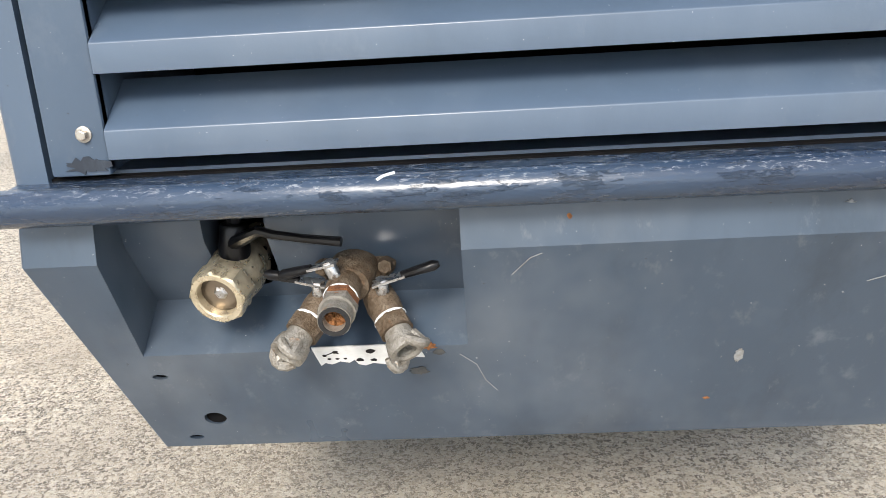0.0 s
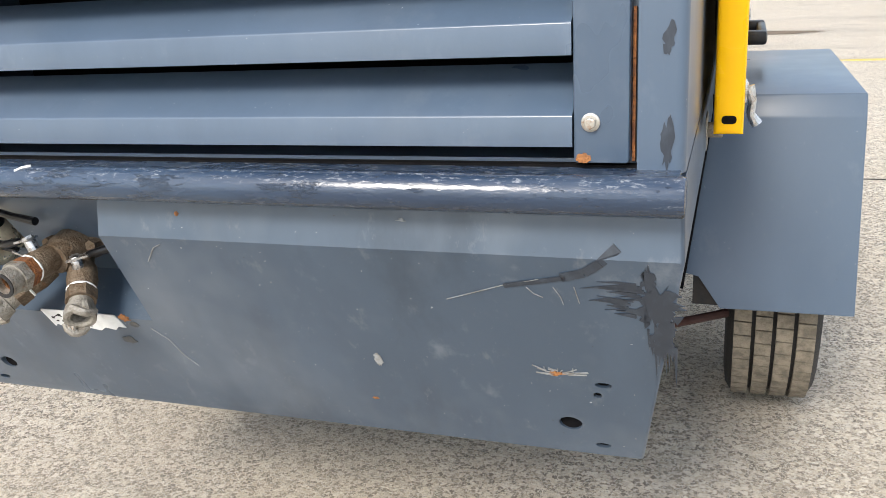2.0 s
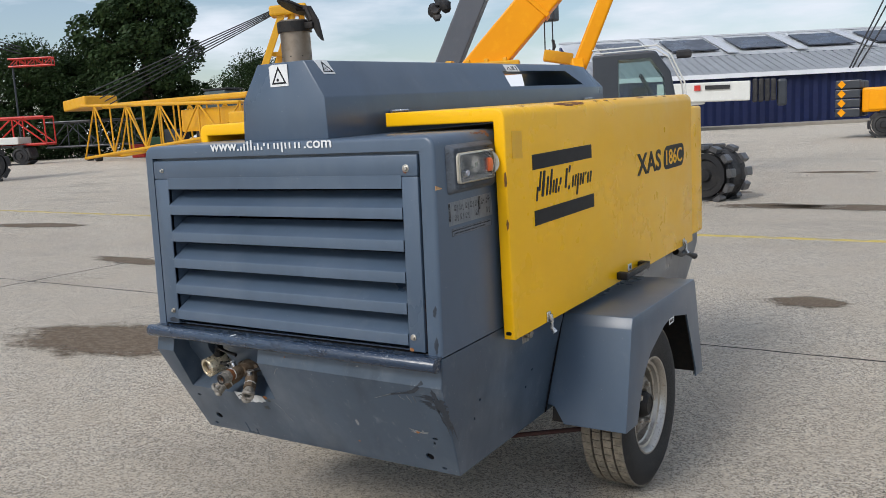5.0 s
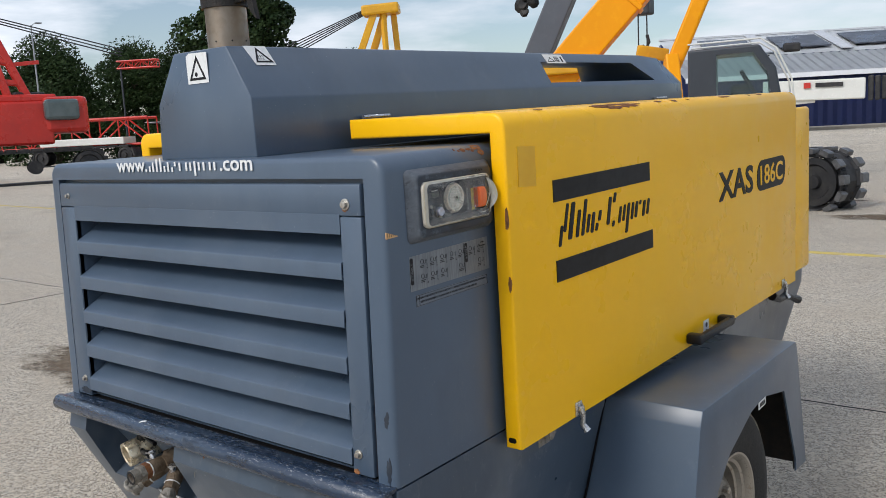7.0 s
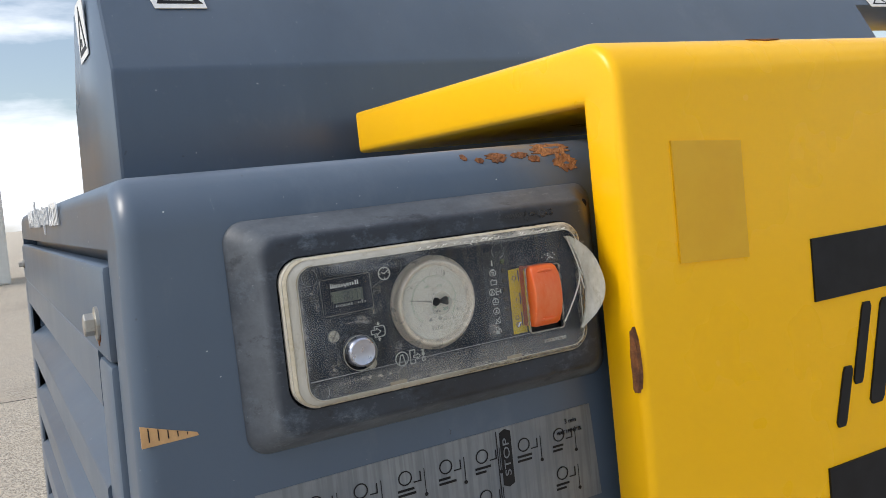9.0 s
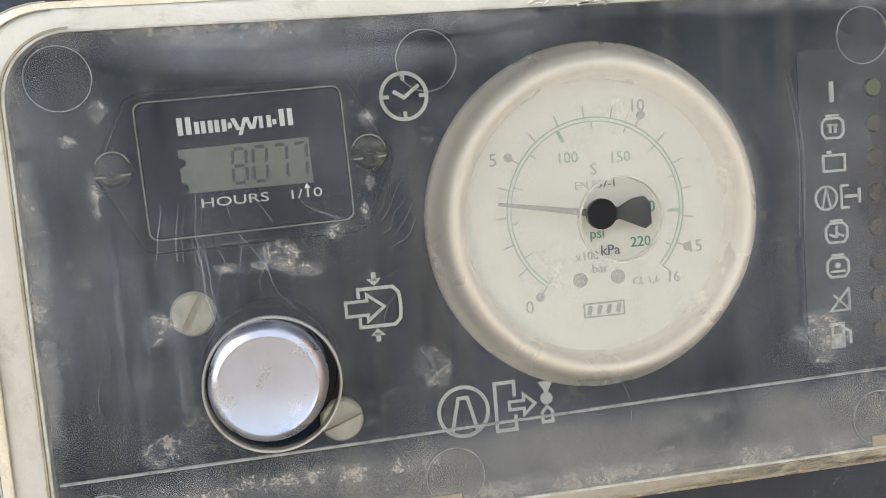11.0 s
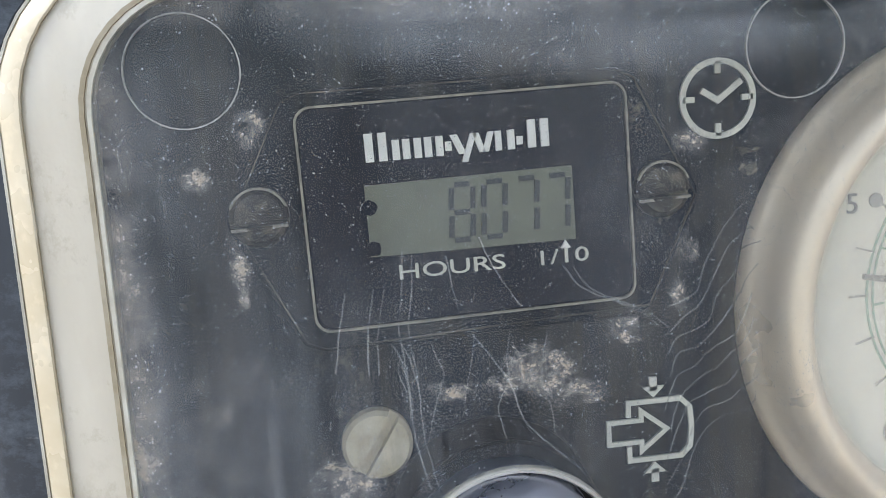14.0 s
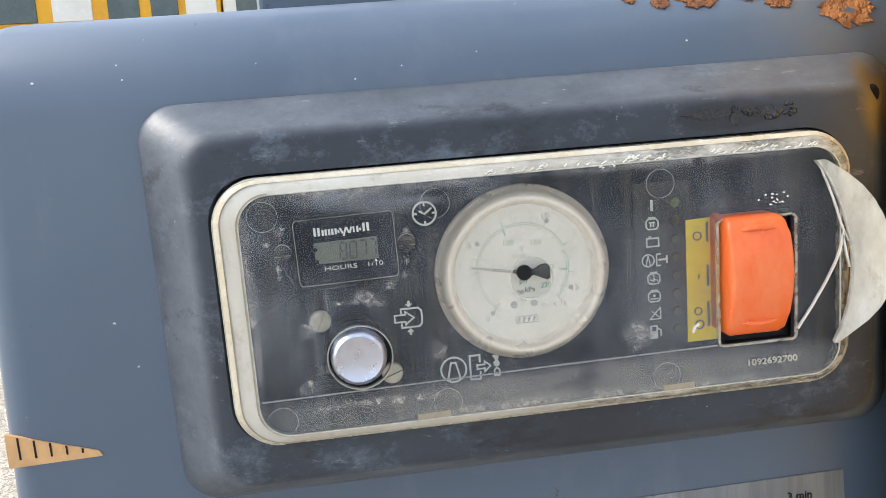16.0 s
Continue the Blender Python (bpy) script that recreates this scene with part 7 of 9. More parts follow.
for k in range(5):
    RUNS.append([(0.1345 + 0.0035 * k + rnd.uniform(-0.0006, 0.0006) + 0.0012 * g * math.sin(3 * g + k), 1.3205 - 0.0006 * k - 0.0105 * g) for g in (0, 0.25, 0.45, 0.7, 1.0)])
for k, r in enumerate(RUNS):
    lens.part("run_mark", stroke(wavy(r, k), 0.00016 if k < 7 else 0.00009, side_frame(XL - 0.0027, 0, 0), 0.0002), RUN)
    if k % 2 == 0 and k < 10:
        off = [(y + 0.0009, z - 0.0002) for y, z in r]
        lens.part("run_mark", stroke(wavy(off, k + 50), 0.00013, side_frame(XL - 0.0027, 0, 0), 0.0002), RUN)
# cracked flap at the broken end
rows = []
for k in range(15):
    f = k / 14
    z = 1.3457 - f * 0.0628
    left = 0.2995 + 0.0420 * f - 0.0420 * f * f + 0.0062 * f ** 2
    right = left + 0.0018 + 0.0085 * math.sin(math.pi * min(1, 0.05 + f * 0.98)) ** 0.7 + 0.0005 * math.sin(11 * f)
    rows.append([(XL + 0.0006 + 0.55 * (left + (right - left) * j / 4 - 0.3050) * (0.4 + 0.15 * j), left + (right - left) * j / 4, z + 0.0004 * math.sin(3 * j + k)) for j in range(5)])
b = bmesh.new()
grid = [[[b.verts.new((x + dx, y, z)) for x, y, z in row] for row in rows] for dx in (0, -0.0014)]
for i in range(14):
    for j in range(4):
        b.faces.new((grid[0][i][j], grid[0][i][j + 1], grid[0][i + 1][j + 1], grid[0][i + 1][j]))
        b.faces.new((grid[1][i][j], grid[1][i + 1][j], grid[1][i + 1][j + 1], grid[1][i][j + 1]))
    for j in (0, 4):
        b.faces.new((grid[0][i][j], grid[0][i + 1][j], grid[1][i + 1][j], grid[1][i][j]))
for i in (0, 14):
    for j in range(4):
        b.faces.new((grid[0][i][j], grid[0][i][j + 1], grid[1][i][j + 1], grid[1][i][j]))
m = Mat("milky_acrylic_flap", (0.66, 0.62, 0.50), 0.35)
m.tint((0.76, 0.74, 0.66), m.noise(70, 5, 0.65, (1, 1, 0.4), 0.45, 0.65), 0.8)
m.tint((0.36, 0.31, 0.20), m.noise(160, 5, 0.7, (1, 1, 0.5), 0.57, 0.70), 0.6)
cl = m.n.new("ShaderNodeBsdfTransparent")
mxs = m.n.new("ShaderNodeMixShader")
m.l.new(m.math("ADD", m.math("MULTIPLY", m.noise(50, 5, 0.6, (1, 1, 0.5), 0.4, 0.65), 0.40), 0.45), mxs.inputs["Fac"])
m.l.new(cl.outputs[0], mxs.inputs[1])
m.l.new(m.b.outputs[0], mxs.inputs[2])
m.l.new(mxs.outputs[0], m.n["Material Output"].inputs["Surface"])
lens.part("broken_flap", b, m.m, smooth=True, sharp=60, label="bent broken piece of yellowed acrylic")
lens.part("flap_edge", stroke([(r[0][1], r[0][2]) for r in rows], 0.0007, side_frame(XL + 0.0004, 0, 0), 0.0012), RIM)
BREAK = plain("fresh_crack_white", (0.78, 0.77, 0.70), 0.4, 0, (0.5, 0.45, 0.35), 200, 0.5)
for pts, w in (([(0.3000, 1.3450), (0.3050, 1.3330), (0.3080, 1.3240), (0.3105, 1.3180)], 0.0005), ([(0.3110, 1.3090), (0.3085, 1.3200)], 0.0006), ([(0.3090, 1.3210), (0.3060, 1.3110), (0.2985, 1.2980), (0.2926, 1.2895)], 0.0007),
               ([(0.2556, 1.2920), (0.2563, 1.2938), (0.2575, 1.2945)], 0.0006)):
    lens.part("crack", stroke(wavy(pts, 5), w, side_frame(XL + 0.0001, 0, 0), 0.0008), BREAK)
# fracture lines along the lens's upper edge
rnd = random.Random(14)
for y0, y1, n in ((0.1850, 0.2270, 26), (0.2330, 0.2500, 14), (0.2580, 0.2990, 34)):
    b = bmesh.new()
    for _ in range(n):
        y, z, l = rnd.uniform(y0, y1), 1.3508 + rnd.uniform(-0.0006, 0.0012), rnd.uniform(0.0006, 0.0022)
        b = stroke([(y, z), (y + l * 0.6, z + 0.0004), (y + l, z + rnd.uniform(0.0002, 0.0009))], rnd.uniform(0.00015, 0.0004), side_frame(XL - 0.0001, 0, 0), 0.0004, b)
    lens.part("fracture_line", b, BREAK)
# flaked bits of paint and resin on the lens
for cy_, cz_, sy, sz, n, sd in ((0.2850, 1.3345, 0.0045, 0.0025, 14, 1), (0.2400, 1.3515, 0.0060, 0.0008, 10, 2), (0.2300, 1.3500, 0.0050, 0.0008, 8, 3)):
    rnd = random.Random(sd)
    for _ in range(n):
        y, z = rnd.gauss(cy_, sy / 2), rnd.gauss(cz_, sz / 2)
        lens.part("resin_fleck", blob(ragged(y, z, rnd.uniform(0.0002, 0.0007), rnd.uniform(0.0002, 0.0004), rnd.randrange(999), 7, 0.5), side_frame(XL + 0.0001, 0, 0), 0.0003), BREAK)

# ---------------- stickers on the canopy's side ----------------
m = Mat("brushed_foil_sticker", (0.23, 0.25, 0.27), 0.45, 0.3)
m.tint((0.15, 0.165, 0.185), m.noise(260, 3, 0.6, (1, 1, 0.04), 0.45, 0.6), 0.7)
m.tint((0.12, 0.14, 0.17), m.noise(16, 5, 0.6), 0.5)
FOIL = m.m
sign = Thing("instruction_sticker", (0, 0.2, 1.152), "worn silver start and stop instruction sticker on the canopy", "sticker", lean=True)
b = prism([(0.077, 1.1520), (0.331, 1.1525), (0.327, 1.2205), (0.079, 1.2185)], "x", -0.001, 0.0005)
sign.part("foil", b, FOIL)
FS = side_frame(0.0004, 0, 0)


def up_frame(y, z):
    """Reading frame on the side, turned to read upwards."""
    return side_frame(0.0005, y, z) @ Matrix.Rotation(radians(90), 4, "Z")


for y, word in ((0.0825, "START"), (0.2520, "STOP")):
    z0, z1 = (1.166, 1.214) if word == "START" else (1.180, 1.2165)
    sign.part("word_block", blob([(y - 0.003, z0), (y + 0.0015, z0 - 0.002), (y + 0.006, z0), (y + 0.006, z1), (y + 0.0015, z1 + 0.002), (y - 0.003, z1)], FS, 0.0004), BLACK)
    sign.part("lettering", lettering(word, up_frame(y + 0.0038, z0 + 0.006), height=0.0048, width=(z1 - z0) * 0.72, depth=0.0006), FOIL)
rnd = random.Random(11)
for k, y in enumerate((0.115, 0.145, 0.176, 0.206, 0.234, 0.268, 0.298)):
    for z in (1.200, 1.172):
        if (k, z) in ((3, 1.172), (5, 1.172)):
            continue
        b = stroke(ring_pts(y, z + 0.004, 0.0045, 16), 0.0008, FS, 0.0005, closed=True)
        b = stroke([(y + 0.006, z), (y + 0.011, z), (y + 0.011, z + 0.006)], 0.0007, FS, 0.0005, b)
        b = stroke([(y + 0.014, z + 0.007), (y + 0.014, z - 0.009)], 0.0004, FS, 0.0005, b)
        sign.part("pictogram", b, BLACK)
        for j in range(2):
            w = rnd.uniform(0.008, 0.014)
            sign.part("print_bar", blob([(y - 0.006, z - 0.0045 - j * 0.003), (y - 0.006 + w, z - 0.0045 - j * 0.003), (y - 0.006 + w, z - 0.0030 - j * 0.003), (y - 0.006, z - 0.0030 - j * 0.003)], FS, 0.0005), BLACK)
        sign.part("step_mark", blob(circle(y + 0.014, z - 0.010, 0.0013, 8), FS, 0.0005), BLACK)
b = stroke([(0.2465, 1.158), (0.2465, 1.218)], 0.0006, FS, 0.0005)
sign.part("divider", b, BLACK)
sign.part("lettering", lettering("3 min", side_frame(0.0005, 0.304, 1.2105), height=0.0032, depth=0.0005), BLACK)
sign.part("lettering", lettering("WAIT 3 MINUTES", side_frame(0.0005, 0.2965, 1.2035), height=0.0026, width=0.021, depth=0.0005), BLACK)
book = Thing("safety_notice", (0, 0.2, 1.120), "framed small-print safety notice on the canopy", "sticker", lean=True)
b = prism([(0.0905, 1.1200), (0.3215, 1.1205), (0.3200, 1.1425), (0.0895, 1.1430)], "x", -0.001, 0.0004)
book.part("foil", b, plain("grey_foil", (0.14, 0.165, 0.20), 0.5, 0.1, None, 30, 0.4))
b = stroke([(0.0920, 1.1215), (0.3200, 1.1220), (0.3188, 1.1412), (0.0912, 1.1417)], 0.0006, FS, 0.0005, closed=True)
b = stroke([(0.1010, 1.1218), (0.1006, 1.1414)], 0.0005, FS, 0.0005, b)
book.part("frame_line", b, BLACK)
for body, z, w in (("READ THE INSTRUCTION BOOK AND SAFETY INSTRUCTION BEFORE OPERATION, HANDLING,", 1.1335, 0.212), ("SERVICE OR REPAIRING THE MACHINE. IF MISSING, CONTACT YOUR SUPPLIER.", 1.1255, 0.180)):
    book.part("lettering", lettering(body, side_frame(0.0003, 0.1035, z), height=0.0046, width=w, depth=0.0005), BLACK)
book.part("lettering", lettering("EN", side_frame(0.0003, 0.0935, 1.1335), height=0.0040, depth=0.0005), BLACK)
wedge = Thing("wedge_sticker", (0, 0.03, 1.262), "small tan wedge-shaped scale sticker", "sticker", lean=True)
wedge.part("foil", prism([(0.0205, 1.2612), (0.0520, 1.2620), (0.0510, 1.2640), (0.0207, 1.2735)], "x", -0.001, 0.0006), plain("tan_foil", (0.62, 0.36, 0.16), 0.5, 0, None, 60, 0.4))
for k in range(5):
    y = 0.0245 + 0.0052 * k
    wedge.part("tick", blob([(y, 1.2640), (y + 0.0006, 1.2640), (y + 0.0006, 1.2720 - k * 0.0016), (y, 1.2720 - k * 0.0016)], side_frame(0.0005, 0, 0), 0.0004), BLACK)
# rust and chips along the canopy's top edge
for y, w, a0, a1, sd in ((0.324, 0.020, 76, 36, 1), (0.277, 0.010, 60, 38, 2), (0.296, 0.008, 56, 42, 3), (0.2625, 0.004, 52, 40, 4), (0.252, 0.003, 62, 46, 5), (0.306, 0.006, 48, 34, 6), (0.330, 0.012, 46, 16, 7)):
    lo, hi = [], []
    for u, v in ragged(0, 0, w, 1, sd * 3, 34, 0.45):
        a = radians((a0 + a1) / 2 + v * (a0 - a1) / 2)
        for r, ring in ((0.0334, lo), (0.03435, hi)):
            ring.append((-0.034 + r * math.cos(a), y + u, 1.378 + r * math.sin(a)))
    compressor.part("rust_patch", loft([lo, hi]), RUST_ORANGE if sd in (1, 7) else RUST, label="flaking rust on the canopy edge")
rnd = random.Random(3)
for _ in range(6):
    y, z = rnd.uniform(0.0, 0.32), rnd.uniform(1.3835, 1.394)
    r = rnd.uniform(0.00015, 0.00045)
    x0 = 0.0002
    b = bmesh.new()
    bmesh.ops.create_icosphere(b, subdivisions=1, radius=r)
    for v in b.verts:
        v.co = Vector((x0 + v.co.x * 0.2, y + v.co.y * 1.4, z + v.co.z))
    compressor.part("paint_chip", b, WHITE)

# ---------------- the yard round about ----------------
CRANE_ORANGE = plain("crane_orange_paint", (0.86, 0.335, 0.002), 0.4, 0, (0.76, 0.27, 0.002), 0.8, 0.5)
CRANE_ORANGE.node_tree.nodes["Principled BSDF"].inputs["Specular IOR Level"].default_value = 0.2
CRANE_YELLOW = plain("crane_yellow_paint", (0.68, 0.345, 0.006), 0.4, 0, (0.50, 0.24, 0.012), 0.8, 0.6)
CRANE_RED = plain("crane_red_paint", (0.52, 0.025, 0.015), 0.35, 0, (0.36, 0.02, 0.015), 0.8, 0.6)
CRANE_GREY = plain("crane_grey_paint", (0.032, 0.038, 0.048), 0.4, 0, None, 1.0, 0.4)
CRANE_WHITE = plain("crane_white_paint", (0.66, 0.66, 0.62), 0.4, 0, (0.5, 0.49, 0.45), 0.6, 0.5)
TRACK = plain("track_steel", (0.025, 0.025, 0.027), 0.55, 0.4, (0.08, 0.075, 0.07), 3, 0.7)
PAD = plain("worn_track_pad", (0.040, 0.040, 0.040), 0.4, 0.4, (0.012, 0.012, 0.012), 6, 0.8)
SHOE = plain("bare_steel_shoe", (0.15, 0.15, 0.155), 0.4, 0.5, (0.04, 0.038, 0.036), 5, 0.7)
GLASSY = plain("dark_window_glass", (0.06, 0.085, 0.09), 0.08, 0, (0.12, 0.15, 0.15), 1.2, 0.6)
BLUE_WALL = plain("navy_corrugated_cladding", (0.012, 0.024, 0.11), 0.45, 0, (0.009, 0.017, 0.075), 0.3, 0.5)
ROOF_GREY = plain("grey_corrugated_roof", (0.50, 0.52, 0.55), 0.5, 0.0, (0.42, 0.44, 0.47), 0.3, 0.5)
ROOF_WHITE = plain("white_roof_sheet", (0.78, 0.80, 0.82), 0.5, 0, (0.58, 0.6, 0.62), 0.2, 0.5)
SOLAR = plain("solar_panel", (0.045, 0.052, 0.070), 0.30, 0, (0.035, 0.040, 0.055), 0.15, 0.3)
KERB = plain("kerb_concrete", (0.27, 0.24, 0.20), 0.9, 0, (0.18, 0.155, 0.125), 0.5, 0.7)
BARK = plain("bark", (0.07, 0.055, 0.04), 0.9, 0, None, 2, 0.6)
CABLE = plain("steel_rope", (0.035, 0.037, 0.042), 0.6, 0.3, None, 3, 0.3)
m = Mat("leaves", (0.020, 0.042, 0.012), 0.65)
m.b.inputs["Specular IOR Level"].default_value = 0.2
geo = m.n.new("ShaderNodeNewGeometry")
m.tint((0.040, 0.068, 0.020), geo.outputs["Random Per Island"], 0.9)
m.tint((0.015, 0.030, 0.010), m.noise(0.5, 4, 0.6, (1, 1, 1), 0.42, 0.65), 0.7)
LEAVES = m.m


def tree(loc, height, spread, seed, label="broad leafy green tree at the yard's edge", low=0.05, n=40000):
    rnd = random.Random(seed)
    t = Thing("tree", loc, label, "tree", "trees along the yard")
    x, y, z = loc
    bend = [Vector((x + rnd.uniform(-0.02, 0.02) * height * k / 4, y + rnd.uniform(-0.02, 0.02) * height * k / 4, z + height * 0.8 * k / 5)) for k in range(6)]
    b = sweep(bend, height * 0.028, 10, None, [1.5, 1.1, 0.9, 0.65, 0.4, 0.15])
    lobes = []
    for k in range(34):
        f = low + (1 - low) * (k + rnd.random()) / 34
        rad = spread * (math.sin(math.pi * min(1, 0.13 + 0.87 * f)) ** 0.65) * rnd.uniform(0.45, 0.95)
        a = k * 2.399 + rnd.uniform(-0.4, 0.4)
        c = Vector((x + rad * math.cos(a), y + rad * math.sin(a), z + height * (f * 0.92)))
        lobes.append((c, spread * rnd.uniform(0.20, 0.42)))
        s = bend[min(5, int(f * 5))]
        b = sweep([s, s.lerp(c, 0.5) + Vector((0, 0, -0.02 * height)), c], height * 0.009, 6, b, [1.2, 0.8, 0.3])
    for k in range(6):
        f = low + (0.95 - low) * (k + 0.5) / 6
        lobes.append((Vector((x, y, z + height * f)), spread * 0.5))
    t.part("trunk", b, BARK, label="grey-brown trunk with limbs")
    b = bmesh.new()
    me_v, me_f = [], []
    s0 = height * 0.0125 if n > 9000 else height * 0.022
    for _ in range(n):
        c, r = rnd.choice(lobes)
        v = Vector((rnd.gauss(0, 1), rnd.gauss(0, 1), rnd.gauss(0, 1))).normalized() * r * (0.45 + 0.62 * rnd.random() ** 0.5)
        v.z *= 0.8
        p = c + v
        n1 = Vector((rnd.gauss(0, 1), rnd.gauss(0, 1), rnd.gauss(0, 1) + 0.6)).normalized()
        u = n1.orthogonal().normalized()
        w = n1.cross(u)
        sz = s0 * rnd.uniform(0.5, 1.25)
        base = len(me_v)
        me_v += [p + u * sz, p + w * sz * 0.6 + n1 * sz * 0.15, p - u * sz, p - w * sz * 0.6 - n1 * sz * 0.15]
        me_f.append((base, base + 1, base + 2, base + 3))
    me = bpy.data.meshes.new("crown")
    me.from_pydata([tuple(v - t.base) for v in me_v], [], me_f)
    me.materials.append(LEAVES)
    ob = new("crown", me)
    ob.parent = t.root
    ob["label"] = "dense crown of many small leaf clumps"
    b.free()
    return t


tree((-63.5, 50.8, 0), 18.6, 5.6, 1, "tall dark broad tree above the yard")
tree((-56.5, 57.5, 0), 8.4, 4.6, 2)
tree((-71.0, 44.0, 0), 10.3, 5.2, 3)
tree((-74.0, 37.5, 0), 10.6, 5.4, 4)
tree((-95.0, 38.5, 0), 7.6, 3.8, 5, n=9000)
tree((-69.5, 49.0, 0), 10.4, 5.6, 6)
tree((-84.0, 41.5, 0), 10.4, 3.6, 7, "bushy tree behind the red crane", 0.1)
tree((-84.0, 12.5, 0), 7.0, 2.6, 8, n=6000)
tree((-88.0, 19.8, 0), 5.0, 2.2, 13, "low dark bush beyond the loaders", n=5000)
tree((-96.0, 42.5, 0), 9.6, 1.9, 9, "slim poplar far behind the yard", n=5000)
tree((-96.5, 44.5, 0), 10.2, 1.9, 10, "slim poplar far behind the yard", n=5000)
tree((-97.0, 34.0, 0), 8.0, 1.8, 11, "slim poplar far behind the yard", n=5000)


def lattice(t, p, q, w0, h0, w1, h1, bays, mat, r=0.06, name="lattice", up=Vector((0, 0, 1))):
    """A lattice boom from p to q: each chord and each brace is a part."""
    p, q = Vector(p), Vector(q)
    d = (q - p).normalized()
    s = d.cross(up).normalized()
    n = s.cross(d)
    def corner(f, i, j):
        return p.lerp(q, f) + s * i * (w0 + (w1 - w0) * f) / 2 + n * j * (h0 + (h1 - h0) * f) / 2
    for i in (1, -1):
        for j in (1, -1):
            t.part("chord", tube(corner(0, i, j), corner(1, i, j), r, n=8), mat)
    for k in range(bays):
        f0, f1 = k / bays, (k + 1) / bays
        for i in (1, -1):
            a, b2 = (1, -1) if k % 2 else (-1, 1)
            t.part("brace", tube(corner(f0, i, a), corner(f1, i, b2), r * 0.55, n=6), mat)
            t.part("brace", tube(corner(f1, i, 1), corner(f1, i, -1), r * 0.55, n=6), mat)
        for j in (1, -1):
            t.part("brace", tube(corner(f0, 1 if k % 2 else -1, j), corner(f1, -1 if k % 2 else 1, j), r * 0.55, n=6), mat)


def crawler(t, p, q, width, height, mat=TRACK, pads=22, pad_mat=None, split=False):
    """A crawler track whose bottom runs from p to q."""
    p, q = Vector(p), Vector(q)
    d = (q - p)
    L = d.length
    d.normalize()
    s = d.cross(Vector((0, 0, 1))).normalized()
    R = height / 2
    def at(u, v, side):
        return p + d * u + Vector((0, 0, v)) + s * side
    loop = []
    for k in range(9):
        a = radians(90 + 180 * k / 8)
        loop.append((R + R * math.cos(a), R + R * math.sin(a)))
    for k in range(9):
        a = radians(-90 + 180 * k / 8)
        loop.append((L - R + R * math.cos(a), R + R * math.sin(a)))
    inner = [(R + (u - R) * 0.93 if u < L / 2 else L - R + (u - L + R) * 0.93, R + (v - R) * 0.86) for u, v in loop]
    hw = width * (0.40 if split else 0.5)
    b = loft([[at(u, v, hw) for u, v in loop], [at(u, v, -hw) for u, v in loop], [at(u, v, -hw) for u, v in inner], [at(u, v, hw) for u, v in inner], [at(u, v, hw) for u, v in loop]], cap=False)
    tr = t.part("track", b, mat, label="dark steel crawler track")
    per = 2 * (L - 2 * R) + 2 * math.pi * R
    for k in range(pads):
        e = per * k / pads
        if e < L - 2 * R:
            u, v, a = R + e, 0, 0
        elif e < L - 2 * R + math.pi * R:
            a = (e - (L - 2 * R)) / R
            u, v = L - R + R * math.sin(a), R - R * math.cos(a)
        elif e < 2 * (L - 2 * R) + math.pi * R:
            u, v, a = L - R - (e - (L - 2 * R) - math.pi * R), height, math.pi
        else:
            a = (e - 2 * (L - 2 * R)) / R
            u, v = R + R * math.sin(a), R - R * math.cos(a)
        td = d * math.cos(a) + Vector((0, 0, 1)) * math.sin(a)
        no = d * math.sin(a) - Vector((0, 0, 1)) * math.cos(a)
        c = at(u, v, 0)
        w = per / pads * (0.30 if split else 0.42)
        h = height * (0.06 if split else 0.05)
        for j0, j1 in ((-1, -0.52), (0.52, 1)) if split else ((-1, 1),):
            ring = [[c + td * i * w * g + s * j * width * 0.53 + no * h * m_ for i, j in ((-1, j0), (1, j0), (1, j1), (-1, j1))] for m_, g in ((-0.3, 1.0), (0.9, 1.0), (1.25, 0.8))]
            t.part("track_pad", loft(ring), pad_mat or PAD, tr)
        if split:
            for j in (-0.26, 0.26):
                b = tube(c + s * j * width - td * w * 1.5 - no * h * 0.6, c + s * j * width + td * w * 1.5 - no * h * 0.6, h * 0.9, n=6)
                t.part("track_link", b, mat, tr)
    for u in (R, L / 2, L - R):
        for e in (1, -1):
            b = lathe([(0.0, R * 0.84), (width * 0.10, R * 0.84), (width * 0.11, R * 0.62), (width * 0.04, R * 0.56), (width * 0.05, R * 0.26), (width * 0.14, R * 0.22), (width * 0.14, 0.0)] if u != L / 2 else [(0.0, R * 0.4), (width * 0.13, R * 0.4), (width * 0.13, 0.0)], at(u, R, e * width * 0.38), s * e, 20)
            t.part("track_wheel", b, mat, tr)
    return tr


# orange telescopic crawler crane close behind
crane = Thing("crawler_crane", (-4.5, 13, 0), "orange telescopic crawler crane with a grey cab", "crane")
crawler(crane, (-2.00, 11.78, 0), (-6.30, 13.08, 0), 0.60, 0.82, pads=44, pad_mat=SHOE, split=True)
crawler(crane, (-2.66, 9.68, 0), (-6.96, 10.98, 0), 0.60, 0.82, pads=44, pad_mat=SHOE, split=True)
b = box(-1.2, 1.0, -0.9, 1.6, 0.75, 1.55, 0.06, turn=Matrix.Translation((-5.3, 13.6, 0)) @ Matrix.Rotation(0.35, 4, "Z"))
crane.part("house", b, CRANE_ORANGE, label="orange machine house")
TC = Matrix.Translation((-3.42, 11.25, -0.09)) @ Matrix.Rotation(0.34, 4, "Z")
b = prism([(-0.66, 1.15), (0.42, 1.15), (0.62, 1.45), (0.50, 2.12), (0.28, 2.44), (-0.66, 2.42)], "y", -0.45, 0.45, 0.03)
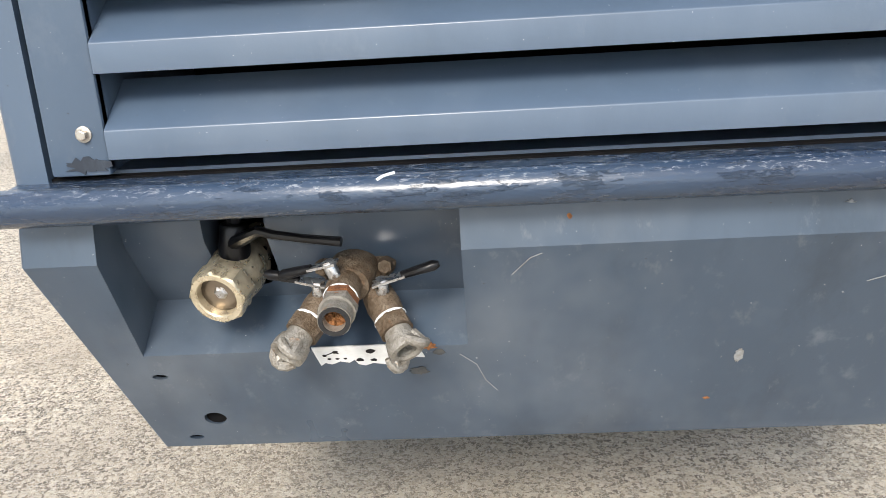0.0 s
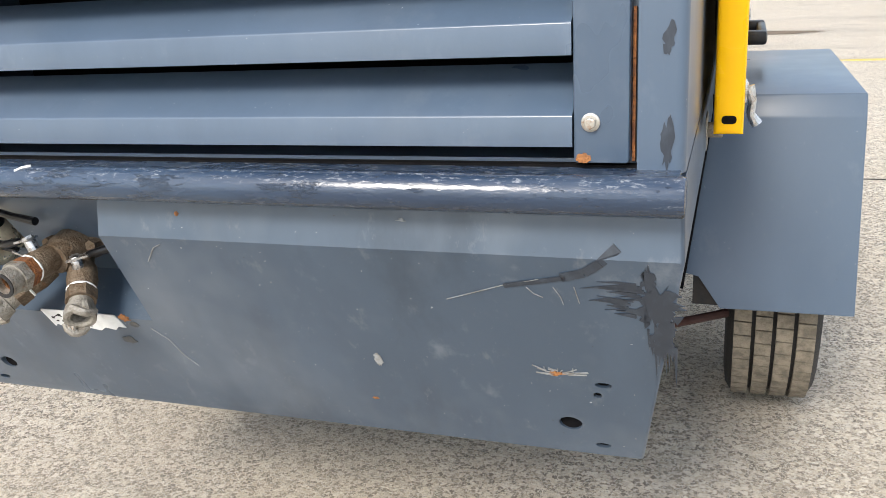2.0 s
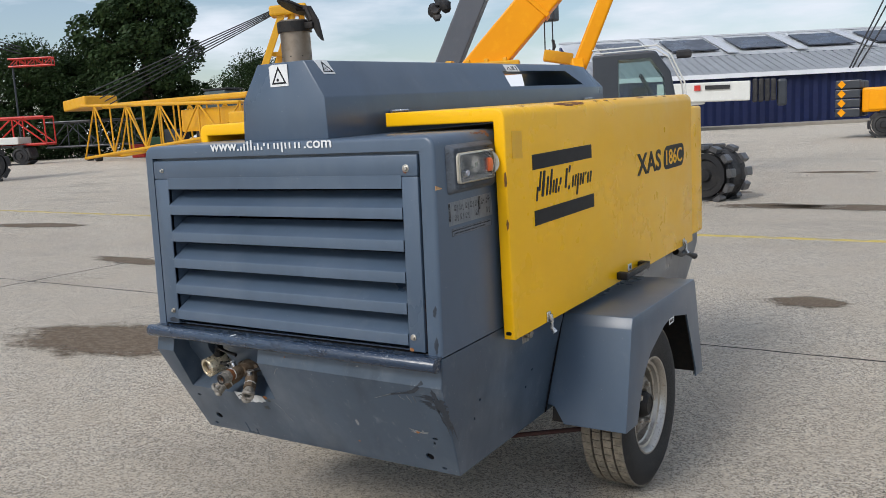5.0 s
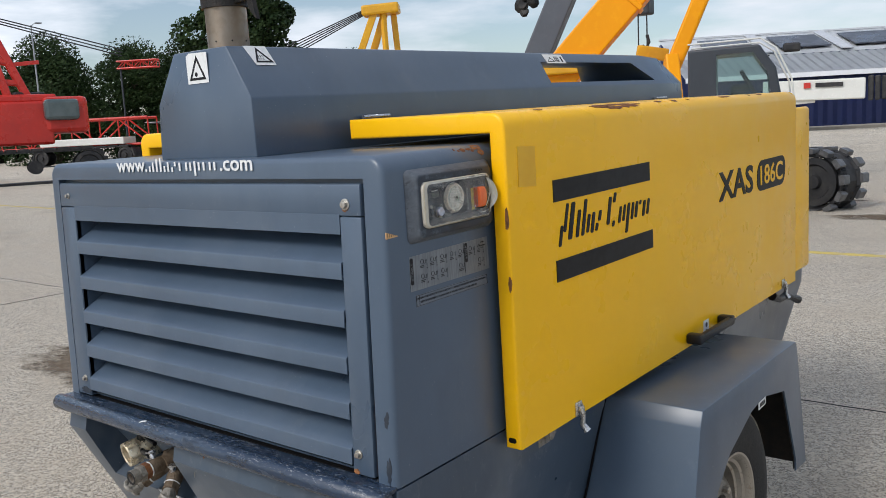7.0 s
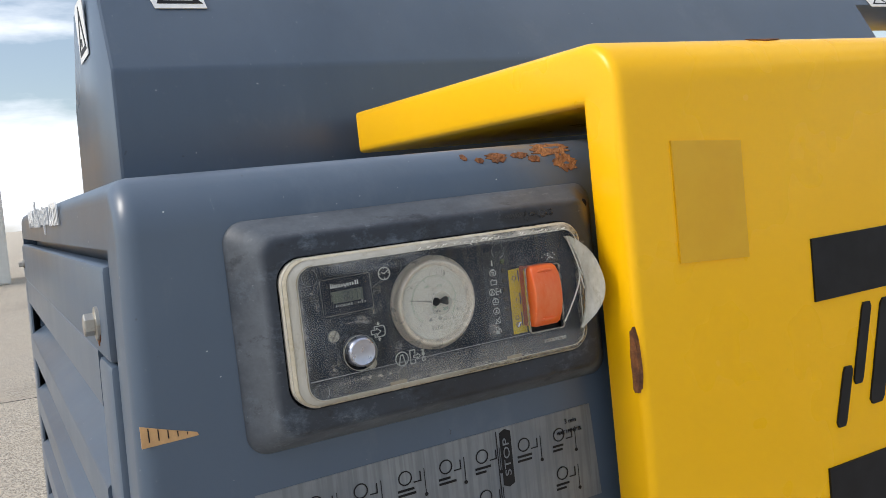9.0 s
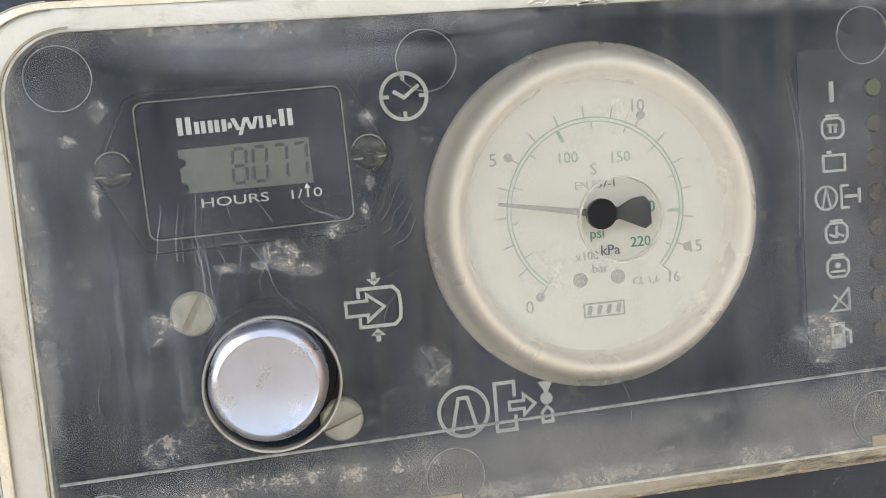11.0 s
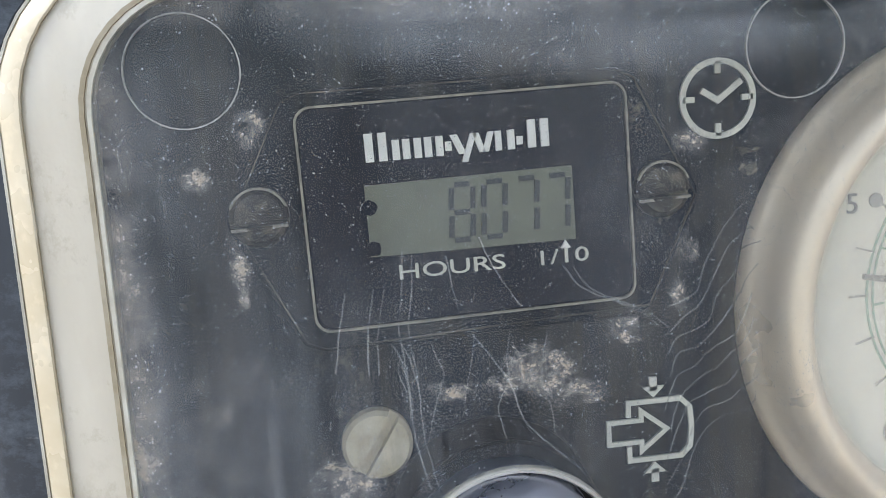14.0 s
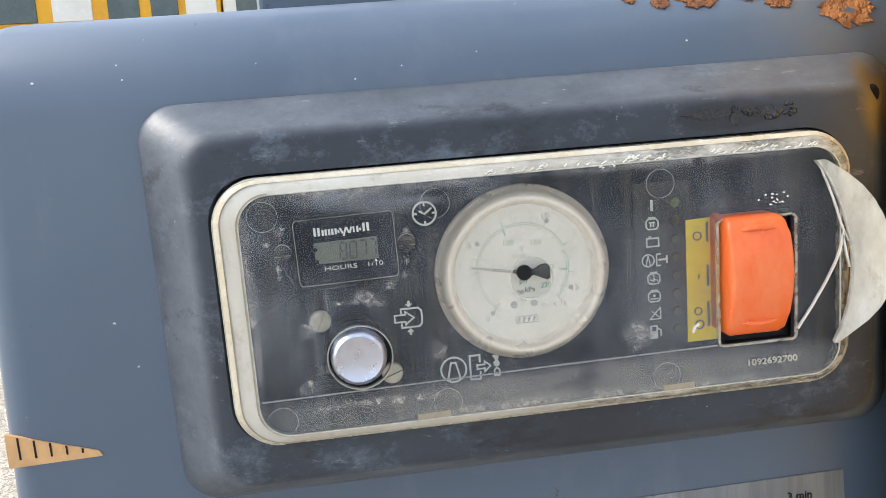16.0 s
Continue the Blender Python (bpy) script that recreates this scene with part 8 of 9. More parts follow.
b = cut(b, prism([(-0.28, 1.45), (0.46, 1.45), (0.40, 2.05), (0.20, 2.34), (-0.28, 2.33)], "y", -0.6, 0.6), prism([(0.30, -0.36), (0.9, -0.36), (0.9, 0.36), (0.30, 0.36)], "z", 1.42, 2.3))
bmesh.ops.transform(b, matrix=TC, verts=b.verts)
cab = crane.part("cab", b, CRANE_GREY, label="dark grey operator cab with large windows")
b = prism([(-0.28, 1.45), (0.46, 1.45), (0.40, 2.05), (0.20, 2.34), (-0.28, 2.33)], "y", -0.435, -0.425)
bmesh.ops.transform(b, matrix=TC, verts=b.verts)
m = Mat("cab_glass", (0.4, 0.5, 0.5), 0.05)
cl = m.n.new("ShaderNodeBsdfTransparent")
cl.inputs["Color"].default_value = (0.62, 0.75, 0.73, 1)
mm = m.n.new("ShaderNodeMixShader")
fr = m.n.new("ShaderNodeFresnel")
gg = m.n.new("ShaderNodeBsdfGlossy")
gg.inputs["Roughness"].default_value = 0.03
m.l.new(fr.outputs[0], mm.inputs["Fac"])
m.l.new(cl.outputs[0], mm.inputs[1])
m.l.new(gg.outputs[0], mm.inputs[2])
m.l.new(mm.outputs[0], m.n["Material Output"].inputs["Surface"])
CAB_GLASS = m.m
crane.part("window", b, CAB_GLASS, cab)
for dy in (-0.40, 0.40):
    b = sweep([TC @ Vector(p) for p in ((-0.66, dy, 2.50), (0.30, dy, 2.52), (0.50, dy, 2.38), (0.70, dy, 1.95), (0.76, dy, 1.35))], 0.013, 8)
    crane.part("guard_rail", b, CRANE_WHITE, cab)
b = sweep([TC @ Vector(p) for p in ((0.55, -0.2, 1.45), (0.47, -0.2, 2.10), (0.27, -0.2, 2.42))], 0.035, 8)
crane.part("window_bar", b, TRACK, cab)
b = box(0.58, 0.80, -0.55, -0.45, 2.30, 2.42, 0.03, turn=TC)
crane.part("mirror", b, TRACK, cab)
b = box(-0.10, 0.16, -0.15, 0.2, 1.45, 1.92, 0.05, turn=TC)
crane.part("seat", b, TRACK, cab)
b = sweep([TC @ Vector(p) for p in ((0.32, 0, 1.3), (0.25, 0, 1.75), (0.05, -0.2, 2.1))], 0.03, 8)
crane.part("lever", b, TRACK, cab)


def beam(p, q, w, h, bevel=0.03, up=Vector((0, 0, 1))):
    p, q = Vector(p), Vector(q)
    d = (q - p).normalized()
    s = d.cross(up).normalized()
    n = s.cross(d)
    m4 = Matrix((s, d, n)).transposed().to_4x4()
    m4.translation = (p + q) / 2
    return box(-w / 2, w / 2, -(q - p).length / 2, (q - p).length / 2, -h / 2, h / 2, bevel, turn=m4)


b = beam((-7.75, 12.65, 1.75), (-3.1, 14.80, 7.2), 0.62, 0.66)
boom = crane.part("boom", b, CRANE_ORANGE, label="orange telescopic boom")
for f in (0.33, 0.52):
    c = Vector((-7.75, 12.65, 1.75)).lerp(Vector((-3.1, 14.80, 7.2)), f)
    e = Vector((-7.75, 12.65, 1.75)).lerp(Vector((-3.1, 14.80, 7.2)), f + 0.012)
    crane.part("boom_collar", beam(c, e, 0.68, 0.72, 0.01), CRANE_ORANGE, boom)
b = beam((-5.55, 12.55, 1.0), (-3.85, 13.25, 5.3), 0.24, 0.26, 0.04)
crane.part("boom_cylinder", b, CRANE_ORANGE, label="orange lift cylinder casing")
b = beam((-4.62, 12.0, 0.9), (-5.02, 12.6, 2.4), 0.22, 0.3, 0.03)
crane.part("mast_foot", b, CRANE_ORANGE)
b = beam((-8.0, 12.25, 2.40), (-6.35, 13.0, 2.42), 0.42, 0.26, 0.03)
for k in range(5):
    c = Vector((-8.0, 12.25, 2.55)).lerp(Vector((-6.4, 13.0, 2.57)), k / 5 + 0.06)
    b = box(c.x - 0.07, c.x + 0.07, c.y - 0.07, c.y + 0.07, c.z - 0.08, c.z + 0.05, 0.02, bm=b)
crane.part("winch_cover", b, CRANE_YELLOW, label="yellow winch cover")

# dark jib and hook block behind it
JIB_GREY = plain("crane_jib_grey_paint", (0.085, 0.095, 0.115), 0.4, 0, None, 1.0, 0.4)
jib = Thing("crane_jib", (-9.2, 15.5, 0), "dark grey crane jib with black hook block", "crane")
jib.part("jib", beam((-10.7, 15.0, 0.0), (-8.75, 15.9, 4.6), 0.62, 0.55), JIB_GREY)
jib.part("jib", beam((-9.15, 15.75, 3.9), (-7.6, 16.4, 5.6), 0.42, 0.36), JIB_GREY)
for k, (dx, dz, r) in enumerate(((-9.75, 4.05, 0.16), (-9.60, 4.20, 0.13), (-9.45, 4.10, 0.14), (-9.68, 3.88, 0.10))):
    b = bmesh.new()
    bmesh.ops.create_icosphere(b, subdivisions=2, radius=r)
    rnd = random.Random(k)
    for v in b.verts:
        v.co *= rnd.uniform(0.8, 1.2)
        v.co += Vector((dx, 15.4, dz))
    jib.part("hose_bundle", b, TRACK, smooth=True)
jib.part("hook_block", box(-7.12, -6.72, 15.4, 15.7, 3.50, 3.95, 0.04), CRANE_GREY)
for dx, z0 in ((-7.02, 2.75), (-6.83, 2.90)):
    jib.part("rope", tube((dx, 15.55, z0), (dx, 15.55, 3.6), 0.014, n=6), CABLE)
jib.part("hook", sweep([(-6.83, 15.55, 3.10), (-6.79, 15.55, 2.95), (-6.85, 15.55, 2.83), (-6.93, 15.55, 2.89)], 0.035, 8), TRACK)
jib.part("rope", tube((-6.9, 15.55, 3.9), (-7.4, 16.3, 5.6), 0.02, n=6), CABLE)
jib.part("yellow_bracket", beam((-6.75, 14.9, 2.74), (-6.20, 15.15, 2.62), 0.3, 0.24, 0.03), CRANE_YELLOW)

# warehouse
shed = Thing("warehouse", (-15, 82, 0), "long navy-clad warehouse with grey and white roof", "warehouse")
A0, A1 = Vector((-25.7, 61.9, 0)), Vector((62, 116.9, 0))
dirw = (A1 - A0).normalized()
back = Vector((-dirw.y, dirw.x, 0))


def shed_band(name, f0, z0, f1, z1, mat, ribs, depth=0.08, label=""):
    """A corrugated band between two lines of the building; f is how far back."""
    L = (A1 - A0).length
    lo, hi = [], []
    for k in range(ribs * 2 + 1):
        o = A0 + dirw * L * k / (ribs * 2)
        off = depth * (k % 2)
        lo.append(o + back * (f0 - off) + Vector((0, 0, z0 + (off if z1 - z0 < f1 - f0 else 0))))
        hi.append(o + back * (f1 - off) + Vector((0, 0, z1 + (off if z1 - z0 < f1 - f0 else 0))))
    bm = bmesh.new()
    a = [bm.verts.new(v) for v in lo]
    c = [bm.verts.new(v) for v in hi]
    for k in range(len(a) - 1):
        bm.faces.new((a[k], a[k + 1], c[k + 1], c[k]))
    bmesh.ops.solidify(bm, geom=bm.faces[:], thickness=0.05)
    return shed.part(name, bm, mat, label=label)


shed_band("wall", 0, 0, 0.0, 3.85, BLUE_WALL, 150, 0.12, "navy corrugated wall")
shed_band("roof", -0.4, 3.98, 6.0, 5.85, ROOF_GREY, 150, 0.08, "grey corrugated lower roof")
roof = shed_band("roof", 6.0, 5.90, 14.0, 8.2, ROOF_WHITE, 12, 0.01, "white upper roof sheets")
shed.part("gutter", beam(A0 + back * -0.5 + Vector((0, 0, 3.95)), A1 + back * -0.5 + Vector((0, 0, 3.95)), 0.25, 0.35, 0), ROOF_WHITE)
shed.part("ridge", beam(A0 + back * 14 + Vector((0, 0, 8.25)), A1 + back * 14 + Vector((0, 0, 8.25)), 0.5, 0.15, 0), ROOF_GREY)
for k in range(16):
    o = A0 + dirw * (3.0 + 5.9 * k) + back * 7.3 + Vector((0, 0, 6.42))
    n_up = (back * -2.15 + Vector((0, 0, 8.0))).normalized()
    e = (back * 8.0 + Vector((0, 0, 2.15))).normalized()
    ring = [[o + n_up * h, o + dirw * 4.0 + n_up * h, o + dirw * 4.0 + e * 4.9 + n_up * h, o + e * 4.9 + n_up * h] for h in (0.05, 0.15)]
    shed.part("solar_panel", loft(ring), SOLAR, roof)
    o2 = o + dirw * 4.4 - e * 1.25
    ring = [[o2 + n_up * h, o2 + dirw * 0.9 + n_up * h, o2 + dirw * 0.9 + e * 8.1 + n_up * h, o2 + e * 8.1 + n_up * h] for h in (0.03, 0.10)]
    shed.part("skylight", loft(ring), ROOF_GREY, roof)
b = beam(A0 + back * 13.4 + Vector((0, 0, 3.9)), A1 + back * 13.4 + Vector((0, 0, 3.9)), 1.0, 7.8, 0)
shed.part("back_wall", b, BLUE_WALL)
b = beam(A0 - back * 6 - dirw * 20 + Vector((0, 0, 0.08)), A1 - back * 6 + Vector((0, 0, 0.08)), 4.2, 0.24, 0.02)
tagged(part("kerb", b, KERB), "low worn concrete kerb before the warehouse", "kerb", kind="structure")

# white boom lying before the warehouse
wb = Thing("stowed_boom", (-13, 56.5, 0), "white telescopic crane boom, stowed level", "crane boom")
body = wb.part("boom", beam((-17.6, 55.2, 2.62), (-11.9, 56.55, 2.52), 1.3, 1.25, 0.08), CRANE_WHITE)
wb.part("boom_tip", beam((-17.6, 55.0, 1.75), (-14.6, 55.7, 1.95), 0.5, 0.30, 0.05), CRANE_WHITE)
for k in range(4):
    c = Vector((-11.75 + 0.36 * k, 56.5 + 0.08 * k, 2.5))
    wb.part("boom_section_end", beam(c, c + Vector((0.30, 0.07, 0)), 1.1, 1.5 - 0.04 * k, 0.08), TRACK, label="black boom section collar")
wb.part("boom_head", beam((-10.3, 56.85, 2.3), (-9.75, 57.0, 2.3), 0.7, 1.7, 0.15), CRANE_GREY)
wb.part("maker_bar", beam((-14.45, 55.22, 2.86), (-12.95, 55.58, 2.83), 0.1, 0.26, 0), TRACK)
wb.part("maker_square", beam((-15.1, 55.05, 2.86), (-14.72, 55.15, 2.86), 0.1, 0.34, 0), CRANE_RED)
for x in (-17.2, -12.2):
    wb.part("trestle", beam((x, 55.4 + (x + 17.2) * 0.237, 0), (x, 55.4 + (x + 17.2) * 0.237, 2.0), 0.4, 0.4, 0.02), CRANE_GREY)
cart = Thing("yard_lamp_cart", (-14.0, 50, 0), "small dark cart with a white lamp box", "cart")
cart.part("wheel", lathe([(-0.12, 0.35), (0.12, 0.35)], (-14.0, 50, 0.35), (0.3, 1, 0), 16), TRACK)
cart.part("lamp_box", box(-13.9, -13.4, 49.7, 50.3, 0.3, 0.85, 0.04), CRANE_WHITE)

# orange excavator at the far right
exc = Thing("excavator", (-1.0, 36.5, 0), "orange crawler machine with grey striped counterweight", "excavator")
crawler(exc, (-2.75, 36.2, 0), (1.8, 36.8, 0), 0.7, 1.0, pads=26, pad_mat=TRACK)
crawler(exc, (-2.6, 38.4, 0), (1.9, 38.9, 0), 0.7, 1.0, pads=26, pad_mat=TRACK)
exc.part("house", box(-3.0, 1.6, 35.9, 38.6, 1.02, 1.98, 0.08), CRANE_ORANGE)
for k in range(2):
    exc.part("panel", box(-2.75 + 1.5 * k, -1.45 + 1.5 * k, 35.85, 35.92, 1.12, 1.88, 0.02), CRANE_ORANGE)
for k in range(4):
    exc.part("counterweight_slab", box(-3.95, -3.05, 35.8, 38.6, 0.86 + 0.37 * k, 1.20 + 0.37 * k, 0.04), CRANE_GREY)
    c = Vector((-3.72, 35.78, 1.03 + 0.37 * k))
    exc.part("hazard_diamond", prism([(c.x - 0.15, c.z), (c.x, c.z - 0.165), (c.x + 0.15, c.z), (c.x, c.z + 0.165)], "y", 35.77, 35.82), CRANE_ORANGE)
exc.part("cab", box(-0.2, 1.4, 36.0, 37.6, 1.98, 3.0, 0.1), GLASSY)
for dx in (-0.1, 0.12, 0.5):
    exc.part("rope", tube((-3.5 + dx * 0.5, 36.6, 2.8), (-1.7 + dx * 1.2, 36.8, 6.6), 0.03, n=6), CABLE)
exc.part("boom_head", beam((-1.95, 36.8, 6.6), (-0.2, 36.9, 5.6), 0.5, 0.5, 0.08), CRANE_ORANGE)
exc.part("sheave", lathe([(-0.15, 0.32), (0.15, 0.32)], (-1.75, 36.8, 6.6), (0, 1, 0), 18), CRANE_ORANGE)
exc.part("boom", beam((-1.6, 36.9, 6.8), (1.5, 37.2, 11.0), 0.5, 0.5, 0.05), CRANE_GREY)

# yellow lattice boom lying in the yard, with gantry and ropes
lat = Thing("lattice_boom", (-44, 35, 0), "yellow lattice crane boom lying on the yard", "crane boom")
lattice(lat, (-51.7, 36.8, 2.05), (-33.5, 33.4, 2.35), 2.6, 3.6, 1.6, 1.6, 9, CRANE_YELLOW, 0.10)
lat.part("head", beam((-54.4, 37.2, 3.95), (-51.0, 36.6, 4.15), 2.4, 0.75, 0.1), CRANE_YELLOW)
lat.part("boom_tube", beam((-50.8, 36.6, 3.75), (-33.5, 33.2, 3.55), 0.35, 0.35, 0.1), CRANE_YELLOW)
lat.part("side_plate", beam((-40.0, 34.0, 2.35), (-33.8, 33.0, 2.35), 0.1, 1.3, 0.02), CRANE_YELLOW)
for dx, dy in ((-54.3, 37.6), (-51.4, 36.2)):
    lat.part("foot_wheel", lathe([(-0.2, 0.25), (0.2, 0.25)], (dx, dy, 0.25), (0.2, 1, 0), 14), TRACK)
gan = Thing("crane_gantry", (-29.5, 31, 0), "yellow crane gantry with hoist ropes", "crane")
for dy in (-0.55, 0.55):
    gan.part("leg", beam((-30.3, 30.3 + dy, 2.2), (-28.75, 31.5 + dy * 0.7, 7.2), 0.26, 0.34, 0.03), CRANE_YELLOW)
    gan.part("leg", beam((-28.2, 31.9 + dy, 2.2), (-28.4, 31.8 + dy * 0.7, 7.2), 0.22, 0.28, 0.03), CRANE_YELLOW)
for f in (0.35, 0.62):
    c = Vector((-30.3, 30.3, 2.2)).lerp(Vector((-28.75, 31.5, 7.2)), f)
    gan.part("cross_bar", beam(c + Vector((0, -0.5, 0)), c + Vector((0, 0.5, 0)), 0.22, 0.22, 0.02), CRANE_YELLOW)
    gan.part("cross_bar", beam(c, Vector((-28.3, 31.8, c.z)), 0.2, 0.2, 0.02), CRANE_YELLOW)
gan.part("head", beam((-29.4, 31.0, 7.35), (-27.9, 32.1, 7.45), 1.2, 0.5, 0.1), CRANE_YELLOW)
gan.part("house", box(-33.0, -27.0, 31.0, 34.5, 0.9, 2.6, 0.1), CRANE_YELLOW)
for k in range(5):
    gan.part("rope", tube((-29.3, 31.0, 7.2 + 0.06 * k), (-40.0, 29.0 - 0.3 * k, 3.4 + 0.16 * k), 0.03, n=6), CABLE)
car = Thing("parked_van", (-46.5, 43.5, 0), "dark parked off-road car beyond the boom", "car")
car.part("body", box(-48.6, -44.4, 42.6, 44.4, 0.9, 2.4, 0.2), TRACK)
car.part("cabin", prism([(-48.2, 2.4), (-44.8, 2.4), (-45.3, 4.6), (-47.4, 4.6)], "y", 42.7, 44.3, 0.1), GLASSY)
car.part("roof_rack", box(-47.5, -45.1, 42.7, 44.3, 4.62, 4.75, 0.03), TRACK)

# red lattice sections and low crawler at the left edge
redl = Thing("lattice_section", (-58, 32, 0), "red lattice crane section on blocks", "crane boom")
lattice(redl, (-66.0, 27.5, 2.3), (-55.8, 35.6, 2.35), 2.0, 1.9, 2.0, 1.9, 6, CRANE_RED, 0.10)
greyl = Thing("lattice_section", (-57, 38.5, 0), "grey lattice crane section behind the red one", "crane boom")
lattice(greyl, (-57.5, 36.8, 2.0), (-52.0, 40.3, 2.0), 1.8, 1.8, 1.8, 1.8, 4, CRANE_GREY, 0.08)
green = Thing("pallet_stack", (-50, 41, 0), "red and green crates stacked behind the boom", "crates")
for k in range(7):
    green.part("crate", box(-54 + 1.7 * k, -52.6 + 1.7 * k, 41.0 + 0.2 * k, 42.2 + 0.2 * k, 0, 1.0 + 0.5 * (k % 3), 0.05), (CRANE_RED, plain("green_paint", (0.03, 0.10, 0.05)), CRANE_GREY)[k % 3])
low = Thing("track_unit", (-57.5, 33, 0), "low black crawler unit", "crawler")
crawler(low, (-62.5, 30.0, 0), (-56.0, 34.2, 0), 1.2, 1.3, pads=20, pad_mat=TRACK)
low.part("deck", beam((-62, 30.6, 1.7), (-56.6, 34.1, 1.7), 2.0, 0.5, 0.05), CRANE_WHITE)
tip = Thing("boom_tip", (-65, 40.7, 0), "red crane boom tip among the dark trees", "crane boom")
lattice(tip, (-66.6, 39.8, 8.05), (-63.6, 41.7, 8.05), 0.5, 0.6, 0.5, 0.6, 5, CRANE_RED, 0.07)
tip.part("mast", tube((-66.4, 39.9, 0), (-66.4, 39.9, 8.0), 0.08, n=8), CRANE_GREY)

# red crawler crane
red = Thing("crawler_crane", (-36, 16, 0), "red crawler crane with lattice boom and chevron board", "crane")
red.part("house", beam((-35.85, 14.25, 2.45), (-34.7, 17.1, 2.45), 2.6, 1.75, 0.1), CRANE_RED)
red.part("cab", beam((-34.35, 16.6, 2.75), (-33.75, 18.2, 2.75), 1.7, 1.5, 0.2), CRANE_RED)
red.part("cab_window", beam((-34.0, 16.45, 2.95), (-33.55, 17.7, 2.95), 1.75, 0.85, 0.15), GLASSY)
red.part("house_roof", beam((-35.4, 15.2, 3.45), (-34.5, 17.3, 3.45), 1.9, 0.35, 0.1), CRANE_RED)
red.part("name_plate", beam((-33.92, 16.25, 3.15), (-33.60, 17.0, 3.15), 0.1, 0.34, 0), CRANE_WHITE)
chev = red.part("chevron_board", beam((-34.72, 14.35, 2.75), (-34.50, 14.90, 2.75), 0.1, 0.70, 0), CRANE_WHITE)
for k in range(3):
    c = Vector((-34.68 + 0.06 * k, 14.44 + 0.17 * k, 2.75))
    red.part("chevron", beam(c + Vector((0.06, -0.08, -0.28)), c + Vector((0.06, 0.10, 0.28)), 0.08, 0.10, 0), CRANE_RED, chev)
crawler(red, (-34.6, 13.2, 0), (-32.6, 18.2, 0), 1.0, 1.35, pads=26, pad_mat=TRACK)
# its A-frame gantry with ropes
for o in (0.0, -1.5):
    s = Vector((-0.9, 0.38, 0)) * (o / -1.5 if o else 0)
    red.part("gantry_post", beam(Vector((-35.34, 14.74, 3.2)) + s, Vector((-35.29, 14.87, 6.9)) + s, 0.20, 0.26, 0.03), CRANE_RED)
    red.part("gantry_leg", beam(Vector((-34.94, 15.66, 3.3)) + s, Vector((-35.29, 14.87, 6.9)) + s, 0.22, 0.28, 0.03), CRANE_RED)
    red.part("gantry_leg", beam(Vector((-34.60, 16.35, 3.3)) + s, Vector((-35.16, 15.15, 6.6)) + s, 0.22, 0.28, 0.03), CRANE_RED)
    for f in (0.25, 0.5, 0.75):
        a = Vector((-34.94, 15.66, 3.3)).lerp(Vector((-35.29, 14.87, 6.9)), f) + s
        c = Vector((-34.60, 16.35, 3.3)).lerp(Vector((-35.16, 15.15, 6.6)), f) + s
        red.part("gantry_tie", beam(a, c, 0.16, 0.18, 0.02), CRANE_RED)
red.part("gantry_head", beam((-35.6, 14.5, 6.9), (-34.9, 15.5, 6.7), 1.2, 0.45, 0.1), CRANE_RED)
red.part("gantry_arm", beam((-34.9, 15.75, 4.85), (-34.4, 16.75, 4.95), 0.14, 0.16, 0.02), CRANE_RED)
red.part("hydraulics", box(-35.3, -34.6, 15.7, 17.0, 3.3, 3.75, 0.08), TRACK)
for k in range(3):
    red.part("rope", tube((-35.1, 15.2, 6.80 - 0.10 * k), (-33.0, 19.7, 5.45 - 0.14 * k), 0.025, n=6), CABLE)


def light_pole(x, y, h, arms):
    t = Thing("light_pole", (x, y, 0), "tall slim yard light pole with thin arms", "light pole", "yard light poles")
    t.part("mast", tube((x, y, 0), (x, y, h), 0.09, 0.05, 10), POLE)
    for s in arms:
        d = Vector((0.28, 0.96, 0)) * s
        t.part("arm", sweep([Vector((x, y, h - 0.1)), Vector((x, y, h + 0.1)) + d * 0.3, Vector((x, y, h + 0.18)) + d * 0.75], 0.03, 8), POLE)
        c = Vector((x, y, h + 0.18)) + d * 0.9
        t.part("lamp_head", beam(c - d * 0.25 / abs(s), c + d * 0.25 / abs(s), 0.25, 0.10, 0.04), POLE)


POLE = plain("galvanised_pole", (0.30, 0.32, 0.34), 0.5, 0.4, None, 1.0, 0.4)
light_pole(-56.7, 16.5, 8.7, (0.8, -0.8))
light_pole(-66.2, 32.5, 10.9, (0.6,))

# old yellow loaders and the rusty mast
MASTRUST = plain("rusty_mast", (0.020, 0.014, 0.012), 0.8, 0.2, (0.10, 0.035, 0.02), 0.6, 0.6)
OLD_YELLOW = plain("old_yellow_paint", (0.46, 0.26, 0.03), 0.6, 0, (0.25, 0.15, 0.05), 1.0, 0.7)


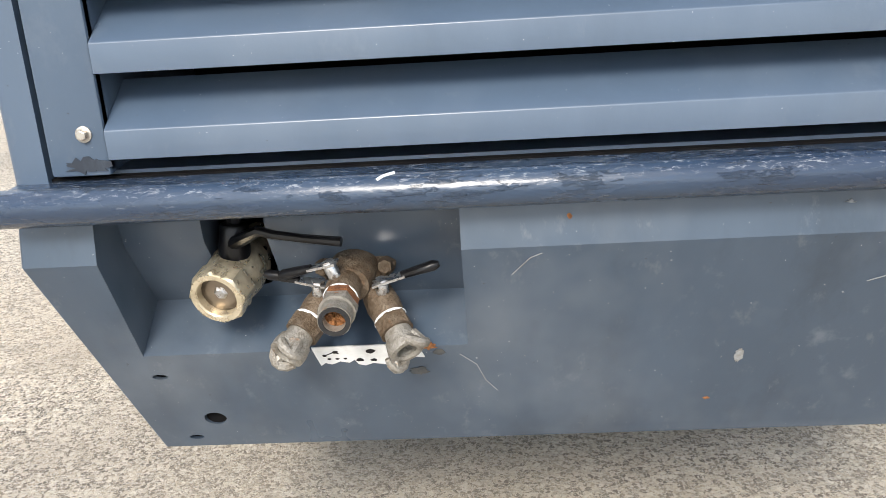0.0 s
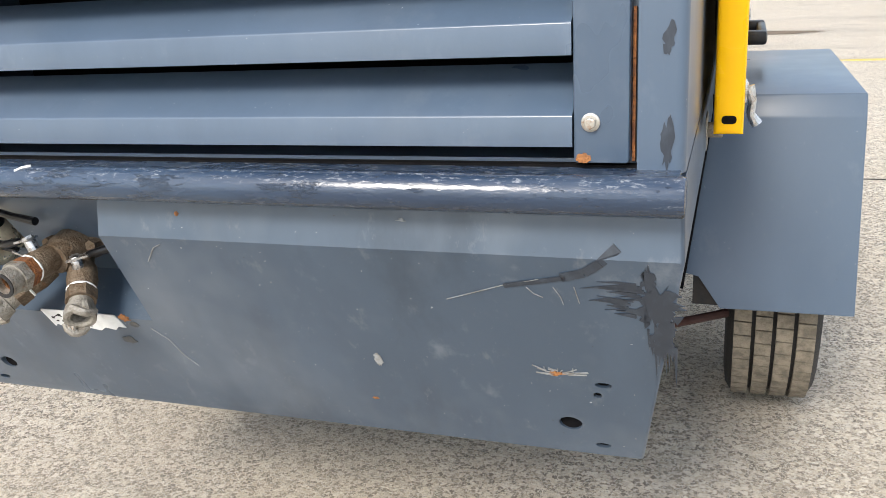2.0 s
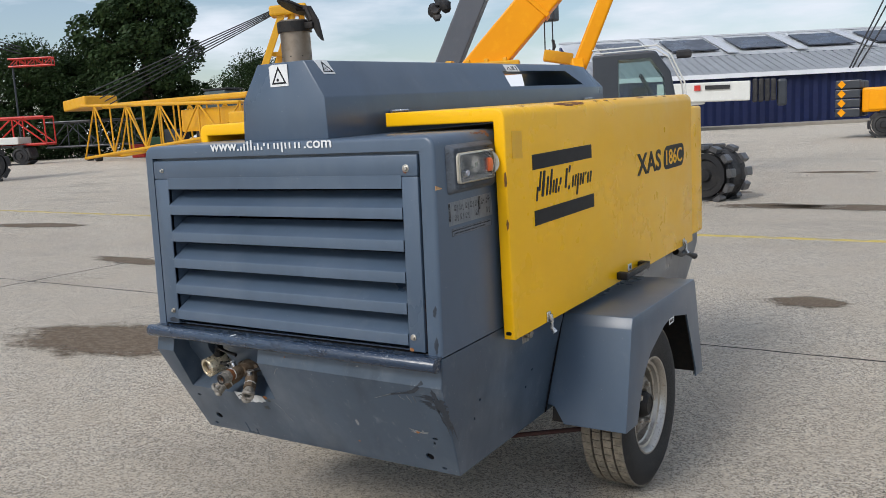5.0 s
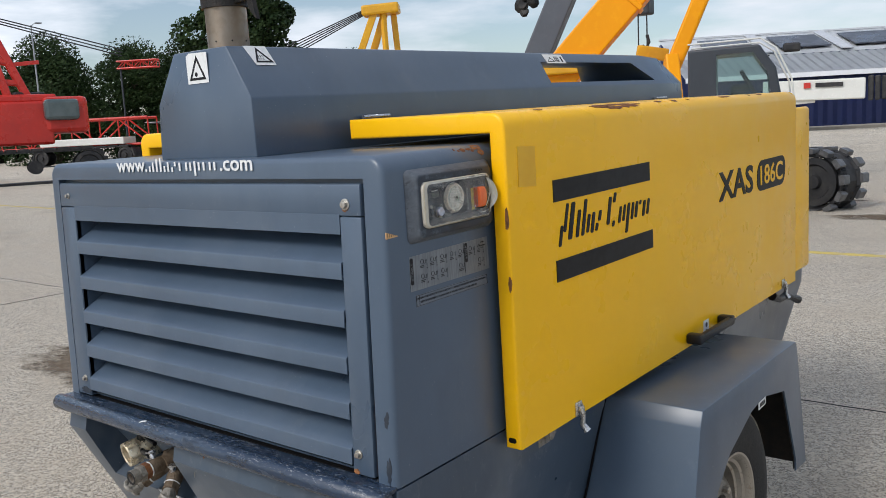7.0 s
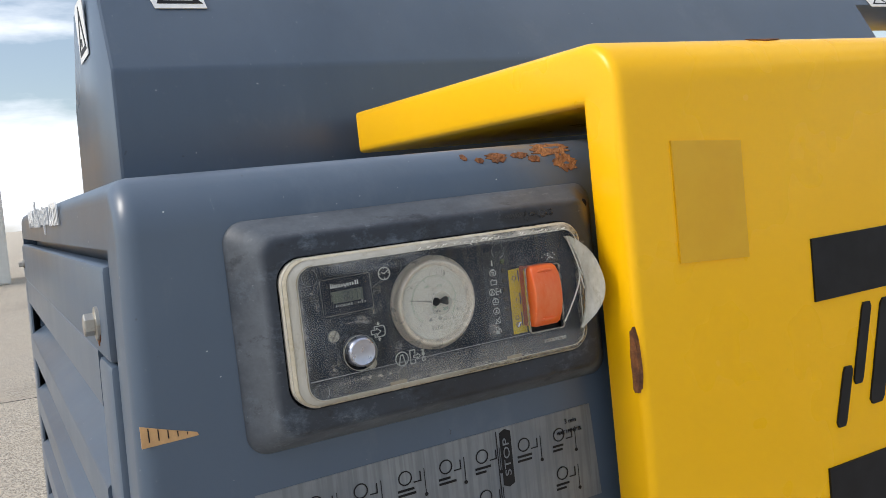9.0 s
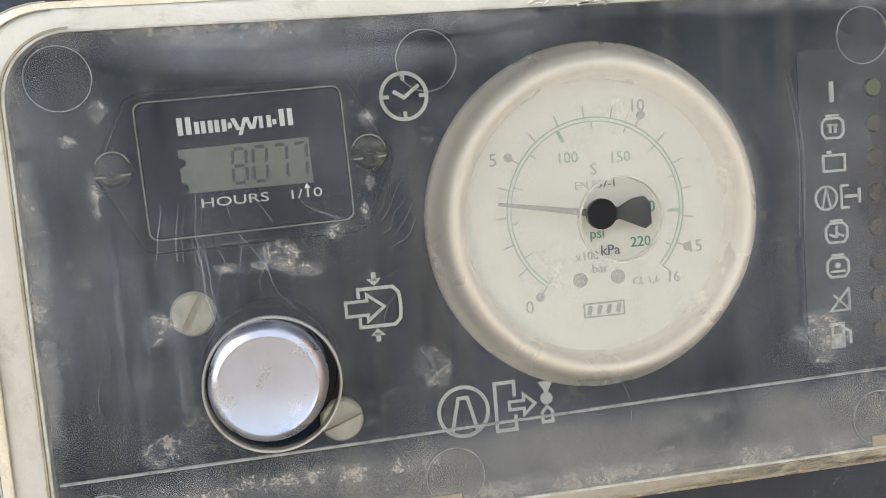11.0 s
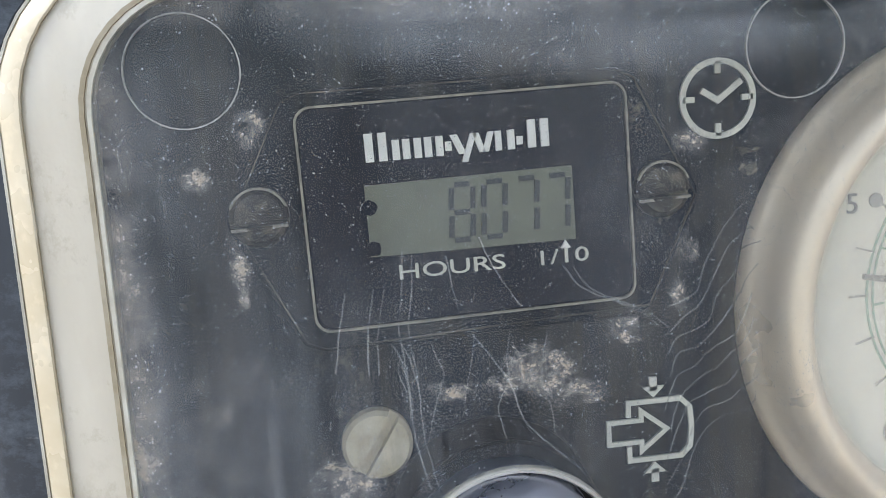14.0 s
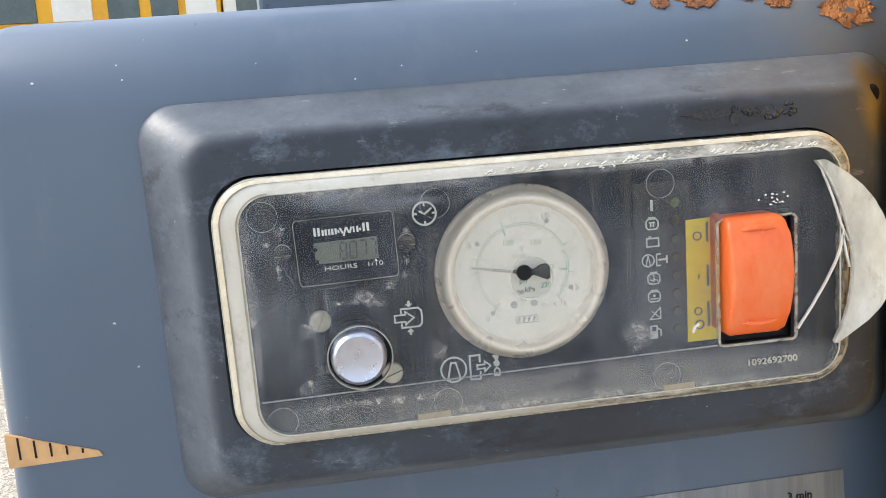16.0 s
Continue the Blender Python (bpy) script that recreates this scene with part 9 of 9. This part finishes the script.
def loader(x, y, s=1.0):
    t = Thing("wheel_loader", (x, y, 0), "weathered yellow wheel loader parked in the yard", "loader", "old loaders")
    def bx(x0, x1, y0, y1, z0, z1, bev=0.05):
        return box(x + x0 * s, x + x1 * s, y + y0 * s, y + y1 * s, z0 * s, z1 * s, bev * s)
    t.part("engine_cover", bx(0.3, 2.5, -0.75, 0.75, 1.2, 2.35, 0.10), OLD_YELLOW)
    t.part("grille", bx(2.46, 2.56, -0.50, 0.50, 1.35, 2.25, 0.02), TRACK)
    t.part("frame", bx(-2.2, 2.3, -0.55, 0.55, 0.7, 1.25, 0.06), OLD_YELLOW)
    t.part("step", bx(-0.6, 0.5, -1.15, -0.70, 0.75, 1.20, 0.03), OLD_YELLOW)
    for dy in (-0.95, 0.95):
        t.part("mudguard", bx(0.9, 2.2, dy - 0.25, dy + 0.25, 1.52, 1.62, 0.03), OLD_YELLOW)
    c = cut(bx(-1.3, 0.4, -0.85, 0.85, 1.2, 3.62, 0.05), bx(0.2, 0.6, -0.72, -0.06, 2.25, 3.42, 0), bx(0.2, 0.6, 0.06, 0.72, 2.25, 3.42, 0), bx(-1.1, -0.15, -1.0, 1.0, 2.05, 3.42, 0), bx(-0.05, 0.28, -1.0, 1.0, 2.25, 3.42, 0))
    cb = t.part("cab", c, OLD_YELLOW, label="yellow cab with large windows")
    t.part("roof", bx(-1.45, 0.6, -0.98, 0.98, 3.60, 3.74, 0.04), OLD_YELLOW, cb)
    for y0, y1 in ((-0.72, -0.06), (0.06, 0.72)):
        t.part("window", bx(0.33, 0.35, y0, y1, 2.25, 3.42, 0), TEAL_GLASS, cb)
    t.part("window", bx(-1.1, -0.15, -0.80, -0.78, 2.05, 3.42, 0), TEAL_GLASS, cb)
    t.part("seat", bx(-0.9, -0.4, -0.3, 0.3, 1.9, 2.9, 0.08), TRACK, cb)
    t.part("exhaust_stack", tube((x + 1.2 * s, y + 0.45 * s, 2.3 * s), (x + 1.2 * s, y + 0.45 * s, 3.75 * s), 0.06 * s, n=10), TRACK)
    for dx in (-1.4, 1.5):
        for dy in (-0.95, 0.95):
            w = t.part("wheel", lathe([(-0.25 * s, 0.42 * s), (-0.24 * s, 0.70 * s), (0.24 * s, 0.70 * s), (0.25 * s, 0.42 * s), (0.18 * s, 0.40 * s), (0.18 * s, 0.0)], (x + dx * s, y + dy * s, 0.70 * s), (0, -1 if dy < 0 else 1, 0), 24), RUBBER, smooth=True)
            t.part("rim", lathe([(0.17 * s, 0.36 * s), (0.22 * s, 0.34 * s), (0.20 * s, 0.15 * s), (0.26 * s, 0.10 * s), (0.26 * s, 0.0)], (x + dx * s, y + dy * s, 0.70 * s), (0, -1 if dy < 0 else 1, 0), 18), OLD_YELLOW, w, smooth=True)
    return t


TEAL_GLASS = plain("teal_window_glass", (0.16, 0.26, 0.26), 0.06, 0, (0.07, 0.11, 0.11), 0.9, 0.6)
loader(-42.2, 12.6, 1.13)
loader(-42.9, 9.7, 1.13)
loader(-43.0, 6.2, 1.10)
mast = Thing("forklift_mast", (-36.0, 9.5, 0), "rusty steel mast standing upright", "mast")
mast.part("post", beam((-36.0, 9.3, 0), (-36.0, 9.55, 4.75), 0.3, 0.60, 0.04), MASTRUST)
b = mast.part("foot", box(-36.6, -35.4, 8.7, 10.3, 0, 0.3, 0.04), MASTRUST)
# big yellow machine beside the compressor, seen over the canopy
side = Thing("yellow_crane_carrier", (-25, -5, 0), "large yellow crane carrier with white-framed cab windows", "crane")
side.part("chassis", box(-27, -23.8, -11, -1.4, 0.9, 3.62, 0.15), CRANE_YELLOW)
up_ = side.part("cab", box(-27, -23.9, -10, -2.8, 3.6, 5.4, 0.1), CRANE_YELLOW)
for k, (y0, y1) in enumerate(((-7.1, -6.1), (-5.7, -4.9), (-4.6, -3.9), (-3.7, -2.9), (-8.6, -7.5))):
    side.part("window", box(-23.92, -23.84, y0, y1, 3.74, 5.0, 0.02), CRANE_WHITE if k in (0, 3) else GLASSY, up_)
side.part("office_cabin", box(-27, -24.0, -2.75, 0.5, 0.0, 5.2, 0.05), CRANE_WHITE)
for k in range(4):
    side.part("window", box(-24.02, -23.95, -2.4 + 0.75 * k, -1.85 + 0.75 * k, 3.4, 4.9, 0.02), GLASSY if k != 1 else CRANE_GREY)
for y in (-9.5, -7.8, -4.4, -2.8):
    side.part("wheel", lathe([(-0.25, 0.35), (-0.22, 0.6), (0.22, 0.6), (0.25, 0.35), (0.1, 0)], (-23.9, y, 0.6), (1, 0, 0), 20), RUBBER, smooth=True)
